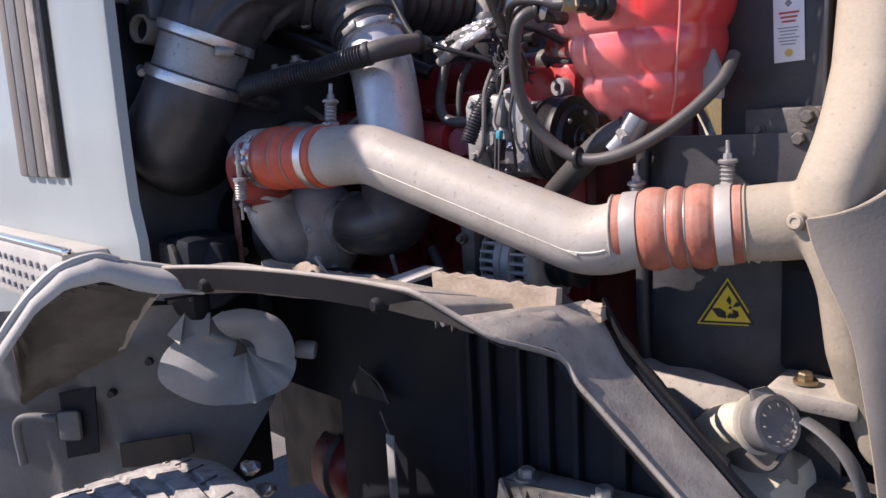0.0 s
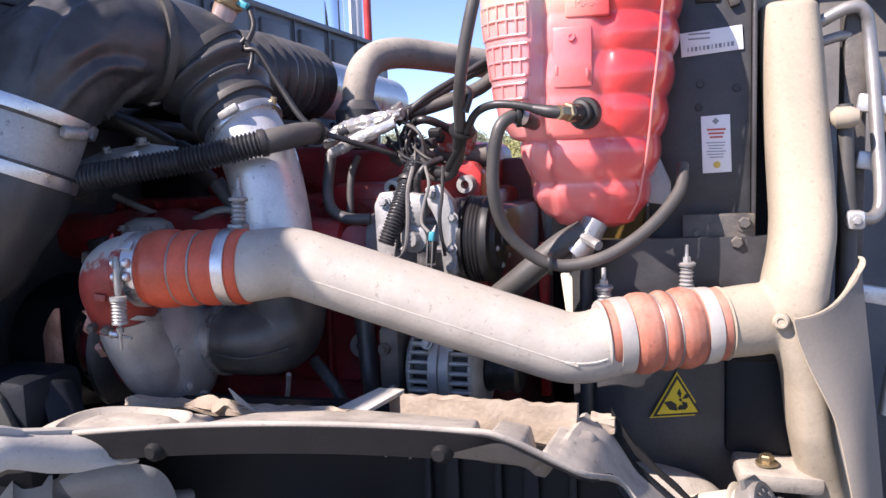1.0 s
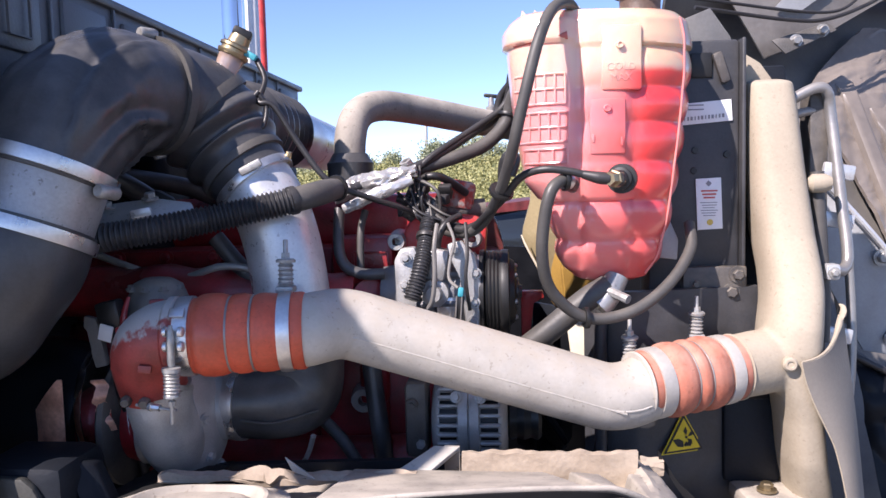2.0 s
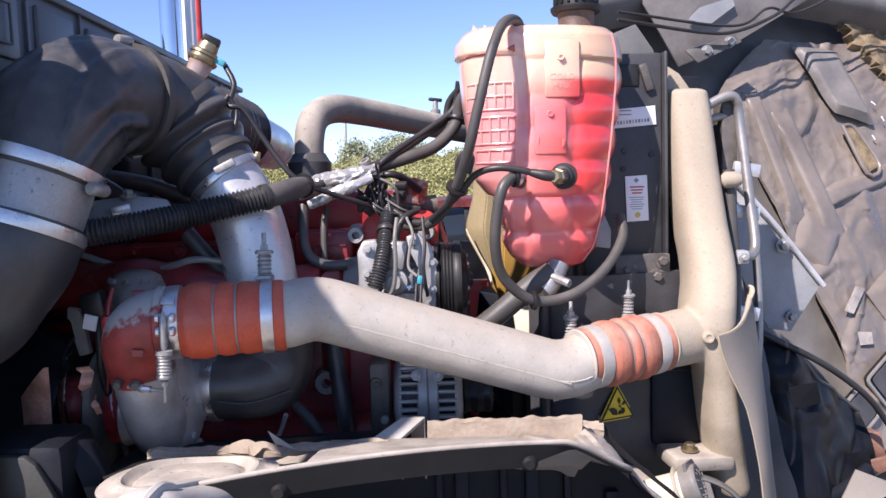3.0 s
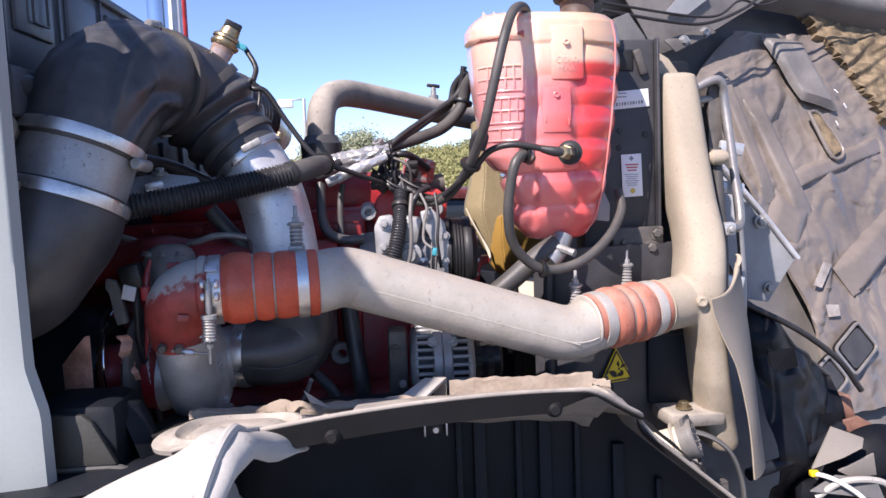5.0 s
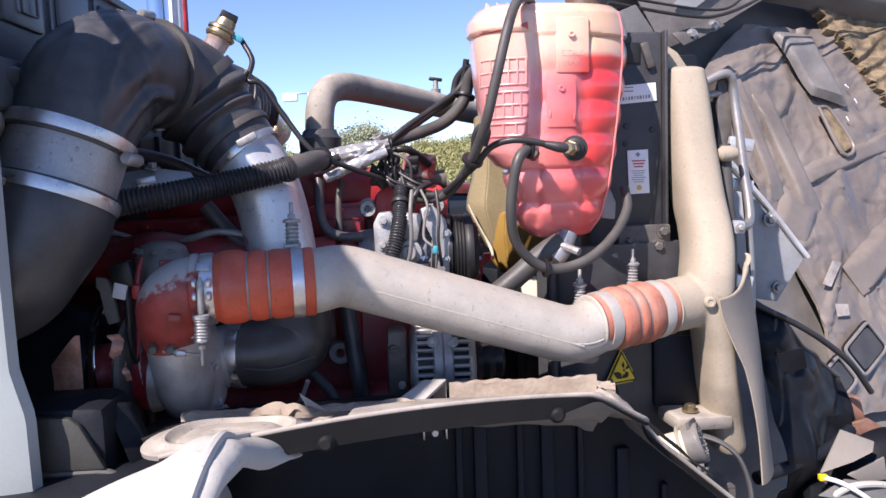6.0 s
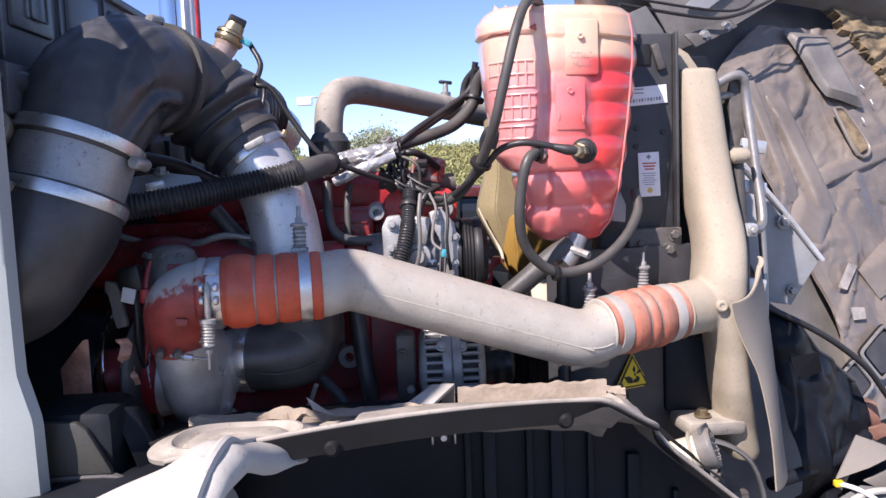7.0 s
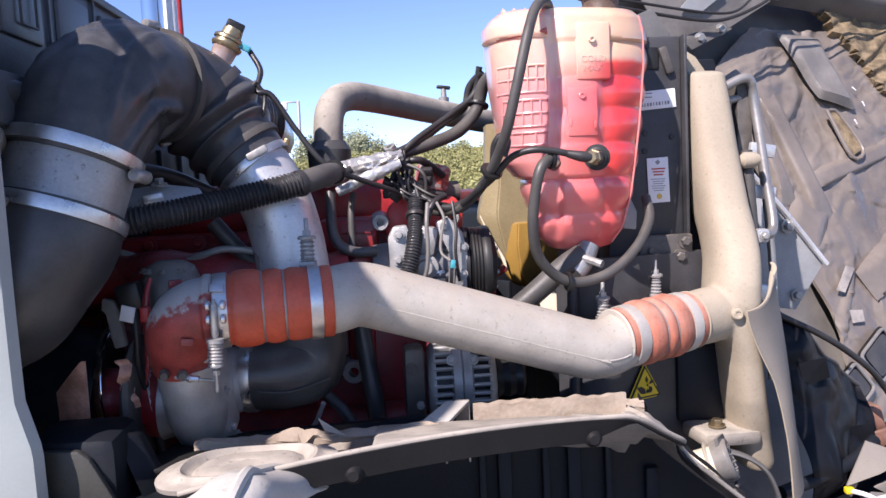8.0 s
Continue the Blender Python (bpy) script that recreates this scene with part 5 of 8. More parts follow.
def ac_compressor():
    t = thing("ac_compressor", "silver air-conditioning compressor with black clutch pulley", "compressor", (-0.85, 1.03, 1.35))
    def at(x):
        return Vector((x, 1.035, 1.418))
    part("rear_cover", profile(at(-0.958), at(-0.915), [(0, 0.034), (0.05, 0.044), (0.5, 0.047), (1, 0.048)], 32), M_SLATE, t)
    body = part("body", profile(at(-0.925), at(-0.80), [(0, 0.05), (0.04, 0.062), (0.16, 0.062), (0.2, 0.056), (0.46, 0.056), (0.5, 0.063), (0.6, 0.063), (0.64, 0.057), (0.84, 0.058), (0.87, 0.066), (0.97, 0.066), (1, 0.05)], 40), M_SLATE, t)
    for i in range(8):
        an = radians(45 * i + 10)
        r = Vector((0, 0.059 * math.cos(an), 0.059 * math.sin(an)))
        part("through_bolt", rod(at(-0.915) + r, at(-0.80) + r, 0.006, 8), M_SLATE, body)
    pul = part("pulley", profile(at(-0.797), at(-0.748), [(0, 0.058), (0.02, 0.069), (0.16, 0.070), (0.2, 0.064)] + [(0.24 + 0.06 * k, 0.0685 - 0.002 * (k % 2)) for k in range(9)] + [(0.80, 0.070), (0.96, 0.069), (1, 0.06)], 48), M_INK, t)
    part("clutch_face", profile(at(-0.748), at(-0.737), [(0, 0.055), (0.7, 0.05), (1, 0.035)], 32), M_INK, pul)
    part("clutch_hub", profile(at(-0.740), at(-0.728), [(0, 0.024), (0.5, 0.022), (0.6, 0.012), (1, 0.010)], 24), M_CONDUIT, pul)
    for k in range(6):
        an = radians(60 * k + 15)
        q = Vector((0, 0.042 * math.cos(an), 0.042 * math.sin(an)))
        part("rivet", profile(at(-0.743) + q, at(-0.735) + q, [(0, 0.005), (0.7, 0.0045), (1, 0.002)], 10), M_BOLT, pul)
    part("coil_rim", profile(at(-0.803), at(-0.797), [(0, 0.052), (0.3, 0.061), (1, 0.061)], 36), M_STEEL, pul)
    # cast lug with its bolts on the near side
    lug = part("mount_lug", plate([(-0.928, 0.965, 1.478), (-0.918, 0.965, 1.497), (-0.895, 0.965, 1.499), (-0.887, 0.965, 1.475), (-0.893, 0.965, 1.42), (-0.90, 0.965, 1.36), (-0.925, 0.965, 1.36)], 0.03, (0, 1, 0), 0.004), M_CAST, t)
    for x, z in ((-0.909, 1.482), (-0.912, 1.44), (-0.908, 1.395)):
        hexbolt((x, 0.964, z), (0, -1, 0.1), 0.0065, lug, M_BOLT)
    fl = part("front_flange", plate([(-0.845, 0.968, 1.502), (-0.822, 0.968, 1.508), (-0.800, 0.968, 1.482), (-0.792, 0.968, 1.44), (-0.797, 0.968, 1.37), (-0.818, 0.968, 1.37), (-0.822, 0.968, 1.45), (-0.84, 0.968, 1.475)], 0.02, (0, 1, 0), 0.003), M_CAST, t)
    for x, z in ((-0.800, 1.456), (-0.83, 1.492), (-0.803, 1.41), (-0.806, 1.38)):
        hexbolt((x, 0.967, z), (0, -1, 0.1), 0.006, fl, M_BOLT)
    part("port_block", box((-0.862, 0.99, 1.470), (0.034, 0.05, 0.05), 0.007, (0, 12, 0)), M_CAST, t)
    part("port_pipe", sweep([(-0.862, 0.985, 1.49), (-0.857, 0.975, 1.515), (-0.845, 0.98, 1.535), (-0.825, 1.0, 1.545)], 0.006, 12, 8), M_CABLE, t)
    part("side_boss", profile((-0.865, 0.985, 1.425), (-0.867, 0.955, 1.425), [(0, 0.024), (0.5, 0.022), (0.55, 0.014), (1, 0.012)], 20), M_CAST, t)
    part("name_plate", box((-0.848, 0.976, 1.40), (0.03, 0.004, 0.035), 0.001), M_STEEL, t)
    plug = part("teal_plug", box((-0.822, 0.932, 1.432), (0.0085, 0.010, 0.014), 0.002, (0, 8, 0)), M_TEAL, t)
    part("plug_body", box((-0.824, 0.936, 1.408), (0.011, 0.012, 0.034), 0.002, (0, 8, 0)), M_INK, plug)
    for dx in (-0.004, 0.004):
        part("lead", sweep([(-0.824 + dx, 0.929, 1.426), (-0.826 + dx, 0.929, 1.40), (-0.829 + dx, 0.93, 1.375)], 0.0014, 6, 4), M_CAP, plug)
    part("plug_wire", sweep([(-0.826, 0.93, 1.438), (-0.840, 0.94, 1.452), (-0.838, 0.948, 1.48), (-0.832, 0.955, 1.508), (-0.842, 0.97, 1.535)], 0.0026, 8), M_CAP, plug)
    part("earth_wire", sweep([(-0.858, 0.96, 1.535), (-0.862, 0.945, 1.50), (-0.862, 0.94, 1.455), (-0.868, 0.942, 1.415), (-0.885, 0.95, 1.395)], 0.0036, 8), M_CAP, t)
    part("thin_wire", sweep([(-0.815, 0.975, 1.535), (-0.812, 0.955, 1.49), (-0.815, 0.95, 1.45), (-0.81, 0.955, 1.40)], 0.0028, 8), M_CABLE, t)
    return t


ac_compressor()


def fan():
    t = thing("cooling_fan", "black plastic cooling fan behind the shroud", "fan", (-0.66, 1.5, 1.05))
    part("hub", profile((-0.74, 1.5, 1.08), (-0.62, 1.5, 1.08), [(0, 0.07), (0.3, 0.1), (0.8, 0.1), (1, 0.06)], 30), M_BLACKP, t)
    for i in range(9):
        bm = box((0, 0, 0.16), (0.012, 0.09, 0.17), 0.004, (0, 0, 35))
        bmesh.ops.transform(bm, matrix=Matrix.Translation((-0.67, 1.5, 1.08)) @ Matrix.Rotation(radians(40 * i), 4, "X"), verts=bm.verts)
        part("blade", bm, M_BLACKP, t)
    return t


fan()


# ---- radiator, cooler and tank ----
def radiator():
    t = thing("radiator_pack", "charcoal radiator side channel and fan shroud", "radiator", (-0.4, 1.4, 0.8))
    part("core", box((-0.33, 1.65, 1.30), (0.1, 1.05, 0.96), 0.008), M_BLACKP, t)
    part("side_channel", box((-0.447, 1.098, 1.585), (0.145, 0.07, 0.46), 0.006), M_SHROUD, t)
    part("channel_flange", box((-0.372, 1.062, 1.585), (0.006, 0.03, 0.46), 0.002), M_SHROUD, t)
    part("upper_gusset", plate([(-0.45, 1.115, 1.80), (-0.45, 1.115, 1.86), (-0.408, 1.115, 1.876), (-0.375, 1.115, 1.828), (-0.364, 1.115, 1.795), (-0.364, 1.115, 1.735)], 0.012, (0, 1, 0), 0.002), M_GREYP, t)
    bm = bmesh.new()
    box((-0.435, 1.062, 1.775), (0.035, 0.006, 0.04), 0.003, bm=bm)
    part("square_hole", bm, M_INK, t)
    part("latch", box((-0.405, 1.058, 1.77), (0.016, 0.012, 0.05), 0.004, (0, -18, 0)), M_FRAME, t)
    for x, z in ((-0.445, 1.64), (-0.395, 1.632), (-0.447, 1.607)):
        part("hole", profile((x, 1.066, z), (x, 1.060, z), [(0, 0.006), (1, 0.005)], 14), M_INK, t)
    # mounting bracket with two bolts
    br = part("mount_bracket", box((-0.42, 1.045, 1.425), (0.10, 0.02, 0.055), 0.003), M_FRAME, t)
    hexbolt((-0.385, 1.035, 1.44), (0, -1, 0), 0.009, br, M_FRAME)
    hexbolt((-0.395, 1.035, 1.412), (0, -1, 0), 0.009, br, M_FRAME)
    hexbolt((-0.45, 1.035, 1.425), (0, -1, 0), 0.006, br, M_FRAME)
    # fan shroud with a curved side
    def shroud(u, v):
        z = 1.42 - 0.52 * v
        x = -0.62 + 0.27 * u
        y = 1.06 + 0.07 * (u - 0.55) + 0.25 * max(0, 0.25 - u) ** 1.2
        y += 0.035 * max(0, v - 0.62) / 0.38
        return Vector((x, y - 0.03, z))
    part("shroud", sheet(shroud, 30, 20, 0.02), M_SHROUD, t)
    part("shroud_edge", sweep([(-0.605, 1.0, 1.40), (-0.607, 1.0, 1.15), (-0.605, 1.02, 0.95)], 0.01, 10, 8), M_SHROUD, t)
    part("corner_box", box((-0.366, 1.05, 1.185), (0.092, 0.07, 0.165), 0.012), M_BLACKP, t)
    part("corner_box_lid", box((-0.366, 1.047, 1.262), (0.096, 0.08, 0.05), 0.02), M_BLACKP, t)
    # silver heat tape scraps
    for x, z, w in ((-0.44, 1.272, 0.05), (-0.53, 1.275, 0.05), (-0.40, 1.285, 0.03)):
        def tape(u, v, x=x, z=z, w=w):
            p = Vector((x + w * (u - 0.5), 1.0 + 0.02 * noise.noise(Vector((u * 4, v * 4, x * 9))), z + 0.035 * (v - 0.5) + 0.015 * noise.noise(Vector((u * 5, 1, x * 5)))))
            return p
        part("foil_scrap", sheet(tape, 10, 8, 0.001), M_STEEL, t)
    return t


radiator()


def warning_sign():
    """Yellow triangle with a black border, a hand-and-fan pictogram in plain shapes."""
    t = thing("fan_warning_sticker", "yellow triangular fan warning sticker on the shroud", "sticker", (-0.475, 1.0, 1.16))
    a, b = Vector((-0.513, 0.993, 1.160)), Vector((-0.444, 1.022, 1.160))
    up = Vector((0, 0, 1))
    n = Vector((b.y - a.y, a.x - b.x, 0)).normalized()
    m = (a + b) / 2
    h = 0.062
    def tri(k, off):
        c = m + up * h / 3
        return [c + (p - c) * k + n * off for p in (a, b, m + up * h)]
    part("yellow_sheet", plate(tri(1.08, 0.003), 0.001, n), M_SIGNY, t)
    part("black_border", plate(tri(0.98, 0.0045), 0.0006, n), M_INK, t)
    part("yellow_field", plate(tri(0.82, 0.0055), 0.0006, n), M_SIGNY, t)
    s = (b - a).normalized()
    c = m + up * 0.020 + n * 0.0068
    for i in range(5):
        an = radians(72 * i + 20)
        d = s * math.cos(an) + up * math.sin(an)
        e = s * -math.sin(an) + up * math.cos(an)
        if an > radians(150) and an < radians(250):
            continue
        q = c + s * 0.004 + up * 0.004
        part("fan_mark", plate([q + d * 0.003, q + d * 0.010 + e * 0.005, q + d * 0.017 + e * 0.001, q + d * 0.010 - e * 0.002], 0.0005, n), M_INK, t)
    part("hub_mark", profile(c + s * 0.004 + up * 0.004, c + s * 0.004 + up * 0.004 + n * 0.0006, [(0, 0.0022), (1, 0.0022)], 10), M_INK, t)
    part("palm_mark", plate([c - s * 0.021 + up * 0.002, c - s * 0.010 + up * 0.003, c - s * 0.002 - up * 0.002, c - s * 0.001 - up * 0.012, c - s * 0.012 - up * 0.010], 0.0005, n), M_INK, t)
    for k in range(3):
        o = c + s * (0.001 + 0.004 * k) - up * 0.009
        part("finger_mark", plate([o - s * 0.002, o + s * 0.003 + up * 0.006, o + s * 0.006 + up * 0.003, o + s * 0.002 - up * 0.003], 0.0005, n), M_INK, t)
    return t


warning_sign()


def labels():
    t = thing("service_label", "white service label with rows of print and a gold dot", "label", (-0.425, 1.06, 1.51))
    y = 1.0605
    part("paper", box((-0.423, y, 1.553), (0.040, 0.0016, 0.083), 0.0003, (0, -2, 0)), M_PAPER, t)
    part("crest", box((-0.424, y - 0.0012, 1.586), (0.007, 0.0008, 0.007), 0, (0, 45, 0)), M_INKG, t)
    for i in range(3):
        part("red_line", box((-0.423, y - 0.0012, 1.574 - 0.0055 * i), (0.026 - 0.004 * i, 0.0008, 0.0026), 0), M_INKR, t)
    for i in range(6):
        part("text_line", box((-0.424 + 0.001 * (i % 2), y - 0.0012, 1.555 - 0.0042 * i), (0.027 - 0.004 * (i % 3), 0.0008, 0.0013), 0), M_INKG, t)
    part("gold_dot", profile((-0.422, y - 0.0008, 1.523), (-0.422, y - 0.0016, 1.523), [(0, 0.005), (1, 0.005)], 18), M_GOLD, t)
    u = thing("part_label", "silver part label with bar code on the channel", "label", (-0.44, 1.06, 1.70))
    part("foil", box((-0.43, y, 1.70), (0.085, 0.0016, 0.034), 0.0003, (0, -4, 0)), M_PAPER, u)
    for i in range(12):
        part("bar", box((-0.462 + 0.0055 * i, y - 0.0012, 1.69 + 0.0004 * i), (0.0016 + 0.001 * (i % 3), 0.0008, 0.006), 0), M_INKG, u)
    for i in range(2):
        part("text_line", box((-0.447, y - 0.0012, 1.712 - 0.007 * i), (0.03, 0.0008, 0.002), 0), M_INKG, u)


labels()


def cooler_tank():
    t = thing("charge_cooler_tank", "dust-covered beige charge air cooler end tank", "cooler tank", (-0.3, 1.0, 1.05))
    S = []
    for z, xl, xr, yf, p in ((1.751, -0.358, -0.296, 1.075, 4), (1.745, -0.366, -0.286, 1.052, 3.6), (1.70, -0.365, -0.281, 1.040, 3.2), (1.60, -0.360, -0.275, 1.018, 3), (1.50, -0.355, -0.270, 0.985, 2.8), (1.45, -0.354, -0.270, 0.955, 2.7), (1.42, -0.356, -0.272, 0.938, 2.6), (1.40, -0.359, -0.276, 0.927, 2.6), (1.37, -0.366, -0.281, 0.915, 2.6), (1.34, -0.370, -0.284, 0.911, 2.6), (1.30, -0.364, -0.285, 0.911, 2.6), (1.27, -0.350, -0.284, 0.914, 2.6), (1.25, -0.343, -0.282, 0.918, 2.6), (1.23, -0.339, -0.279, 0.922, 2.6), (1.16, -0.331, -0.270, 0.930, 2.8), (1.12, -0.323, -0.260, 0.942, 3), (1.08, -0.314, -0.250, 0.957, 3), (1.03, -0.303, -0.236, 0.972, 3), (1.015, -0.292, -0.242, 0.978, 3)):
        yb = yf + 0.13
        S.append((((xl + xr) / 2, (yf + yb) / 2, z), (1, 0, 0), (0, 1, 0), (xr - xl) / 2, (yb - yf) / 2, p))
    ax = (P_RE - P_PE).normalized()
    body = part("end_tank", loft(S, 64), M_BEIGE, t, sharp=60)
    # the inlet runs into the tank as one moulding, with soft fillets
    bm = bmesh.new()
    bm.from_mesh(body.data)
    sweep([P_RE - ax * 0.035, P_RE, P_RE + ax * 0.02, P_RE + ax * 0.05, P_RE + ax * 0.085], [0.0465, 0.0470, 0.0475, 0.0485, 0.046], 64, 10, bm=bm)
    bm.to_mesh(body.data)
    bm.free()
    body.data.shade_smooth()
    skin = body.modifiers.new("skin", "REMESH")
    skin.mode, skin.voxel_size, skin.use_smooth_shade = "VOXEL", 0.0028, True
    soft = body.modifiers.new("soft", "SMOOTH")
    soft.factor, soft.iterations = 0.5, 24
    part("inlet_bead", profile(P_RE + ax * 0.002, P_RE + ax * 0.006, [(0, 0.0468), (0.4, 0.0498), (0.6, 0.0498), (1, 0.0468)], 48), M_BEIGE, t)
    part("boss", profile((-0.345, 0.920, 1.323), (-0.347, 0.900, 1.324), [(0, 0.012), (0.6, 0.0105), (0.85, 0.0105), (1, 0.008), (1, 0.005), (0.9, 0.004)], 18), M_BEIGE, t)
    part("knob", profile((-0.275, 1.045, 1.582), (-0.240, 1.04, 1.582), [(0, 0.008), (0.2, 0.015), (0.7, 0.015), (1, 0.010)], 18), M_BEIGE, t)
    part("back_tab", plate([(-0.372, 1.105, 1.800), (-0.352, 1.105, 1.796), (-0.330, 1.105, 1.782), (-0.309, 1.105, 1.752), (-0.305, 1.105, 1.72), (-0.372, 1.105, 1.70)], 0.012, (0, 1, 0), 0.003), M_BEIGE, t)
    return t


cooler_tank()


def baffle():
    def f(u, v):
        top = 1.327 + 0.012 * u + 0.040 * u ** 3
        z = top + (0.985 + 0.012 * u - top) * v
        xl = float(np.interp(z, (0.98, 1.05, 1.10, 1.163, 1.20, 1.225, 1.266, 1.30, 1.33), (-0.246, -0.254, -0.261, -0.273, -0.282, -0.293, -0.313, -0.326, -0.333)))
        xr = -0.246 + 0.034 * v
        x = max(xl, -0.333) + (xr - xl) * u
        y = 0.902 + (0.080 - 0.045 * v) * u ** 2 + 0.010 * v + 0.003 * math.sin(v * 7 + u * 2)
        return Vector((x, y, z))
    t = thing("air_baffle", "bent dusty rubber air baffle beside the cooler tank", "baffle", (-0.28, 0.93, 1.0))
    part("sheet", sheet(f, 18, 36, 0.004), M_BAFFLE, t, sharp=60)
    part("bead", sweep([f(0, k / 14) + Vector((0, -0.002, 0)) for k in range(15)], 0.0016, 8, 4), M_BEIGE, t)
    part("torn_hem", sweep([f(k / 10, 0.0) + Vector((0, -0.001, 0.001)) for k in range(11)], [0.001, 0.0012, 0.0016, 0.0016, 0.002, 0.002, 0.0024, 0.003, 0.0036, 0.005, 0.004], 8, 4), M_BEIGE, t)
    part("curled_tip", sweep([f(0.93, 0.0), f(1, 0) + Vector((0.002, -0.004, 0.006)), f(1, 0) + Vector((0.004, 0.002, 0.014)), f(1, 0) + Vector((0.0, 0.006, 0.018))], [0.003, 0.0055, 0.004, 0.001], 10, 6, flat=0.5), M_BEIGE, t)
    return t


baffle()


def ac_lines():
    for pts, r in (([(-0.29, 1.09, 1.716), (-0.25, 1.09, 1.735), (-0.228, 1.095, 1.73), (-0.219, 1.10, 1.69), (-0.212, 1.075, 1.56), (-0.210, 1.05, 1.47), (-0.222, 1.035, 1.445), (-0.244, 1.02, 1.446)], 0.009), ([(-0.29, 1.10, 1.69), (-0.25, 1.11, 1.70), (-0.222, 1.12, 1.69), (-0.190, 1.14, 1.60), (-0.170, 1.14, 1.43), (-0.172, 1.12, 1.28), (-0.19, 1.1, 1.15)], 0.0075)):
        cable("refrigerant_line", pts, r, "bent aluminium refrigerant line along the cooler", M_LINE, 14, category="pipe")
    t = thing("line_fitting", "small aluminium line fitting with bolts", "fitting", (-0.24, 1.02, 1.44))
    part("block", box((-0.245, 1.025, 1.443), (0.024, 0.024, 0.026), 0.006), M_ALU, t)
    hexbolt((-0.245, 1.012, 1.443), (0, -1, 0), 0.006, t)
    u = thing("condenser_frame", "grey condenser edge frame with small brackets", "condenser", (-0.2, 1.15, 1.2))
    part("upright", box((-0.235, 1.13, 1.43), (0.03, 0.05, 0.62), 0.004), M_FRAME, u)
    part("tube", sweep([(-0.255, 1.06, 1.60), (-0.253, 1.05, 1.50), (-0.25, 1.04, 1.40), (-0.255, 1.03, 1.33)], 0.011, 12, 6), M_HOSE, u)
    for z in (1.60, 1.52, 1.33):
        part("tab", box((-0.21, 1.09, z), (0.05, 0.012, 0.025), 0.003, (0, 10, 0)), M_ALU, u)


ac_lines()


def coolant_tank():
    t = thing("coolant_tank", "translucent coolant tank filled with red coolant", "coolant tank", (-0.6, 0.95, 1.43))
    ZL, XL = (1.438, 1.445, 1.460, 1.489, 1.531, 1.566, 1.594, 1.652, 1.724, 1.784, 1.815, 1.839), (-0.615, -0.643, -0.664, -0.678, -0.686, -0.699, -0.721, -0.731, -0.741, -0.746, -0.747, -0.730)
    ZR, XR = (1.438, 1.447, 1.473, 1.520, 1.581, 1.674, 1.746, 1.796, 1.827, 1.839), (-0.560, -0.535, -0.515, -0.502, -0.490, -0.476, -0.468, -0.467, -0.474, -0.489)
    POWER = 3.0

    def outline(z):
        """Middle, half width, depth of the middle, half depth at that height."""
        xl, xr = float(np.interp(z, ZL, XL)), float(np.interp(z, ZR, XR))
        d = float(np.interp(z, (1.438, 1.445, 1.46, 1.489, 1.53, 1.62, 1.80, 1.825, 1.839), (0.012, 0.036, 0.056, 0.074, 0.088, 0.104, 0.106, 0.102, 0.090)))
        return (xl + xr) / 2, (xr - xl) / 2, 0.998, d

    bm = bmesh.new()
    rings = []
    N, Q = 110, 150
    for i in range(N + 1):
        z = 1.438 + 0.401 * (i / N if i > 8 else (i / N) * (0.35 + 0.65 * i / 8))
        xm, w, ym, d = outline(z)
        ring = []
        for q in range(Q):
            a = 2 * math.pi * q / Q
            cx, cy = math.cos(a), math.sin(a)
            f = (abs(cx) ** POWER + abs(cy) ** POWER) ** (-1 / POWER)
            cx, cy = cx * f, cy * f
            x = xm + w * cx
            g = 0.0
            # pillowed lobes, deepest low down and on the inboard side
            rows = (1.449, 1.507, 1.566, 1.622, 1.678, 1.728, 1.785)
            for zb, zt in zip(rows, rows[1:]):
                if zb < z < zt:
                    high = (0.0085 if x < -0.655 else 0.007) if zt < 1.57 else 0.007 if x > -0.56 else 0.003
                    if x < -0.655 and zt > 1.57:
                        high = 0.0
                    g += high * (1 - math.sin(math.pi * (z - zb) / (zt - zb)) ** 0.8)
            if cy < 0:
                g += 0.0075 * math.exp(-((x + 0.649) / 0.010) ** 2)
                g += 0.0070 * math.exp(-((x + 0.563) / 0.011) ** 2) * (1.0 if z < 1.79 else 0.3)
                # a lip along the top of the outboard chamber
                if x < -0.655 and z > 1.795:
                    g -= 0.006
            fade = min(1.0, (z - 1.438) / 0.03, (1.842 - z) / 0.012)
            g *= max(0.0, fade)
            ring.append(bm.verts.new(Vector((x - g * cx, ym + 0.1 * w * cx + d * cy - g * cy, z))))
        rings.append(ring)
    for x, y in zip(rings, rings[1:]):
        for q in range(Q):
            bm.faces.new((x[q], x[(q + 1) % Q], y[(q + 1) % Q], y[q]))
    bm.faces.new(rings[0][::-1])
    bm.faces.new(rings[-1])
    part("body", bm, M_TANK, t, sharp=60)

    def face(x, z):
        """How far out the near wall lies, grooves left aside."""
        xm, w, ym, d = outline(z)
        cx = max(-0.99, min(0.99, (x - xm) / w))
        return ym + 0.1 * w * cx - d * (1 - abs(cx) ** POWER) ** (1 / POWER)

    # parting flange down the inboard side
    def flange(z, k):
        xm, w, ym, d = outline(z)
        a = radians(-42)
        cx, cy = math.cos(a), math.sin(a)
        f = (abs(cx) ** POWER + abs(cy) ** POWER) ** (-1 / POWER)
        return Vector((xm + (w * f + k) * cx, ym + 0.1 * w * cx * f + (d * f + k) * cy, z))
    part("parting_flange", sweep([flange(1.452 + 0.375 * k / 14, 0.0005) for k in range(15)], 0.0018, 10, 5), M_MILK, t, "pale moulded parting flange")
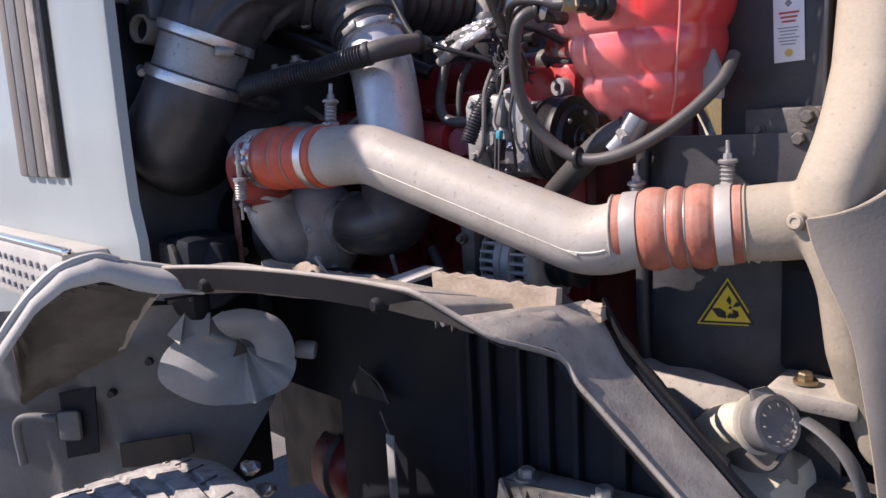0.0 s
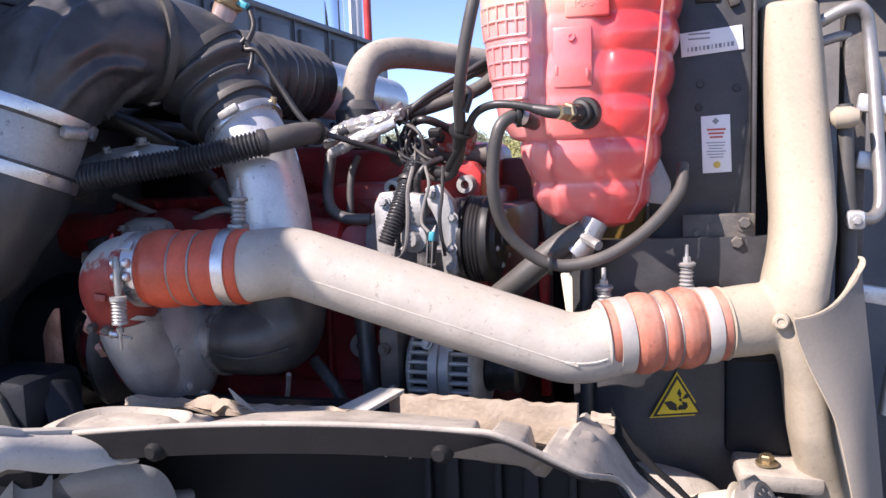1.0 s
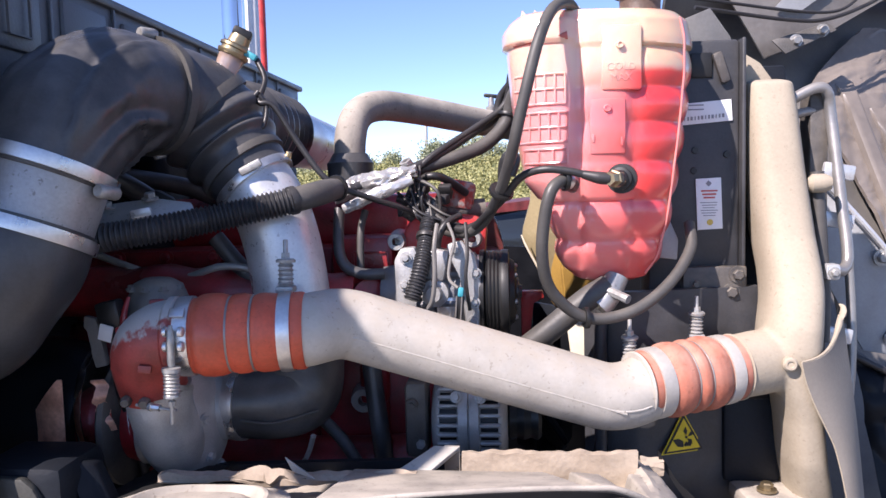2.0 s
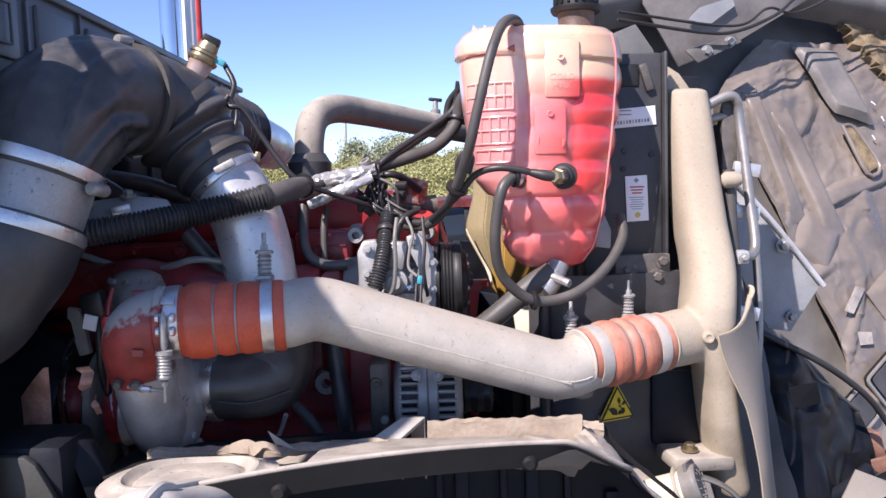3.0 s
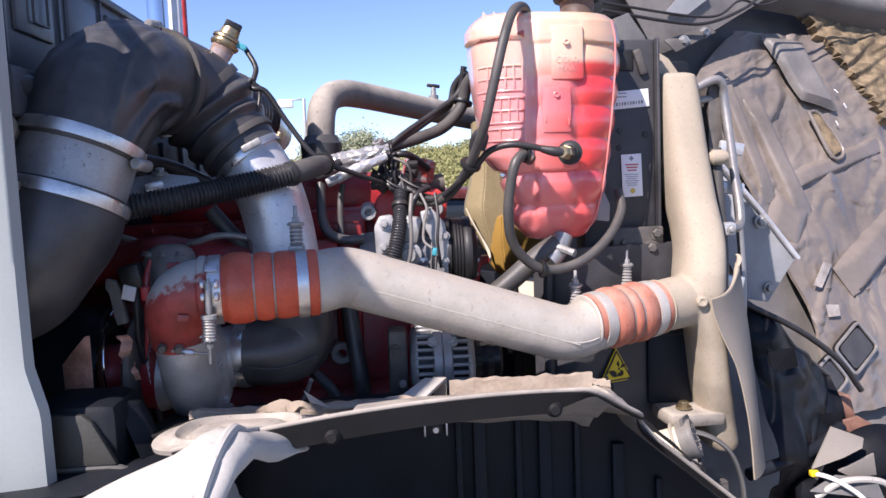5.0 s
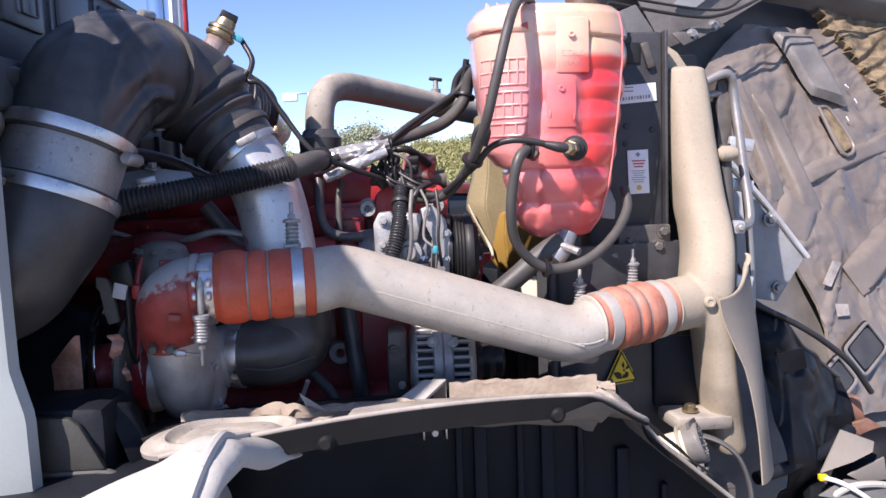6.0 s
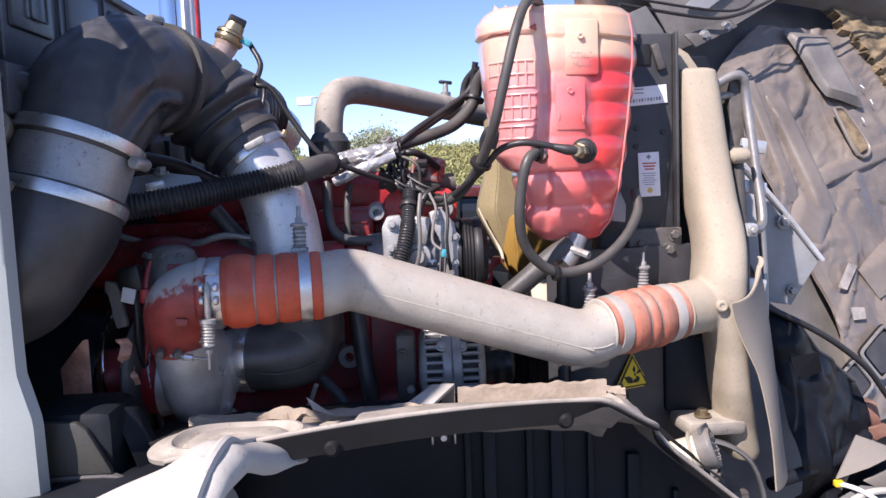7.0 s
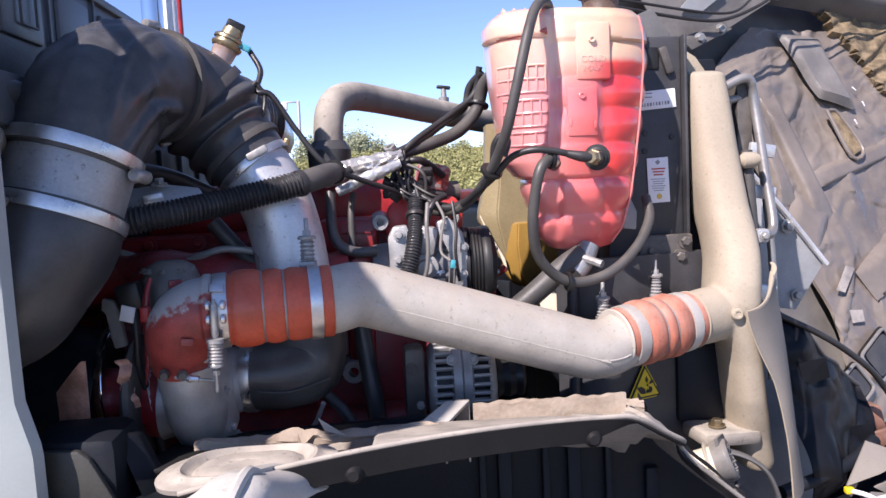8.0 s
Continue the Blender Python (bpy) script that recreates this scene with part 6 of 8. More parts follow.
    # moulded lattices on the outboard chamber
    for z0, z1, x0, x1, cols in ((1.748, 1.706, -0.735, -0.664, 5), (1.694, 1.652, -0.728, -0.660, 5), (1.642, 1.622, -0.722, -0.662, 3)):
        rows = 3 if z0 - z1 > 0.03 else 2
        for k in range(rows):
            z = z0 + (z1 - z0) * k / (rows - 1)
            part("grid_bar", sweep([(x, face(x, z) - 0.001, z) for x in [x0 + (x1 - x0) * j / 6 for j in range(7)]], 0.0019, 8, 3), M_TANK, t)
        for j in range(cols + 1):
            x = x0 + (x1 - x0) * j / cols
            part("grid_bar", sweep([(x, face(x, z0) - 0.001, z0), (x, face(x, (z0 + z1) / 2) - 0.001, (z0 + z1) / 2), (x, face(x, z1) - 0.001, z1)], 0.0019, 8, 3), M_TANK, t)
    lab = part("level_plate", box((-0.585, face(-0.585, 1.77) + 0.0080, 1.768), (0.058, 0.02, 0.092), 0.004, (0, 0, 4)), M_TANK, t)
    for ln, z in (("COLD", 1.750), ("MAX", 1.735)):
        cu = bpy.data.curves.new("level_text", "FONT")
        cu.body, cu.size, cu.extrude, cu.align_x = ln, 0.015, 0.0006, "CENTER"
        cu.materials.append(M_TANK)
        ob = new("level_text", cu)
        ob.matrix_world = pose(-0.585, face(-0.585, 1.77) - 0.0023, z, 90, 0, 4)
        ob.parent = lab
    part("level_ring", profile((-0.587, face(-0.585, 1.77) - 0.002, 1.785), (-0.587, face(-0.585, 1.77) - 0.008, 1.785), [(0, 0.006), (1, 0.005), (1, 0.003), (0.6, 0.003)], 14), M_TANK, t)
    part("lower_plate", box((-0.605, face(-0.605, 1.672) + 0.0085, 1.672), (0.052, 0.02, 0.080), 0.004, (0, 0, 4)), M_TANK, t)
    part("top_ledge", sweep([(x, face(x, 1.79) - 0.001, 1.792 + 0.10 * (x + 0.74)) for x in (-0.735, -0.71, -0.685, -0.66)], [0.002, 0.0035, 0.0045, 0.006], 10, 6), M_TANKR, t, "red-stained ledge")
    part("plate_ring", profile((-0.605, face(-0.605, 1.672) - 0.001, 1.697), (-0.605, face(-0.605, 1.672) - 0.005, 1.697), [(0, 0.006), (1, 0.005), (1, 0.003), (0.6, 0.003)], 14), M_TANK, t)
    for x, z in ((-0.625, 1.655), (-0.585, 1.65)):
        part("plate_mark", box((x, face(-0.605, 1.672) - 0.003, z), (0.004, 0.003, 0.012), 0.001), M_TANK, t)
    for k in range(5):
        x = -0.725 + 0.018 * k
        part("top_fin", plate([(x, 0.93, 1.834), (x + 0.012, 0.93, 1.836), (x + 0.003, 0.93, 1.846)], 0.05, (0, 1, 0)), M_TANK, t)
    neck = part("filler_neck", profile((-0.543, 0.99, 1.825), (-0.543, 0.99, 1.880), [(0, 0.046), (0.18, 0.036), (0.35, 0.030), (0.8, 0.031), (1, 0.033)], 30), M_RUSTN, t, "grimy brown filler neck")
    bm = profile((-0.543, 0.99, 1.872), (-0.543, 0.99, 1.930), [(0, 0.040), (0.08, 0.043), (0.16, 0.043), (0.18, 0.036), (0.9, 0.034), (1, 0.030)], 48)
    cap = part("cap", bm, M_INK, neck)
    for k in range(18):
        an = 2 * math.pi * k / 18
        part("cap_rib", box((-0.543 + 0.036 * math.cos(an), 0.99 + 0.036 * math.sin(an), 1.905), (0.005, 0.005, 0.040), 0.001, (0, 0, math.degrees(an))), M_INK, cap)
    sen = part("level_sensor", profile((-0.585, 0.885, 1.597), (-0.60, 0.838, 1.597), [(0, 0.021), (0.25, 0.021), (0.26, 0.016), (0.5, 0.016), (0.52, 0.012), (1, 0.010)], 20), M_INK, t)
    part("brass_nut", profile((-0.597, 0.850, 1.597), (-0.612, 0.826, 1.597), [(0, 0.0125), (0.45, 0.0125), (0.5, 0.010), (1, 0.0095)], 6), M_BRASS, sen, sharp=25)
    part("plug", sweep([(-0.61, 0.832, 1.597), (-0.625, 0.832, 1.599), (-0.645, 0.836, 1.604)], [0.0085, 0.0085, 0.006], 12, 5), M_CABLE, sen)
    part("outlet", sweep([(-0.585, 0.955, 1.45), (-0.60, 0.945, 1.42), (-0.615, 0.94, 1.405)], 0.018, 18, 6), M_SLEEVE, t)
    part("outlet_clamp", profile((-0.60, 0.935, 1.43), (-0.575, 0.91, 1.42), [(0, 0.007), (1, 0.007)], 8), M_BOLT, t)
    part("mounting_ear", plate([(-0.528, 1.0, 1.56), (-0.505, 1.0, 1.548), (-0.484, 1.0, 1.50), (-0.486, 1.0, 1.468), (-0.515, 1.0, 1.472), (-0.535, 1.0, 1.50)], 0.012, (0, 1, 0), 0.003), M_CUP, t, "pale plastic mounting ear")
    part("hose_barb", rod((-0.655, 0.89, 1.587), (-0.665, 0.85, 1.592), 0.009, 12), M_INK, t)
    return t


coolant_tank()


def amber_shroud():
    t = thing("amber_reservoir", "tan and amber faceted plastic reservoir beyond the tank", "reservoir", (-0.66, 1.38, 1.3))
    def facets(rows):
        """A moulding with three upright facets, from rings of (height, left, ridge, right, front)."""
        bm = bmesh.new()
        rings = [[bm.verts.new(p) for p in ((xl, y + 0.075, z), (xl, y + 0.028, z), (xm, y, z), (xr, y + 0.02, z), (xr, y + 0.075, z))] for z, xl, xm, xr, y in rows]
        for a, b in zip(rings, rings[1:]):
            for k in range(5):
                bm.faces.new((a[k], a[(k + 1) % 5], b[(k + 1) % 5], b[k]))
        bm.faces.new(rings[0][::-1])
        bm.faces.new(rings[-1])
        bmesh.ops.bevel(bm, geom=list(bm.edges), offset=0.003, segments=2, affect="EDGES", clamp_overlap=True)
        return bm
    part("body", facets(((1.69, -0.697, -0.672, -0.56, 1.36), (1.556, -0.704, -0.676, -0.56, 1.355), (1.50, -0.720, -0.684, -0.56, 1.35), (1.475, -0.722, -0.684, -0.56, 1.35), (1.385, -0.676, -0.664, -0.56, 1.355))), M_TANP, t, "tan sun-faded plastic", sharp=30)
    part("amber_bowl", facets(((1.47, -0.668, -0.640, -0.545, 1.345), (1.42, -0.673, -0.645, -0.545, 1.335), (1.36, -0.670, -0.640, -0.56, 1.330), (1.335, -0.655, -0.632, -0.58, 1.335), (1.325, -0.640, -0.625, -0.59, 1.345))), M_YELLOWP, t, "amber translucent bowl", sharp=30)
    part("torn_edge", sweep([(-0.724, 1.345, 1.49), (-0.712, 1.342, 1.462), (-0.690, 1.342, 1.42), (-0.676, 1.34, 1.39), (-0.671, 1.335, 1.365)], [0.0015, 0.002, 0.002, 0.004, 0.002], 8, 6, flat=0.6), M_CREAMP, t, "cream torn edge")
    b = thing("cooler_bracket", "cream and grey upright bracket below the tank", "bracket", (-0.60, 1.06, 1.25))
    part("cream_plate", plate([(-0.655, 1.06, 1.36), (-0.60, 1.06, 1.36), (-0.585, 1.06, 1.30), (-0.62, 1.06, 1.20), (-0.64, 1.06, 1.24)], 0.012, (0, 1, 0), 0.003), M_CREAMP, b)
    part("pale_upright", box((-0.585, 1.03, 1.33), (0.012, 0.02, 0.16), 0.003), M_GREYP, b)
    r = thing("fan_bracket", "bright red painted bracket beside the fan", "bracket", (-0.70, 1.25, 1.25))
    part("arm", plate([(-0.728, 1.25, 1.388), (-0.686, 1.25, 1.388), (-0.684, 1.25, 1.374), (-0.706, 1.25, 1.366), (-0.712, 1.25, 1.30), (-0.712, 1.25, 1.10), (-0.728, 1.25, 1.10)], 0.02, (0, 1, 0), 0.002), M_REDB, r)
    return t


amber_shroud()


# ---- wheel well ----
def rim_y(x):
    """How far out the arch's edge stands."""
    if x < -0.629:
        return 0.577 + 0.24 * (x + 0.629)
    return float(np.interp(x, (-0.629, -0.554, -0.535, -0.26), (0.577, 0.619, 0.700, 0.722)))


def arch_z(x):
    if x < -0.64:
        return 1.278 - 0.22 * (x + 0.86) ** 2
    if x < -0.52:
        return float(np.interp(x, (-0.64, -0.629, -0.554, -0.535, -0.52), (1.267, 1.264, 1.214, 1.186, 1.162)))
    return 1.218 - 0.86 * (x + 0.585)


def wheel_liner():
    t = thing("wheel_well_liner", "dusty plastic wheel well liner with ribbed black inner wall", "wheel liner", (-0.8, 0.75, 0.8))
    def skin_z(x, y):
        z = arch_z(x) + 0.004 * noise.noise(Vector((x * 14, y * 14, 2)))
        k = min(1.0, max(0.0, (-0.585 - x) / 0.03))
        d = 0.036 * min(1, (y - rim_y(x)) / 0.05) + 0.03 * (y - rim_y(x)) / (0.815 - rim_y(x))
        z -= (1 - k) * 0.15 * max(0, y - 0.70)
        return z - k * (d + 0.024 * min(1, max(0, (y - 0.66) / 0.03)))
    def skin(u, v):
        x = -1.16 + 0.90 * u
        y = rim_y(x) + (0.815 - rim_y(x)) * v
        return Vector((x, y, skin_z(x, y)))
    part("arch", sheet(skin, 140, 26, 0.005), M_LINER, t)
    def lip(u, v):
        x = -1.16 + 0.90 * u
        return Vector((x, rim_y(x) - 0.004 + 0.006 * v, arch_z(x) + 0.003 - float(np.interp(x, (-0.70, -0.632, -0.55, -0.50), (0.030, 0.004, 0.004, 0.010))) * v))
    part("lip", sheet(lip, 120, 3, 0.006), M_LIP, t)
    part("bead", sweep([(x, rim_y(x) - 0.005, arch_z(x) + 0.003) for x in [-1.16 + 0.0225 * i for i in range(41)]], 0.0036, 10, 3), M_LINER, t)
    for x in (-0.98, -0.69):
        part("rivet", profile((x, rim_y(x) + 0.004, arch_z(x) - 0.022), (x, rim_y(x) - 0.012, arch_z(x) - 0.022), [(0, 0.012), (0.6, 0.011), (1, 0.006)], 16), M_LIP, t)
    # inner wall with upright ribs
    wall = part("inner_wall", plate([(-1.16, 0.826, 1.20), (-0.63, 0.826, 1.215), (-0.56, 0.826, 1.18), (-0.28, 0.826, 0.94), (-0.28, 0.826, 0.55), (-1.16, 0.826, 0.55)], 0.012, (0, 1, 0)), M_BLACKP, t, "black ribbed plastic wall")
    for i, x in enumerate((-0.80, -0.765, -0.70, -0.655, -0.60, -0.53, -0.46)):
        part("rib", box((x, 0.82, 0.86 - 0.03 * max(0, i - 4)), (0.012 + 0.01 * (i % 2), 0.016, 0.62 - 0.07 * max(0, i - 4)), 0.004), M_BLACKP, wall)
    part("wall_return", plate([(-1.36, 0.832, 1.165), (-1.155, 0.832, 1.20), (-1.155, 0.832, 0.94), (-1.36, 0.832, 0.94)], 0.010, (0, 1, 0)), M_BLACKP, t)
    clip = part("clip", box((-0.84, 0.812, 1.150), (0.03, 0.006, 0.02), 0.002), M_INK, t)
    part("clip_pin", profile((-0.838, 0.81, 1.150), (-0.838, 0.80, 1.150), [(0, 0.006), (1, 0.005)], 12), M_STEEL, clip)
    for dx in (-0.018, 0.018):
        part("clip_edge", box((-0.838 + dx, 0.806, 1.150), (0.003, 0.008, 0.022), 0.001), M_STEEL, clip)
    # weathered foam strips along the back of the arch
    def strip(x0, x1, y, z, h, seed):
        def f(u, v):
            x = x0 + (x1 - x0) * u
            return Vector((x, y + 0.004 * noise.noise(Vector((x * 20, v * 3, seed))), z + h * (v - 0.5) + 0.004 * (v > 0.8) * noise.noise(Vector((x * 60, seed, 1))) + 0.0025 * noise.noise(Vector((x * 18, 3, seed)))))
        return sheet(f, 60, 6, 0.012)
    # moulded pads between the rim and the trough behind it
    for x0, x1, b0, b1, yb in ((-0.96, -0.660, -0.96, -0.702, 0.748), (-0.648, -0.613, -0.679, -0.634, 0.742), (-0.598, -0.558, -0.606, -0.560, 0.738)):
        pad = bmesh.new()
        low, top = [], []
        for x, y, z, sx, sy in ((x0, rim_y(x0) + 0.007, arch_z(x0) - 0.001, 1, 1), (x1, rim_y(x1) + 0.007, arch_z(x1) - 0.001, -1, 1), (b1, yb, 1.222, -1, -1), (b0, yb, 1.225, 1, -1)):
            top.append(pad.verts.new((x + 0.003 * sx, y + 0.002 * sy, z)))
            low.append(pad.verts.new((x - 0.005 * sx, y - 0.003 * sy, min(z - 0.006, skin_z(x, y) - 0.002))))
        pad.faces.new(top)
        pad.faces.new(low[::-1])
        for k in range(4):
            pad.faces.new((low[k], low[(k + 1) % 4], top[(k + 1) % 4], top[k]))
        bmesh.ops.bevel(pad, geom=pad.edges[:], offset=0.004, segments=3, affect="EDGES", profile=0.5)
        part("moulded_pad", pad, M_LINER, t)
    part("foam_strip", strip(-0.815, -0.585, 0.776, 1.214, 0.052, 1), M_STRIP, t, "torn weathered foam strip")
    part("foam_strip", strip(-1.21, -0.87, 0.725, 1.222, 0.014, 5), M_STRIP, t)
    part("foam_strip", strip(-0.575, -0.545, 0.815, 1.208, 0.02, 9), M_STRIP, t)
    # Added plate behind the arch that keeps the sun off the inner wall.
    part("sun_block_shelf", plate([(-1.27, 0.655, 1.214), (-1.15, 0.655, 1.220), (-1.15, 0.81, 1.206), (-1.26, 0.81, 1.200)], 0.006, (0, 0, -1), 0.001), M_LIP, t)
    def edge_foam(u, v):
        x = -0.55 + 0.17 * u
        return Vector((x, 0.818, arch_z(x) + 0.004 + (0.012 + 0.010 * noise.noise(Vector((x * 28, 2, 1)))) * v * (1 - 0.6 * u)))
    part("foam_strip", sheet(edge_foam, 50, 4, 0.006), M_LIP, t)
    part("white_tab", plate([(-0.905, 0.735, 1.222), (-0.853, 0.786, 1.243), (-0.819, 0.786, 1.241), (-0.838, 0.764, 1.232), (-0.862, 0.733, 1.220)], 0.006, (0, 0.3, -1), 0.001), M_WHITEP, t)
    part("tab_web", plate([(-0.819, 0.786, 1.241), (-0.840, 0.786, 1.242), (-0.840, 0.786, 1.18), (-0.819, 0.786, 1.18)], 0.004, (0, 1, 0)), M_LINER, t)
    for x, z in ((-1.03, 1.232),):
        part("shard", plate([(x, 0.715, z), (x + 0.03, 0.71, z - 0.008), (x - 0.008, 0.71, z + 0.02)], 0.003, (0, 1, 0)), M_WHITEP, t)
    return t


wheel_liner()


def rear_guard():
    t = thing("broken_mudguard", "broken white mudguard edge curled over the wheel", "mudguard", (-1.2, 0.45, 1.1))
    def oval(u, v):
        a, r = 2 * math.pi * u, v
        x = -1.115 + 0.108 * r * math.cos(a) + 0.02 * r * math.sin(a)
        y = 0.60 + 0.075 * r * math.sin(a)
        return Vector((x, y, 1.240 - 0.010 * r * r - 0.006 * math.exp(-((r - 0.62) / 0.07) ** 2) + 0.006 * math.exp(-((r - 0.75) / 0.06) ** 2) + 0.003 * math.sin(3 * a) * r))
    part("top_plate", sheet(oval, 56, 26, 0.006), M_LINER, t)
    ridge_y = (0.12, 0.25, 0.295, 0.335, 0.38, 0.44, 0.50)
    def ridge(y):
        return Vector((float(np.interp(y, ridge_y, (-1.13, -1.105, -1.095, -1.085, -1.078, -1.070, -1.055))), y, float(np.interp(y, ridge_y, (0.98, 1.20, 1.258, 1.292, 1.302, 1.280, 1.262)))))
    def skin(u, v):
        r = ridge(0.50 - 0.38 * u)
        dx = float(np.interp(r.y, (0.28, 0.33), (0.07, 0.46))) * v
        z = r.z - 0.30 * dx - 1.1 * dx * dx * (0.5 + 0.5 * u) + 0.012 * math.exp(-((v - 0.05) / 0.05) ** 2)
        y = r.y + 0.10 * dx
        return Vector((r.x - dx, y, z + 0.005 * noise.noise(Vector((dx * 9, y * 9, 3)))))
    part("outer_skin", sheet(skin, 40, 30, 0.005), M_WHITEP, t)
    # Added dark sheet below the white skin: the underside's shade put into its colour.
    part("shade_lining", sheet(lambda u, v: skin(0.04 + 0.92 * u, 0.16 + 0.84 * v) + Vector((0, 0, -0.009 - 0.008 * max(0, math.sin(v * 22 + 3 * u)))), 40, 40, 0.004), M_UNDER, t, "ribbed underside, dark to stand for its shade")
    def curl(u, v):
        y = 0.22 + 0.28 * u
        r = ridge(y)
        a = radians(118 * v)
        w = 0.034 - 0.016 * min(1, max(0, (0.80 - u) / 0.5))
        tip = 0.016 * max(0, v - 0.75) / 0.25 * max(0, (u - 0.8) / 0.2)
        return Vector((r.x + w * math.sin(a) + tip, y, r.z - w * (0.58 + 0.25 * min(1, (1 - u) / 0.3)) * (1 - math.cos(a)) + 0.2 * tip))
    part("curled_edge", sheet(curl, 30, 16, 0.005), M_WHITEP, t)
    part("rolled_rim", sweep([ridge(y) + Vector((0.002, 0, 0)) for y in (0.41, 0.38, 0.335, 0.295, 0.25, 0.18, 0.12)], 0.006, 8, 5), M_WHITEP, t)
    bm = bmesh.new()
    for k in range(9):
        box((-1.11 - 0.012 * k, 0.435 - 0.012 * k, 1.268 - 0.0055 * k), (0.009, 0.003, 0.003), 0.0, (0, 20, 40), bm)
    part("worn_print", bm, M_INKG, t)
    return t


rear_guard()


def well_wall():
    """Grey rear wall of the wheel well, crumpled at its free edge."""
    t = thing("crumpled_well_wall", "crumpled grey plastic rear wall of the wheel well", "guard", (-1.4, 0.6, 0.6))
    n = Vector((1, -1.07, 0)).normalized()
    def on(y, z, off=0.0):
        return Vector((-1.36 + 1.07 * (y - 0.63), y, z)) + n * off
    def wall(u, v):
        z = 0.45 + 0.70 * v
        yr = float(np.interp(z, (0.45, 0.8, 0.85, 0.90, 0.95, 1.03, 1.08, 1.15), (0.66, 0.665, 0.69, 0.712, 0.735, 0.75, 0.74, 0.68)))
        y = 0.20 + (yr - 0.20) * u
        rib = 0.012 * math.exp(-((y - 0.50 + 0.25 * (z - 1.0)) / 0.012) ** 2) + 0.012 * math.exp(-((y - 0.41 + 0.2 * (z - 1.0)) / 0.012) ** 2)
        step = 0.018 / (1 + math.exp(-(z - 0.97 - 0.1 * (y - 0.5)) * 200))
        return on(y, z, rib + step + 0.012 * noise.noise(Vector((y * 7, z * 7, 2))))
    part("panel", sheet(wall, 70, 60, 0.006), M_GREYP, t)
    def reach(a):
        """How far the torn dish reaches at an angle, in degrees from the wall's free edge."""
        f = lambda q: float(np.interp(q, (-30, -12, 11, 35, 61, 90, 122, 145, 169, 183, 198, 215, 251, 286, 324, 348, 370), (0.107, 0.104, 0.108, 0.108, 0.092, 0.080, 0.076, 0.086, 0.116, 0.150, 0.176, 0.152, 0.112, 0.101, 0.109, 0.104, 0.107)))
        return (f(a - 6) + 2 * f(a) + f(a + 6)) / 4
    def dish_at(a, r, off):
        q = radians(a)
        return on(0.708 + 0.683 * r * math.cos(q), 1.066 + r * math.sin(q), off)
    def lower(u, v):
        a = 112 + 236 * u
        r = reach(a) * (0.06 + 0.94 * v)
        big = max(0, math.sin(radians((a - 150) / 135 * 180))) if 150 < a < 285 else 0
        off = 0.034 + 0.030 * big * math.sin(math.pi * min(1, v * 0.9 + 0.1)) - 0.012 * (1 - v)
        for c, w, h in ((150, 9, 0.020), (283, 7, 0.018), (324, 9, 0.016)):
            off += h * math.exp(-((a - c) / w) ** 2) * min(1, v * 2.5)
        return dish_at(a, r, off + 0.012 * v * max(0, (a - 290) / 58))
    part("dented_dish", sheet(lower, 120, 22, 0.003), M_CUP, t, sharp=28)
    def petal(u, v):
        a = 118 - 132 * u
        r = reach(a) * (0.34 - 0.06 * math.sin(3 * u) + (0.66 + 0.06 * math.sin(3 * u)) * v)
        return dish_at(a, r, 0.045 + 0.040 * math.sin(v * 2.2) * (0.4 + 0.6 * math.sin(math.pi * min(1, 0.15 + u * 0.85))) + 0.010 * u)
    part("torn_petal", sheet(petal, 50, 18, 0.003), M_CUP, t, sharp=50)
    part("centre_slit", plate([dish_at(100, 0.020, 0.046), dish_at(60, 0.012, 0.046), dish_at(-20, 0.013, 0.046), dish_at(-70, 0.008, 0.046), dish_at(-140, 0.020, 0.046), dish_at(-175, 0.008, 0.046)], 0.003, n), M_INK, t)
    part("folded_corner", plate([on(0.623, 1.103, 0.055), on(0.645, 1.142, 0.045), on(0.677, 1.139, 0.050), on(0.675, 1.100, 0.060), on(0.643, 1.089, 0.075)], 0.005, n, 0.001), M_CUP, t)
    # Facet in a whiter material than its grey corner: sunlight put into the colour.
    part("lit_corner_face", plate([on(0.621, 1.103, 0.058), on(0.645, 1.142, 0.050), on(0.643, 1.090, 0.083)], 0.004, n, 0.001), M_WHITEP, t)
    part("peg", rod(on(0.775, 1.06, 0.03), on(0.80, 1.055, 0.03), 0.017, 12), M_CUP, t)
    part("slot", plate([on(0.535, 0.888, 0.035), on(0.63, 0.905, 0.035), on(0.632, 0.865, 0.035), on(0.60, 0.845, 0.035), on(0.535, 0.84, 0.035)], 0.004, n), M_INK, t)
    part("recess", plate([on(0.462, 0.99, 0.03), on(0.51, 1.0, 0.03), on(0.505, 0.87, 0.03), on(0.462, 0.86, 0.03)], 0.004, n), M_BLACKP, t)
    part("pad", box(tuple(on(0.475, 0.93, 0.045)), (0.012, 0.045, 0.06), 0.008, (0, 0, -47)), M_GREYP, t)
    part("bar", sweep([on(0.40, 0.85, 0.03), on(0.402, 0.92, 0.04), on(0.41, 0.945, 0.045), on(0.43, 0.95, 0.045), on(0.46, 0.945, 0.045)], 0.008, 10, 6), M_GREYP, t)
    for y, z in ((0.585, 1.045), (0.53, 0.985)):
        part("hole", profile(on(y, z, 0.02), on(y, z, 0.036), [(0, 0.008), (1, 0.007)], 12), M_INK, t)
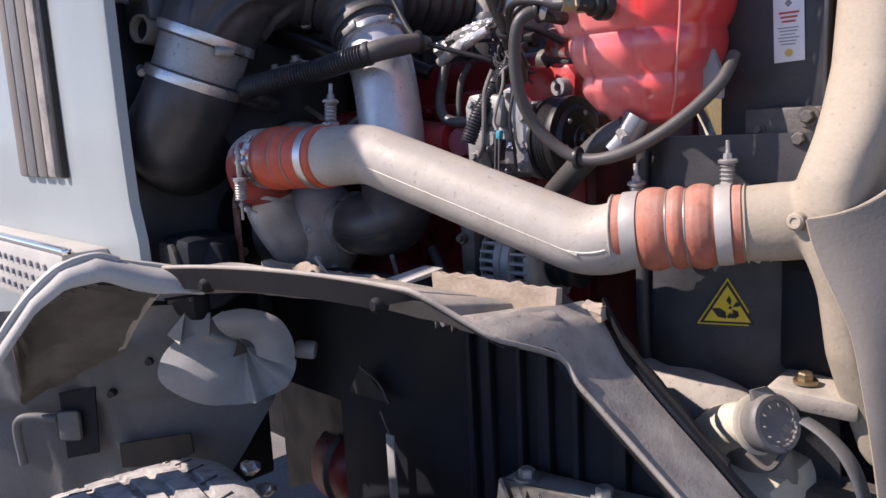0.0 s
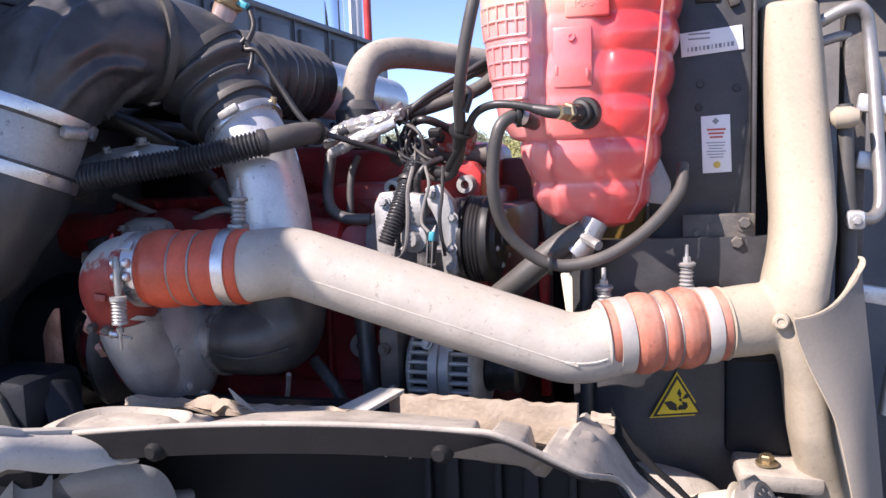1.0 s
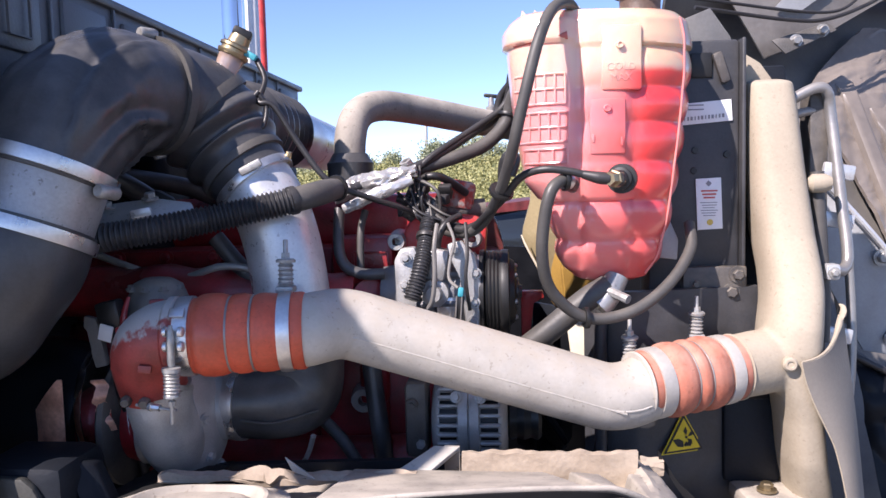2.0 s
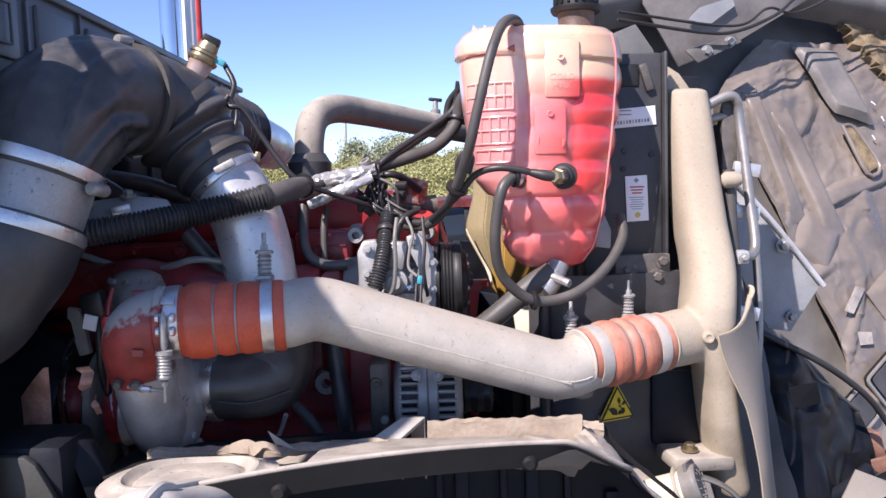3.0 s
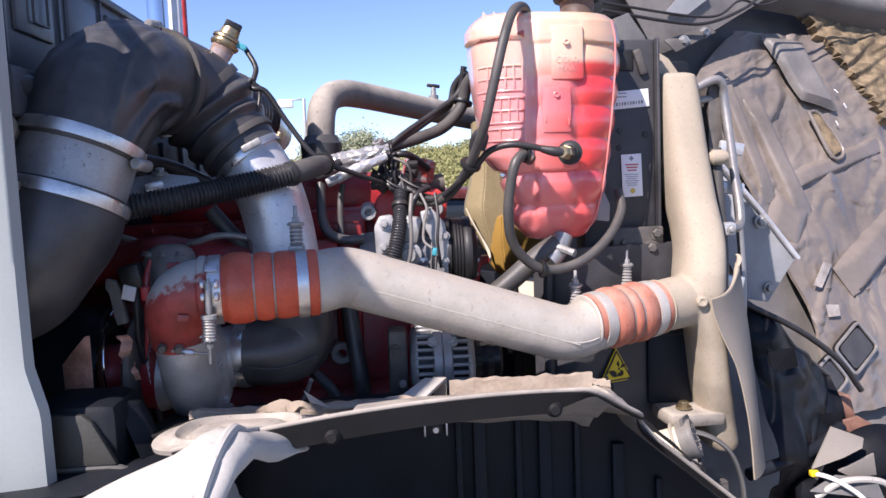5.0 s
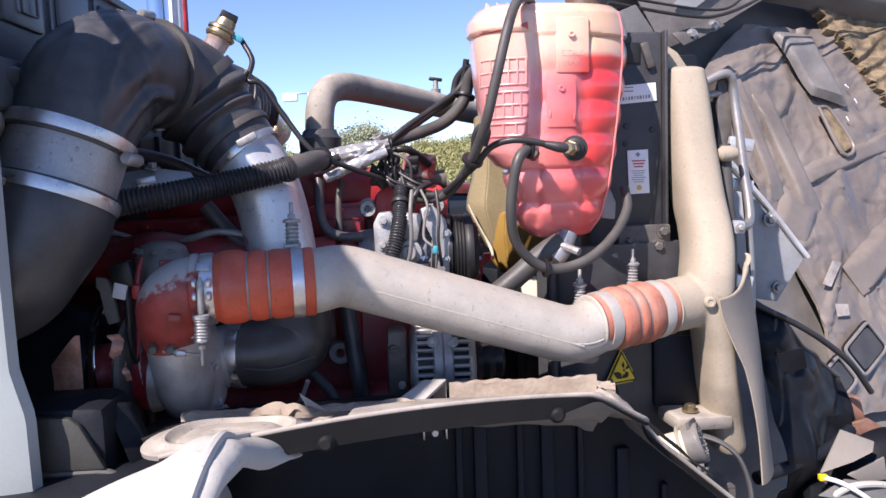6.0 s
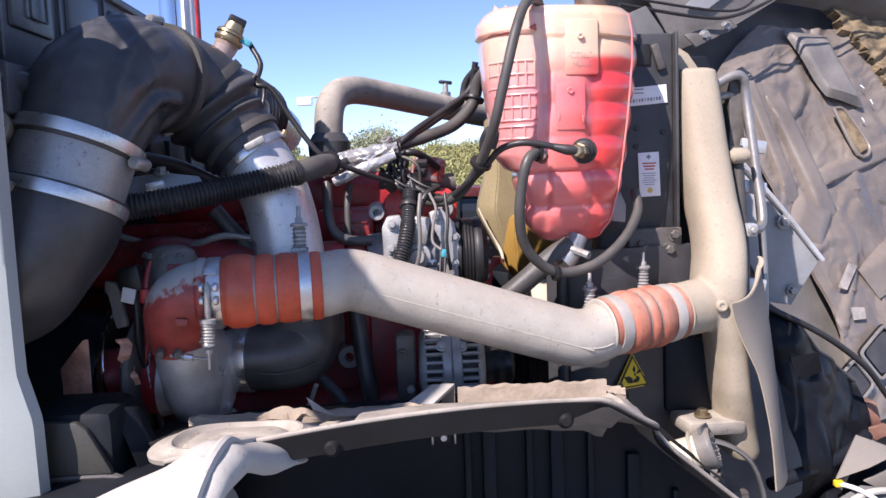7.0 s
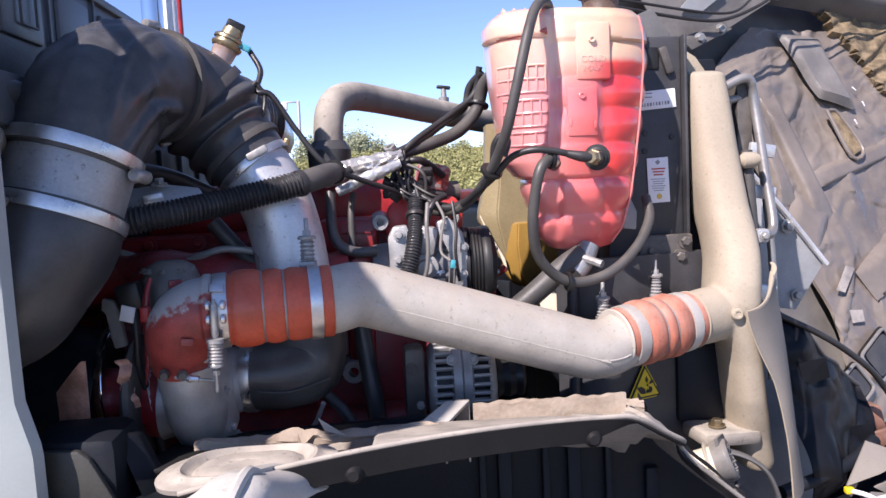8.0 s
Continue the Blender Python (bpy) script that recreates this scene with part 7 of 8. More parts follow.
    # dark flap that closes the gap beside the cab
    part("top_flap", plate([(-1.42, 0.50, 1.185), (-1.215, 0.53, 1.195), (-1.20, 0.70, 1.19), (-1.42, 0.70, 1.18)], 0.005, (0, 0, -1)), M_BLACKP, t)
    return t


well_wall()


def front_wheel():
    t = thing("front_wheel", "dusty front truck tyre with worn ribbed tread", "wheel", (-1.0, 0.36, 0.0))
    W = 0.28
    steps = [(0.0, 0.30), (0.0, 0.42), (0.02, 0.47), (0.08, 0.503), (0.16, 0.513), (0.26, 0.515), (0.27, 0.5095), (0.30, 0.5095), (0.31, 0.515), (0.42, 0.516), (0.43, 0.510), (0.46, 0.510), (0.47, 0.516), (0.54, 0.516), (0.55, 0.510), (0.58, 0.510), (0.59, 0.516), (0.69, 0.515), (0.70, 0.5095), (0.73, 0.5095), (0.74, 0.515), (0.84, 0.513), (0.92, 0.503), (0.98, 0.47), (1.0, 0.42), (1.0, 0.30)]
    turn = Matrix.Translation((-0.965, 0.38, 0.472)) @ Matrix.Scale(1.0, 4) @ Matrix.Rotation(radians(-8), 4, "Z")
    bm = profile((0, -W / 2, 0), (0, W / 2, 0), steps, 96)
    bmesh.ops.transform(bm, matrix=turn, verts=bm.verts)
    tyre = part("tyre", bm, M_TYRE, t, sharp=30)
    for side in (-1, 1):
        for i in range(56):
            bm = box((0, side * 0.072, 0.5146), (0.0022, 0.030, 0.0025), 0, (0, 0, side * 25))
            bmesh.ops.transform(bm, matrix=turn @ Matrix.Rotation(2 * math.pi * i / 56, 4, "Y"), verts=bm.verts)
            part("tread_sipe", bm, M_RUBBER, tyre)
    bm = profile((0, -0.10, 0), (0, 0.10, 0), [(0, 0.1), (0, 0.28), (0.1, 0.305), (0.5, 0.25), (0.9, 0.305), (1, 0.28), (1, 0.1)], 48)
    bmesh.ops.transform(bm, matrix=turn, verts=bm.verts)
    part("rim", bm, M_ALU, t)
    return t


front_wheel()


def under_parts():
    b = thing("brake_chamber", "dark red brake chamber under the engine", "brake chamber", (-1.28, 0.95, 0.7))
    part("can", profile((-1.34, 0.93, 0.74), (-1.16, 0.93, 0.76), [(0, 0.06), (0.15, 0.085), (0.5, 0.09), (0.85, 0.085), (1, 0.06)], 28), M_RED, b)
    part("band", profile((-1.26, 0.93, 0.75), (-1.245, 0.93, 0.75), [(0, 0.09), (0.5, 0.098), (1, 0.09)], 28), M_FRAME, b)
    c = thing("steel_crossmember", "bolted steel cross-member bracket behind the wheel", "bracket", (-0.65, 0.8, 0.95))
    part("angle", box((-0.585, 0.79, 0.958), (0.22, 0.05, 0.012), 0.003, (0, -6, 0)), M_CAST, c)
    part("upright", box((-0.585, 0.765, 0.925), (0.22, 0.008, 0.08), 0.003, (0, -6, 0)), M_FRAME, c)
    for x in (-0.66, -0.53):
        hexbolt((x, 0.78, 0.962 + (x + 0.62) * 0.105), (0, 0, 1), 0.012, c)
    for k in range(5):
        part("tooth", plate([(-0.69 + 0.035 * k, 0.755, 0.93), (-0.685 + 0.035 * k, 0.755, 0.96), (-0.67 + 0.035 * k, 0.755, 0.93)], 0.006, (0, -1, 0)), M_STEEL, c)
    d = thing("cone_flap", "black pointed rubber flap with pale stitched edge", "flap", (-1.04, 0.82, 0.95))
    part("flap", plate([(-1.049, 0.80, 1.041), (-0.975, 0.80, 0.99), (-1.09, 0.80, 0.985)], 0.004, (0, -1, 0)), M_INK, d)
    part("edge", sweep([(-1.049, 0.794, 1.041), (-1.0, 0.794, 1.02), (-0.975, 0.794, 0.99)], 0.0022, 6, 5), M_HOSE, d)
    s = thing("splash_shield", "black plastic splash shield inside the wheel well", "shield", (-1.3, 0.9, 0.6))
    part("sheet", plate([(-1.55, 0.93, 1.15), (-1.12, 0.86, 1.12), (-1.12, 0.86, 0.80), (-1.55, 0.93, 0.60)], 0.006, (0, 1, 0)), M_FILM, s)
    part("fold", box((-1.12, 0.862, 0.96), (0.012, 0.02, 0.32), 0.003), M_FILM, s)
    e = thing("steel_strap", "bright steel strap hanging beside the frame", "strap", (-1.0, 0.8, 0.8))
    part("strap", box((-0.985, 0.80, 0.86), (0.02, 0.004, 0.14), 0.001), M_CAST, e)
    f = thing("metal_scrap", "small bright crumpled metal scraps on the axle", "scrap", (-1.1, 0.62, 0.9))
    for p, s in (((-1.11, 0.60, 0.905), 0.016), ((-1.065, 0.60, 0.88), 0.014)):
        bm = bmesh.new()
        bmesh.ops.create_icosphere(bm, subdivisions=2, radius=s)
        for v in bm.verts:
            v.co = Vector((v.co.x * 1.3, v.co.y, v.co.z * 0.7)) * (1 + 0.5 * noise.noise(v.co * 120)) + Vector(p)
        part("scrap", bm, M_STEEL, f, sharp=15)


under_parts()


def battery_box():
    t = thing("bracket_box", "black step bracket box with olive face by the cab", "bracket", (-1.32, 0.62, 1.1))
    part("shell", box((-1.335, 0.66, 1.20), (0.12, 0.11, 0.155), 0.02), M_BLACKP, t)
    part("wedge", plate([(-1.29, 0.64, 1.27), (-1.265, 0.66, 1.262), (-1.225, 0.66, 1.17), (-1.24, 0.62, 1.15)], 0.02, (0, 1, 0), 0.004), M_BLACKP, t)
    part("face", plate([(-1.362, 0.606, 1.268), (-1.318, 0.606, 1.266), (-1.305, 0.606, 1.255), (-1.275, 0.606, 1.195), (-1.372, 0.606, 1.195)], 0.012, (0, -1, 0), 0.004), M_OLIVE, t)
    part("foot", sweep([(-1.365, 0.60, 1.19), (-1.275, 0.60, 1.19), (-1.262, 0.60, 1.17)], 0.005, 8, 5), M_HOSE, t)
    part("leg", box((-1.42, 0.74, 0.95), (0.12, 0.10, 0.40), 0.01), M_BLACKP, t)
    return t


battery_box()


def washer_bottle():
    t = thing("washer_fluid_filler", "cream washer bottle neck with dusty grey cap", "filler neck", (-0.42, 0.93, 1.03))
    part("neck", sweep([(-0.50, 0.985, 0.985), (-0.465, 0.955, 1.022), (-0.430, 0.931, 1.047), (-0.385, 0.912, 1.066)], [0.036, 0.031, 0.029, 0.029], 28, 8), M_CREAMP, t)
    n = Vector((0.86, -0.36, 0.36)).normalized()
    a = Vector((-0.385, 0.912, 1.066))
    cap = part("cap", profile(a, a + n * 0.028, [(0, 0.034), (0.7, 0.037), (0.85, 0.037), (1, 0.034), (1, 0.028), (0.93, 0.026)], 36), M_CAP, t)
    part("cap_tab", plate([a + n * 0.018 + Vector((-0.022, -0.01, 0.022)), a + n * 0.018 + Vector((-0.004, 0.01, 0.034)), a + n * 0.018 + Vector((-0.012, 0.0, 0.045)), a + n * 0.018 + Vector((-0.026, -0.01, 0.04))], 0.006, n), M_CAP, cap)
    s = n.cross(Vector((0, 0, 1))).normalized()
    u = s.cross(n)
    for k in range(10):
        an = radians(36 * k)
        c = a + n * 0.0285 + s * 0.022 * math.cos(an) + u * 0.022 * math.sin(an)
        part("raised_mark", box(tuple(c), (0.005, 0.002, 0.002), 0.0006, (0, 20 * k, 0)), M_CAP, cap)
    part("neck_ring", profile(a - n * 0.012, a - n * 0.006, [(0, 0.034), (0.5, 0.038), (1, 0.034)], 28), M_CREAMP, t)
    part("strap", sweep([a + Vector((-0.01, -0.02, -0.035)), a + Vector((0.02, -0.025, -0.045)), a + Vector((0.035, -0.01, -0.02))], 0.004, 8), M_HOSE, t)
    part("bottle", box((-0.47, 1.0, 0.86), (0.2, 0.16, 0.24), 0.03), M_CREAMP, t)
    u2 = thing("mount_bracket", "dirty cast bracket with yellow zinc bolt", "bracket", (-0.35, 0.97, 1.1))
    part("slab", box((-0.344, 0.985, 1.093), (0.11, 0.09, 0.026), 0.008, (0, 2, 6)), M_LINER, u2)
    hexbolt((-0.357, 0.972, 1.110), (0, 0, 1), 0.010, u2, M_BRASS)
    part("arm", sweep([(-0.40, 0.95, 1.07), (-0.34, 0.94, 1.07), (-0.29, 0.93, 1.04), (-0.265, 0.925, 0.98), (-0.26, 0.92, 0.9)], [0.010, 0.012, 0.013, 0.012, 0.012], 14, 8, flat=0.35), M_GREYP, u2)
    big = cable("large_coolant_hose", [(-0.66, 1.0, 1.05), (-0.578, 1.0, 1.045), (-0.506, 0.99, 1.045), (-0.45, 0.985, 1.03), (-0.42, 0.99, 0.98), (-0.41, 1.0, 0.9)], 0.042, "dusty brown coolant hose below the shroud", M_LINER, 24, category="hose")
    ring_band((-0.63, 1.0, 1.048), (1, 0, 0), 0.0425, 0.014, big, "hose_clamp", M_BOLT)


washer_bottle()

# ---- hoses, cables and small fittings ----
main_conduit = cable("corrugated_conduit", [(-1.42, 0.90, 1.51), (-1.36, 0.82, 1.522), (-1.309, 0.765, 1.533), (-1.236, 0.775, 1.543), (-1.160, 0.822, 1.556), (-1.095, 0.850, 1.570), (-1.058, 0.866, 1.578)], 0.0185, "thick black corrugated conduit across the riser", M_CONDUIT, 18, 90, corrugation(0.0062, 0.0018), "conduit")
cable("conduit_end", [(-1.062, 0.864, 1.577), (-1.040, 0.880, 1.583), (-1.022, 0.908, 1.589), (-1.010, 0.940, 1.593), (-1.004, 0.962, 1.592)], [0.0182, 0.0185, 0.0185, 0.016, 0.010], "smooth dusty grey conduit sleeve", M_HOSE, 16, category="conduit")
drop_conduit = cable("corrugated_conduit", [(-0.872, 1.045, 1.56), (-0.876, 1.01, 1.535), (-0.880, 0.975, 1.495), (-0.886, 0.95, 1.46), (-0.898, 0.937, 1.42)], 0.0128, "black corrugated conduit down to the compressor", M_CONDUIT, 16, 60, corrugation(0.005, 0.0012), "conduit")
vent = cable("vent_hose", [(-0.640, 0.94, 1.825), (-0.655, 0.905, 1.846), (-0.681, 0.86, 1.832), (-0.703, 0.825, 1.783), (-0.725, 0.817, 1.702), (-0.743, 0.835, 1.63), (-0.766, 0.905, 1.567), (-0.802, 0.97, 1.523), (-0.85, 1.02, 1.52), (-0.887, 1.05, 1.543)], 0.0082, "black vent hose arching off the tank", M_HOSE, 14, category="hose")
overflow = cable("overflow_hose", [(-0.655, 0.875, 1.590), (-0.672, 0.845, 1.597), (-0.692, 0.83, 1.575), (-0.702, 0.84, 1.50), (-0.688, 0.865, 1.44), (-0.638, 0.888, 1.398), (-0.572, 0.90, 1.404), (-0.513, 0.93, 1.440), (-0.473, 0.97, 1.488), (-0.468, 1.0, 1.525)], 0.0086, "black overflow hose looping under the tank", M_HOSE, 14, category="hose")
cable("sensor_cable", [(-0.63, 0.837, 1.60), (-0.665, 0.838, 1.609), (-0.70, 0.842, 1.612), (-0.73, 0.86, 1.602), (-0.755, 0.89, 1.572), (-0.80, 0.95, 1.53)], 0.0055, "black level sensor cable", category="cable")
cable("cable_loop", [(-0.742, 0.852, 1.605), (-0.735, 0.853, 1.628), (-0.744, 0.856, 1.636), (-0.754, 0.862, 1.622), (-0.757, 0.875, 1.59), (-0.77, 0.90, 1.56)], 0.006, "cable tied back in a loop")
cable("wiring_harness", [(-1.0, 1.0, 1.593), (-0.94, 1.03, 1.612), (-0.878, 1.06, 1.636), (-0.811, 1.10, 1.679), (-0.77, 1.14, 1.708), (-0.758, 1.14, 1.745), (-0.736, 1.12, 1.769)], 0.0075, "black wiring harness over the engine")
cable("wiring_harness", [(-0.91, 1.06, 1.62), (-0.835, 1.08, 1.641), (-0.785, 1.10, 1.662), (-0.749, 1.12, 1.70), (-0.735, 1.11, 1.745), (-0.71, 1.08, 1.77)], 0.012, "grey sheathed wiring harness over the engine", M_HOSE)
cable("wiring_harness", [(-0.92, 1.05, 1.56), (-0.90, 1.06, 1.60), (-0.87, 1.05, 1.61), (-0.845, 1.07, 1.60), (-0.82, 1.10, 1.58)], 0.007, "black wiring harness over the engine")
cable("wiring_harness", [(-0.915, 1.045, 1.605), (-0.87, 1.06, 1.645), (-0.80, 1.105, 1.692), (-0.752, 1.13, 1.73), (-0.74, 1.12, 1.78)], 0.006, "black wiring harness over the engine")
cable("wiring_harness", [(-0.93, 1.04, 1.575), (-0.88, 1.03, 1.555), (-0.83, 0.99, 1.525), (-0.79, 0.96, 1.535), (-0.765, 0.91, 1.565)], 0.007, "black wiring harness over the engine")
cable("bottle_wire", [(-1.14, 0.985, 1.80), (-1.122, 0.965, 1.765), (-1.127, 0.945, 1.73), (-1.104, 0.945, 1.722), (-1.068, 0.945, 1.665), (-1.022, 0.945, 1.605), (-0.965, 0.97, 1.578), (-0.912, 1.01, 1.557), (-0.882, 1.04, 1.54)], 0.0048, "thin black wire from the sensor to the harness")
cable("bottle_wire", [(-1.127, 0.945, 1.745), (-1.145, 0.935, 1.72), (-1.14, 0.93, 1.695), (-1.12, 0.935, 1.69), (-1.115, 0.945, 1.72), (-1.125, 0.945, 1.74)], 0.004, "thin wire coiled in a loop")
cable("coolant_hose", [(-1.024, 1.02, 1.56), (-1.023, 1.0, 1.50), (-1.012, 0.992, 1.47), (-0.985, 0.99, 1.456), (-0.95, 1.0, 1.454)], 0.0092, "black rubber hose to the compressor", M_RUBBER, 14, category="hose")
cable("suction_line", [(-0.985, 1.04, 1.555), (-0.99, 1.02, 1.52), (-0.99, 1.01, 1.45)], 0.006, "grey steel line beside the riser", M_HOSE, category="pipe")
cable("radiator_hose", [(-0.80, 0.98, 1.29), (-0.751, 0.955, 1.322), (-0.692, 0.94, 1.368), (-0.635, 0.94, 1.415), (-0.60, 0.95, 1.435)], 0.0185, "dusty grey radiator hose to the tank outlet", M_HOSE, 20, category="hose")
cable("dark_hose", [(-0.985, 1.03, 1.33), (-0.975, 1.02, 1.25), (-0.965, 1.01, 1.18), (-0.96, 1.02, 1.1)], 0.016, "black hose beside the alternator", M_RUBBER, 14, category="hose")
cable("dark_hose", [(-1.06, 0.99, 1.22), (-1.02, 0.98, 1.18), (-0.985, 0.98, 1.12)], 0.010, "black hose below the turbo boot", M_RUBBER, 12, category="hose")
cable("dipstick_tube", [(-1.08, 0.92, 1.16), (-1.06, 0.9, 1.19), (-1.045, 0.88, 1.225)], 0.004, "thin steel dipstick tube", M_CAST, category="tube")
cable("steel_brake_line", [(-1.45, 1.0, 1.50), (-1.30, 0.98, 1.455), (-1.2, 0.96, 1.475), (-1.12, 0.97, 1.46)], 0.006, "thin steel line along the manifold", M_CAST, category="pipe")
cable("dark_strut", [(-1.22, 0.98, 1.52), (-1.17, 0.98, 1.46), (-1.13, 0.99, 1.43)], 0.014, "black brace behind the conduit", M_RUBBER, category="brace")

for p, ax in (((-0.666, 0.853, 1.596), (0.7, 0.8, -0.3)),):
    ring_band(p, ax, 0.0105, 0.009, overflow, "spring_clip", M_STEEL, 0.0018)
ring_band((-0.648, 0.925, 1.838), (0.4, 0.6, -0.6), 0.0095, 0.008, vent, "spring_clip", M_STEEL, 0.0018)

ring_band((-1.058, 0.866, 1.578), (0.80, 0.55, 0.2), 0.0185, 0.010, main_conduit, "end_collar", M_CABLE, 0.002)
ring_band((-0.878, 0.99, 1.513), (0.1, 0.55, 0.8), 0.0148, 0.008, drop_conduit, "end_collar", M_CABLE, 0.002)


def harness_joint():
    t = thing("harness_junction", "taped cluster of wiring connectors", "connector", (-0.87, 1.05, 1.54))
    rnd = random.Random(4)
    for i in range(9):
        p = Vector((-0.885 + rnd.uniform(-0.04, 0.04), 1.05 + rnd.uniform(-0.02, 0.02), 1.565 + rnd.uniform(-0.03, 0.03)))
        part("connector", box(tuple(p), (0.022, 0.014, 0.016), 0.003, (rnd.uniform(-40, 40), rnd.uniform(-60, 60), rnd.uniform(-40, 40))), M_CABLE, t)
    for k in range(9):
        a = Vector((-0.90 + rnd.uniform(-0.03, 0.02), 1.04 + rnd.uniform(-0.02, 0.02), 1.60 + rnd.uniform(-0.02, 0.03)))
        b = Vector((-0.87 + rnd.uniform(-0.02, 0.06), 1.02 + rnd.uniform(-0.02, 0.03), 1.52 + rnd.uniform(-0.02, 0.02)))
        m = a.lerp(b, 0.5) + Vector((rnd.uniform(-0.035, 0.035), -0.02, rnd.uniform(-0.02, 0.02)))
        part("wire", sweep([a, m, b], rnd.uniform(0.0018, 0.0038), 8, 8), rnd.choice((M_CABLE, M_CABLE, M_CABLE, M_HOSE)), t)
    part("bolt_stud", profile((-0.905, 1.06, 1.612), (-0.917, 1.048, 1.636), [(0, 0.009), (0.6, 0.009), (0.65, 0.0115), (1, 0.0115), (1, 0.006), (0.8, 0.005)], 6), M_BOLT, t, sharp=25)
    part("tape", sweep([(-0.90, 1.05, 1.58), (-0.875, 1.045, 1.55), (-0.86, 1.035, 1.52)], [0.014, 0.019, 0.014], 14, 6), M_CABLE, t)
    u = thing("heat_sleeve", "shiny foil heat sleeve on the harness", "sleeve", (-0.95, 1.0, 1.6))
    def crumple(a, q, tot):
        return 0.006 * noise.noise(Vector((math.cos(a) * 3, math.sin(a) * 3, q * 60))) + 0.003 * noise.noise(Vector((math.cos(a) * 9, math.sin(a) * 9, q * 140)))
    part("foil", sweep([(-1.035, 1.02, 1.582), (-0.99, 1.03, 1.598), (-0.95, 1.02, 1.608), (-0.895, 1.02, 1.620)], [0.026, 0.031, 0.025, 0.014], 28, 20, flat=0.55, flute=crumple), M_FOIL, u, sharp=25)
    part("foil", sweep([(-1.01, 0.99, 1.560), (-0.95, 0.99, 1.585), (-0.90, 1.0, 1.604)], [0.008, 0.011, 0.007], 16, 14, flute=lambda a, q, tot: 0.4 * crumple(a, q, tot)), M_FOIL, u, sharp=25)
    v = thing("cable_ties", "small black cable ties on the hoses", "cable tie", (-0.75, 0.87, 1.6))
    for p, ax, r in (((-0.757, 0.888, 1.583), (0.3, -0.6, 0.8), 0.016), ((-0.668, 0.85, 1.597), (1, 0.3, 0), 0.013), ((-0.638, 0.888, 1.398), (1, 0.2, 0), 0.0135), ((-0.745, 1.125, 1.71), (0.3, 0.2, 1), 0.018), ((-1.010, 0.943, 1.594), (0.4, 0.9, 0.1), 0.018)):
        ring_band(p, ax, r, 0.006, v, "tie", M_INK, 0.002)


harness_joint()


def bowl_sensor():
    t = thing("filter_minder_bowl", "clear plastic sensor bowl with brass and black top", "sensor", (-1.19, 0.975, 1.74))
    a, b = Vector((-1.195, 0.975, 1.772)), Vector((-1.163, 0.985, 1.838))
    part("bowl", profile(a, b, [(0, 0.008), (0.05, 0.015), (0.3, 0.019), (0.55, 0.021)], 24), M_BOWL, t)
    part("collar", profile(a.lerp(b, 0.5), a.lerp(b, 0.78), [(0, 0.023), (0.2, 0.0255), (0.35, 0.0255), (0.4, 0.022), (0.6, 0.022), (0.65, 0.0255), (0.85, 0.0255), (1, 0.022)], 24), M_BRASS, t)
    part("brass_top", profile(a.lerp(b, 0.76), a.lerp(b, 0.98), [(0, 0.018), (1, 0.016)], 18), M_BRASS, t)
    part("black_plug", box(tuple(a.lerp(b, 1.05)), (0.03, 0.025, 0.014), 0.003, (0, 25, 15)), M_INK, t)
    part("lead", box((-1.148, 0.978, 1.806), (0.022, 0.012, 0.010), 0.002, (0, 30, 0)), M_TEAL, t)
    part("bracket", sweep([(-1.235, 0.94, 1.775), (-1.21, 0.955, 1.768), (-1.195, 0.965, 1.765), (-1.175, 0.965, 1.76)], 0.006, 8, 6, flat=0.5), M_FRAME, t)
    part("stem", rod((-1.20, 0.97, 1.745), (-1.195, 0.975, 1.775), 0.008, 10), M_FRAME, t)


bowl_sensor()


# ---- beyond the truck ----
def leaves(count, size, place, seed, bm=None):
    rnd = random.Random(seed)
    verts, faces = [], []
    for i in range(count):
        p = Vector(place(rnd))
        s = size * rnd.uniform(0.6, 1.4)
        d = Euler((rnd.uniform(0, 6.3), rnd.uniform(0, 6.3), rnd.uniform(0, 6.3))).to_matrix()
        k = len(verts)
        for q in ((-0.5, -1, 0), (0.6, -0.3, 0.2), (0.3, 0.9, 0), (-0.6, 0.4, 0.2)):
            verts.append(p + d @ (Vector(q) * s))
        faces.append((k, k + 1, k + 2, k + 3))
    me = bpy.data.meshes.new("leaves")
    me.from_pydata(verts, [], faces)
    return me


def tree(x, y, h, w, seed):
    t = thing("tree", "distant green tree at the edge of the yard", "tree", (x, y, 0), "trees beyond the yard")
    rnd = random.Random(seed)
    bm = sweep([(x, y, 0), (x + 0.1, y, h * 0.35), (x - 0.1, y + 0.1, h * 0.8)], [0.18, 0.13, 0.05], 10, 5)
    limbs = []
    for i in range(7):
        a = rnd.uniform(0, 6.3)
        e = Vector((x + w * 0.6 * math.cos(a), y + w * 0.6 * math.sin(a), h * rnd.uniform(0.6, 0.95)))
        sweep([(x, y, h * rnd.uniform(0.3, 0.6)), Vector((x, y, h * 0.7)).lerp(e, 0.5), e], [0.07, 0.05, 0.02], 6, 3, bm=bm)
        limbs.append((e, rnd.uniform(0.3, 0.55) * w))
    part("trunk", bm, M_BARK, t)
    def place(r):
        c, s = r.choice(limbs)
        v = Vector((r.gauss(0, 1), r.gauss(0, 1), r.gauss(0, 0.8)))
        return c + v * s * 0.5
    me = leaves(8000, 0.055, place, seed)
    me.materials.append(M_LEAF)
    ob = new("crown", me)
    ob.parent = t
    ob.matrix_parent_inverse = Matrix.Translation(-Vector(t.location))


rnd_t = random.Random(11)
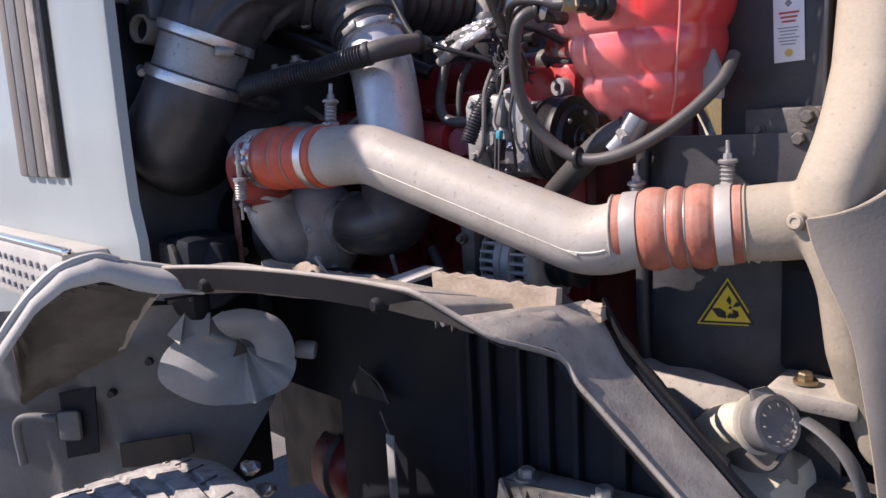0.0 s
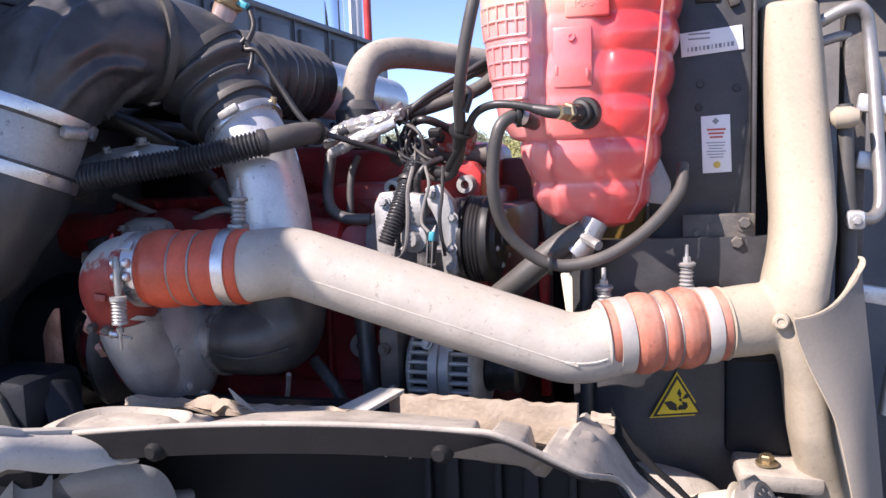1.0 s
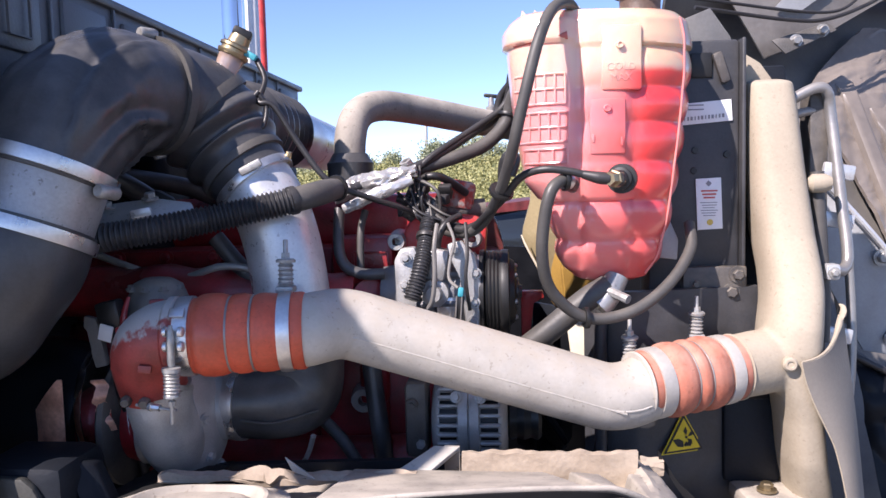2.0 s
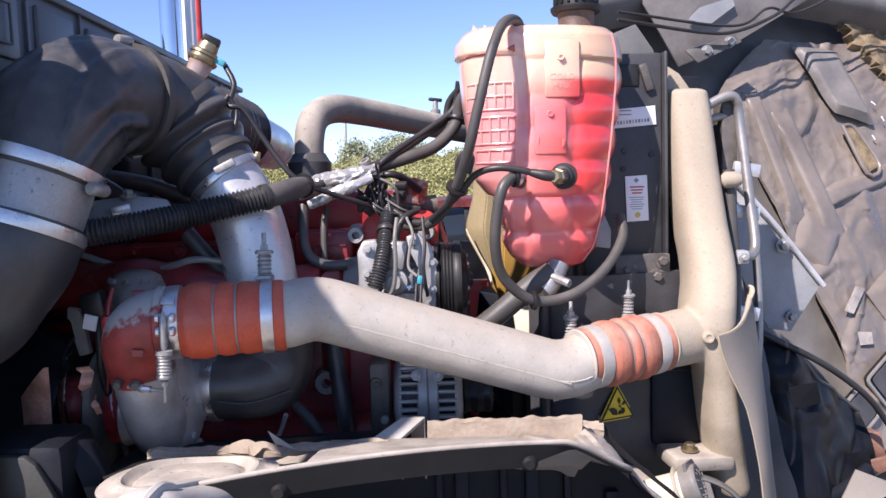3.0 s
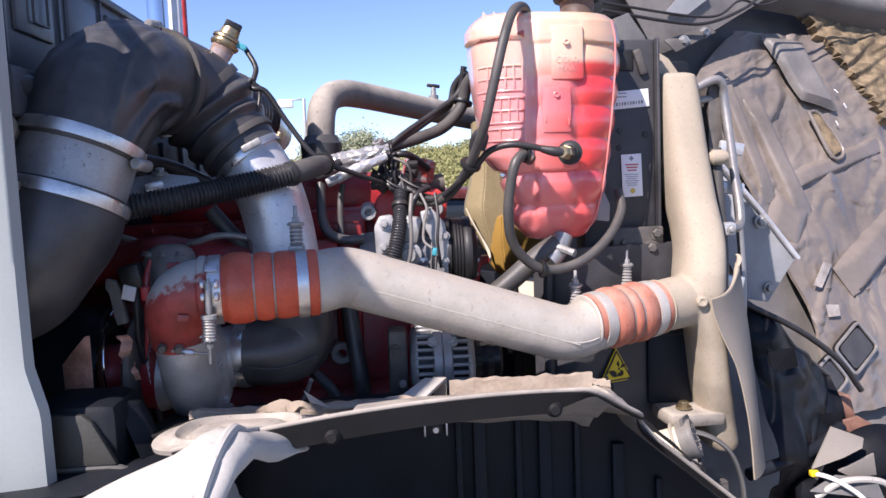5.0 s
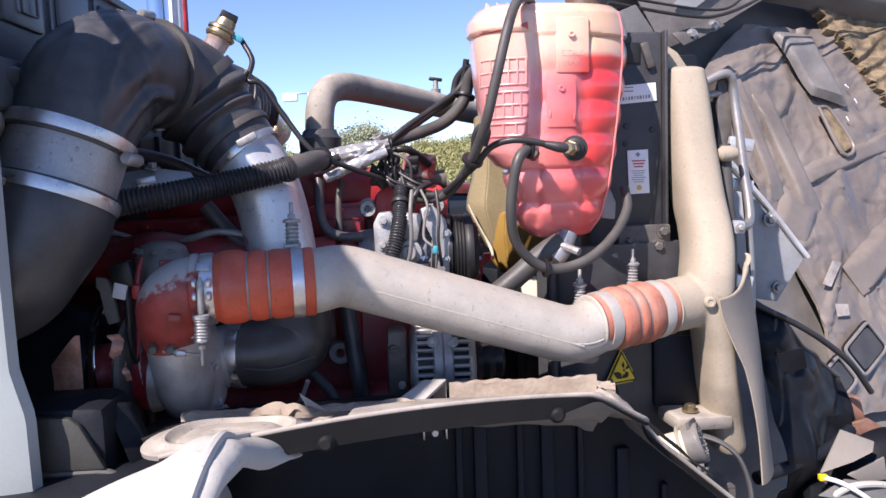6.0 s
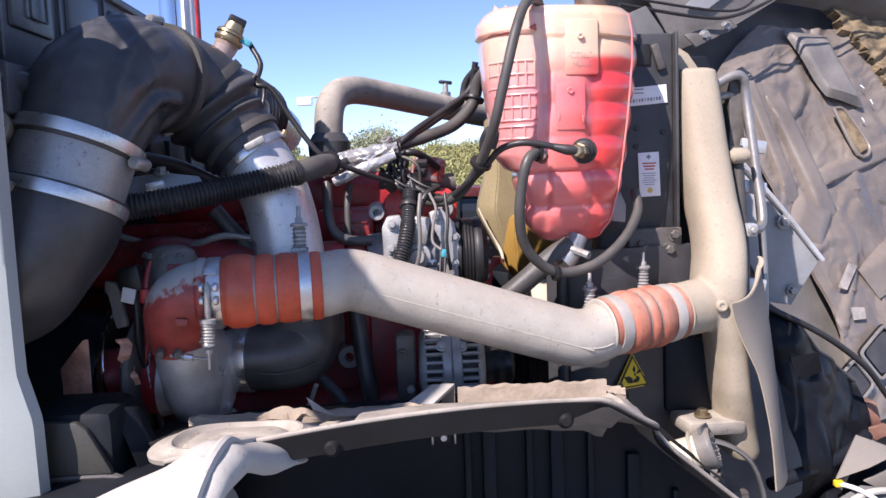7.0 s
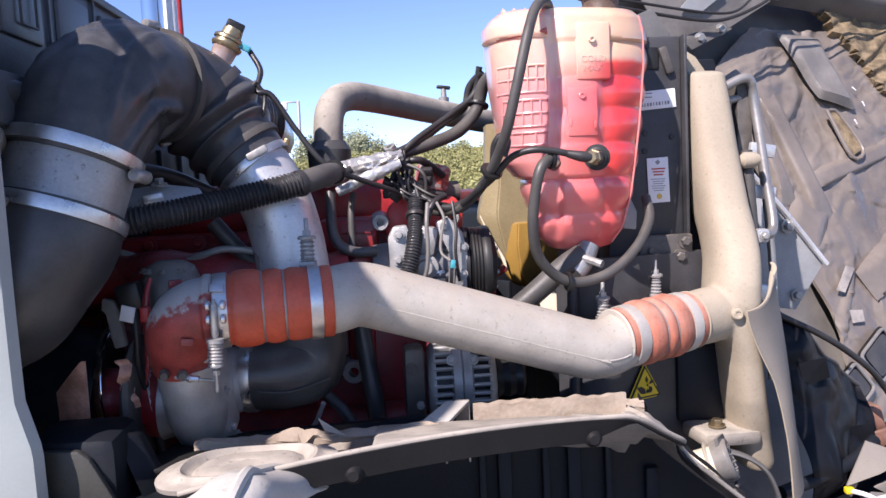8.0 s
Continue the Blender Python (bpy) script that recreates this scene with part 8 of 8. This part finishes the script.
for i in range(30):
    tree(-24 + 1.5 * i + rnd_t.uniform(-0.7, 0.7), 38 + rnd_t.uniform(-3, 6), rnd_t.uniform(2.2, 3.7), rnd_t.uniform(1.0, 1.8), 20 + i)


def bank_z(x, y):
    """Height of the rough bank behind the yard."""
    rise = min(1.0, max(0.0, (y - 15) / 13))
    return (0.25 + 2.15 * rise + 0.05 * x * rise + 0.30 * noise.noise(Vector((x * 0.5, y * 0.4, 2))) + 0.22 * noise.noise(Vector((x * 1.7, y * 1.1, 5)))) * min(1.0, (y - 14) / 1.5)


def scrub():
    bank = bmesh.new()
    g = [[bank.verts.new((-30 + 0.5 * i, 14 + 0.5 * j, max(-0.05, bank_z(-30 + 0.5 * i, 14 + 0.5 * j)))) for j in range(41)] for i in range(121)]
    for i in range(120):
        for j in range(40):
            bank.faces.new((g[i][j], g[i + 1][j], g[i + 1][j + 1], g[i][j + 1]))
    tagged(part("bank", bank, M_BANK), "rough grassy bank beyond the yard", "bank", kind="structure")
    def place(r):
        x = r.uniform(-14, 14)
        y = 15 + 14 * r.random() ** 1.3
        return (x, y, max(0.0, bank_z(x, y)) + 0.40 * r.random() ** 2 * (0.5 + abs(noise.noise(Vector((x * 1.3, y, 9))))))
    me = leaves(230000, 0.040, place, 5)
    me.materials.append(M_SCRUB)
    tagged(new("scrub", me), "dry yellow-green grass and scrub on the bank", "bushes", kind="stuff")


scrub()


def street_lamp():
    t = thing("street_lamp", "grey yard lamp post with twin white heads", "street lamp", (-6.3, 52, 0))
    part("pole", rod((-6.3, 52, 0), (-6.3, 52, 7.0), 0.11, 12), M_CAST, t)
    part("arm", rod((-7.4, 52, 6.95), (-6.2, 52, 6.95), 0.05, 8), M_CAST, t)
    part("lamp_head", box((-7.5, 52, 6.7), (1.0, 0.4, 0.55), 0.08), M_PAPER, t)


street_lamp()


def red_car():
    t = thing("red_car", "red parked car beyond the truck", "car", (-0.8, 6.6, 0))
    body = [(-3.0, 0.45), (-2.95, 0.85), (-2.0, 1.0), (1.2, 1.05), (1.6, 0.85), (1.62, 0.45)]
    part("body", plate([(x, 5.8, z) for x, z in body], 1.7, (0, 1, 0), 0.05), M_REDD, t)
    part("roof", plate([(x, 5.95, z) for x, z in [(-1.45, 1.37), (-0.6, 1.46), (0.4, 1.45), (1.0, 1.28), (0.98, 1.22), (0.4, 1.38), (-0.6, 1.39), (-1.4, 1.31)]], 1.4, (0, 1, 0), 0.01), M_REDD, t)
    part("glasshouse", plate([(x, 6.0, z) for x, z in [(-1.95, 1.0), (-1.42, 1.33), (-0.6, 1.40), (0.4, 1.39), (1.0, 1.23), (1.15, 1.04)]], 1.3, (0, 1, 0), 0.02), M_CARGLASS, t)
    for x in (-0.5, 0.35):
        part("window_pillar", box((x, 5.985, 1.2), (0.06, 0.03, 0.36), 0.005), M_INK, t)
    for x in (-2.2, 0.85):
        w = part("wheel", profile((x, 5.78, 0.33), (x, 6.0, 0.33), [(0, 0.28), (0.1, 0.33), (0.9, 0.33), (1, 0.28)], 28), M_TYRE, t)
        part("rim", profile((x, 5.77, 0.33), (x, 5.8, 0.33), [(0, 0.15), (0.5, 0.2), (1, 0.21)], 20), M_ALU, w)


red_car()


def stack():
    t = thing("chrome_stack", "tall chrome exhaust stack with red stripe panel", "exhaust stack", (-1.65, 2.5, 0.6))
    part("pipe", rod((-1.69, 2.44, 0.0), (-1.69, 2.44, 3.6), 0.035, 28), M_CHROME, t)
    part("mirror_post", rod((-1.655, 2.55, 0.0), (-1.655, 2.55, 3.4), 0.024, 14), M_PAPER, t)
    part("red_post", rod((-1.655, 2.66, 0.0), (-1.655, 2.66, 3.4), 0.015, 12), M_REDB, t)


stack()
